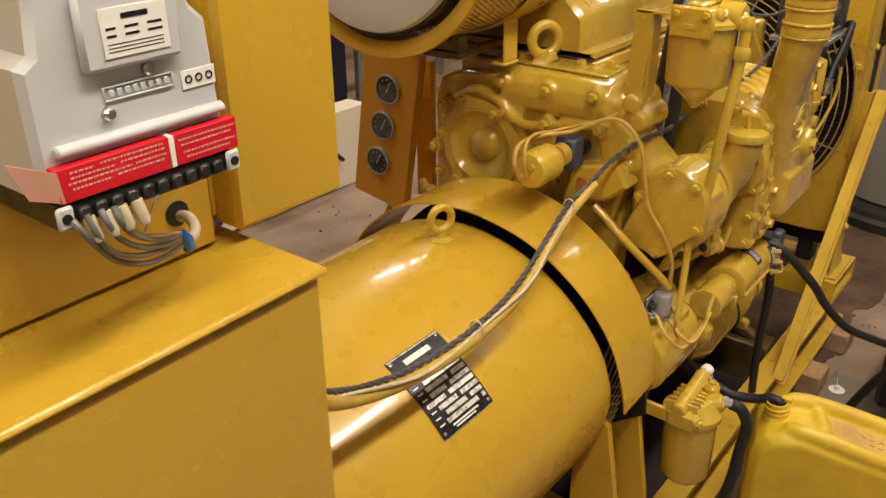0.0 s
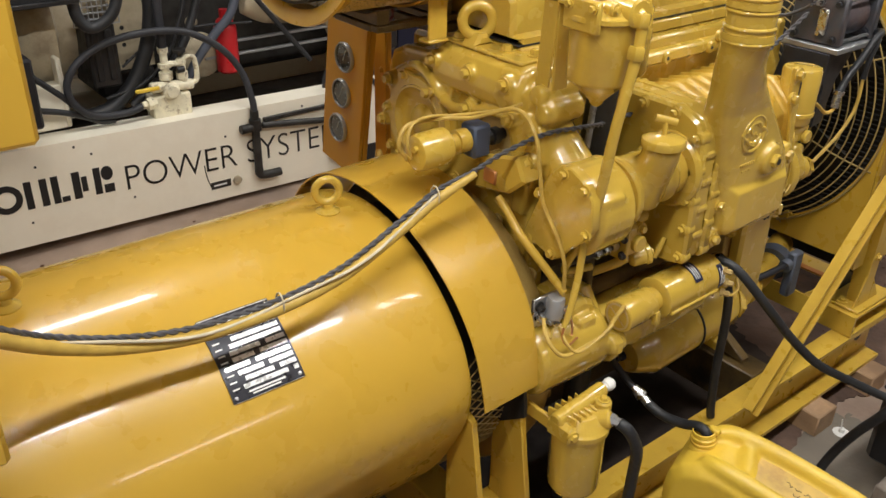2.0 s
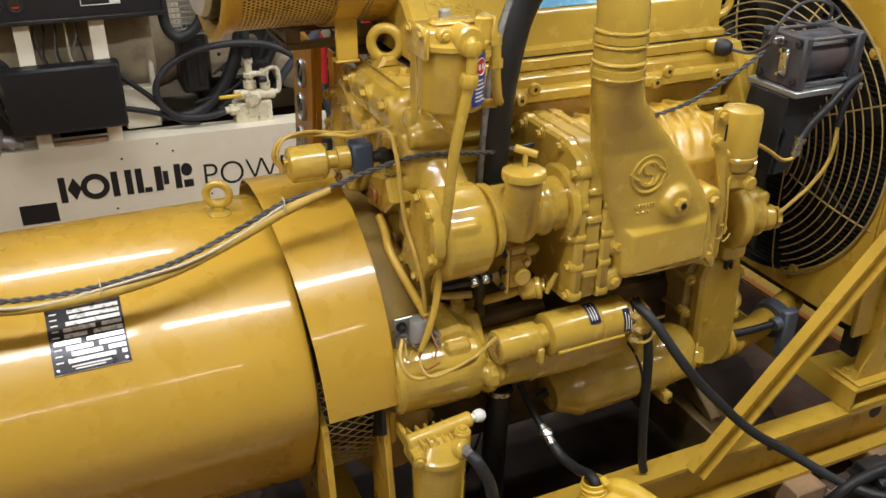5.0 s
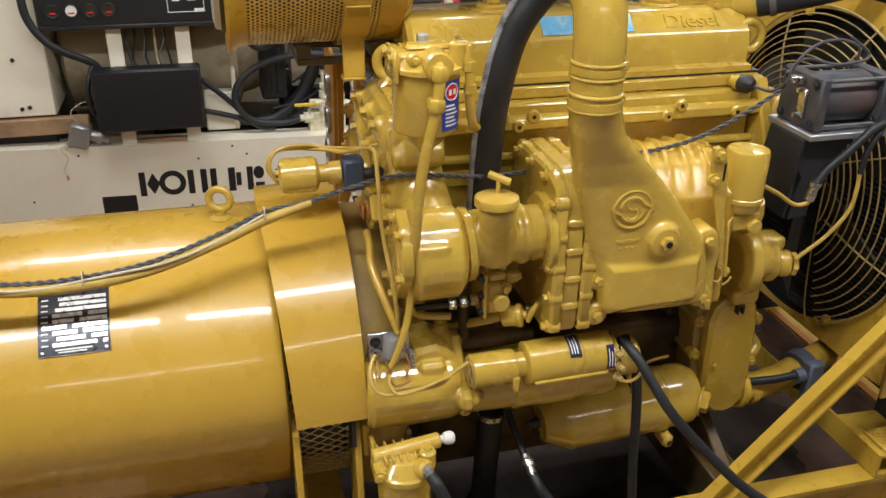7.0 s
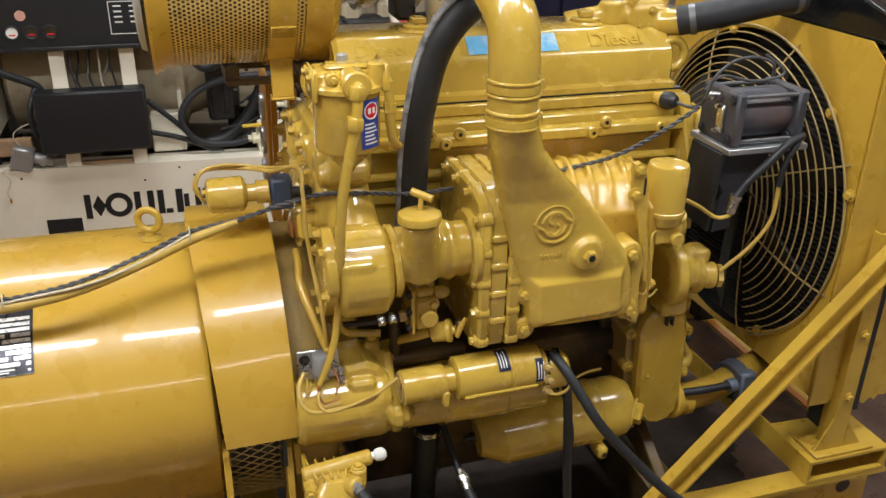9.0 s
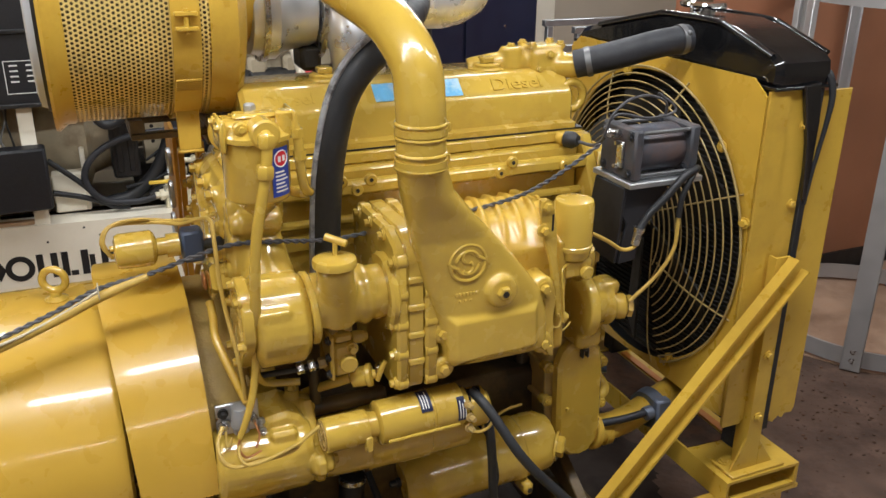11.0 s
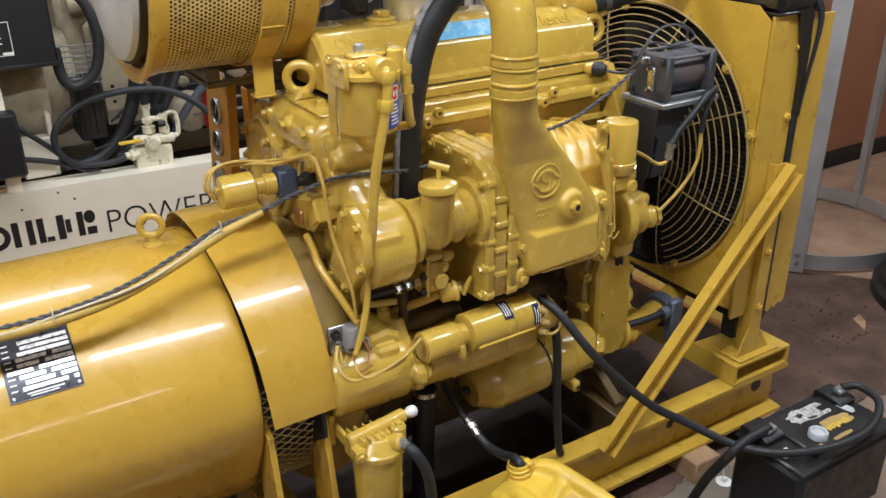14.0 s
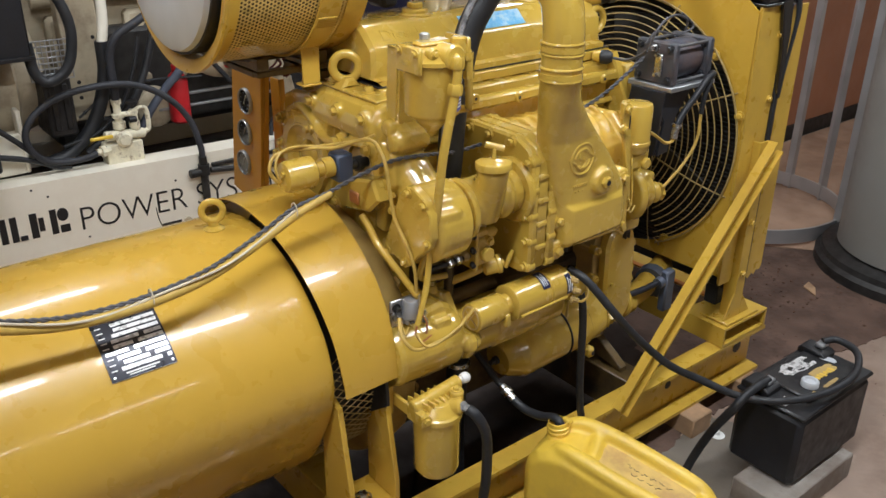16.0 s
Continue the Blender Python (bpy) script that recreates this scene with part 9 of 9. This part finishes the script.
prof = [(-0.02, 0.0), (-0.02, 0.31), (-0.012, 0.345), (0.008, 0.368), (0.035, 0.380), (0.075, 0.386), (0.40, 0.324), (0.425, 0.31), (0.435, 0.27), (0.435, 0.0)]
s = Shape()
vs, fs = [], []
n = len(prof)
widths = [(-0.092, 0.018), (-0.074, 0.0), (0.074, 0.0), (0.092, 0.018)]
for b, ins in widths:
    for a, z in prof:
        cx, cz = 0.21, 0.18
        k = 1 - ins / 0.2
        vs.append(can_point(cx + (a - cx) * k, b, max(0.002, cz + (z - cz) * k) if z > 0 else 0.002))
for j in range(3):
    for i in range(n):
        i2 = (i + 1) % n
        fs.append((j * n + i, j * n + i2, (j + 1) * n + i2, (j + 1) * n + i))
fs += [tuple(range(n)), tuple(range(3 * n, 4 * n))]
s.add(vs, fs)


def top(a):
    return 0.386 - (a - 0.075) * (0.062 / 0.325)


def tops(*rows):
    return [can_point(a, b, top(max(a, 0.075)) + h) for a, b, h in rows]


tube(s, tops((0.03, 0.03, -0.012), (0.07, 0.055, 0.006), (0.15, 0.066, 0.010), (0.28, 0.066, 0.009), (0.38, 0.060, 0.004), (0.42, 0.05, -0.02)), 0.021, 16)
tube(s, tops((0.05, -0.05, -0.010), (0.10, -0.062, 0.004), (0.25, -0.068, 0.004), (0.38, -0.062, 0.0), (0.42, -0.05, -0.02)), 0.020, 14)
tube(s, tops((0.135, -0.065, -0.012), (0.135, -0.02, -0.008), (0.125, 0.02, -0.006), (0.118, 0.06, -0.006)), 0.020, 14)
tube(s, tops((0.41, -0.06, -0.012), (0.40, 0.0, 0.0), (0.41, 0.06, -0.012)), 0.018, 14)
body = part("body", s, CAN, can, cast=0.006)
s = Shape()


def slab_on_top(a0, a1, b0, b1, lift, thick):
    q = [(a, b) for a, b in ((a0, b0), (a1, b0), (a1, b1), (a0, b1))]
    v = [can_point(a, b, top(a) + h) for h in (lift, lift + thick) for a, b in q]
    s.add(v, [(0, 1, 2, 3), (4, 5, 6, 7), (0, 1, 5, 4), (1, 2, 6, 5), (2, 3, 7, 6), (3, 0, 4, 7)])


slab_on_top(0.150, 0.385, -0.050, 0.046, 0.0005, 0.0016)
part("worn_top", s, CANLABEL, can, "worn brownish recessed top")
s = Shape()
p = can_point(0.031, 0.003, 0.372)
lathe(s, p, (-0.03, 0.10, 1), [(0, 0.032), (0.006, 0.030), (0.010, 0.0255), (0.014, 0.0255), (0.016, 0.0285), (0.020, 0.0285), (0.022, 0.0258), (0.026, 0.0258), (0.028, 0.0285), (0.032, 0.0285), (0.034, 0.0255), (0.044, 0.0250), (0.045, 0.0225), (0.008, 0.0220), (0.006, 0.0)], 32)
box(s, p.x + 0.008, p.x + 0.024, p.y - 0.024, p.y + 0.002, p.z + 0.040, p.z + 0.052, 0.003)
part("neck", s, CAN, can, "open threaded neck with a torn lip")
s = Shape()
random.seed(23)
for line_b, a0, a1 in ((0.006, 0.215, 0.325), (-0.014, 0.235, 0.315)):
    a = a0
    while a < a1:
        pts = []
        for q in range(5):
            aa = a + 0.0035 * q
            bb = line_b + random.uniform(-0.006, 0.006)
            pts.append(can_point(aa, bb, top(aa) + 0.0026))
        tube(s, pts, 0.0007, 5, 3)
        a += random.uniform(0.017, 0.024)
part("marker_strokes", s, INK, can, "faint black marker strokes")
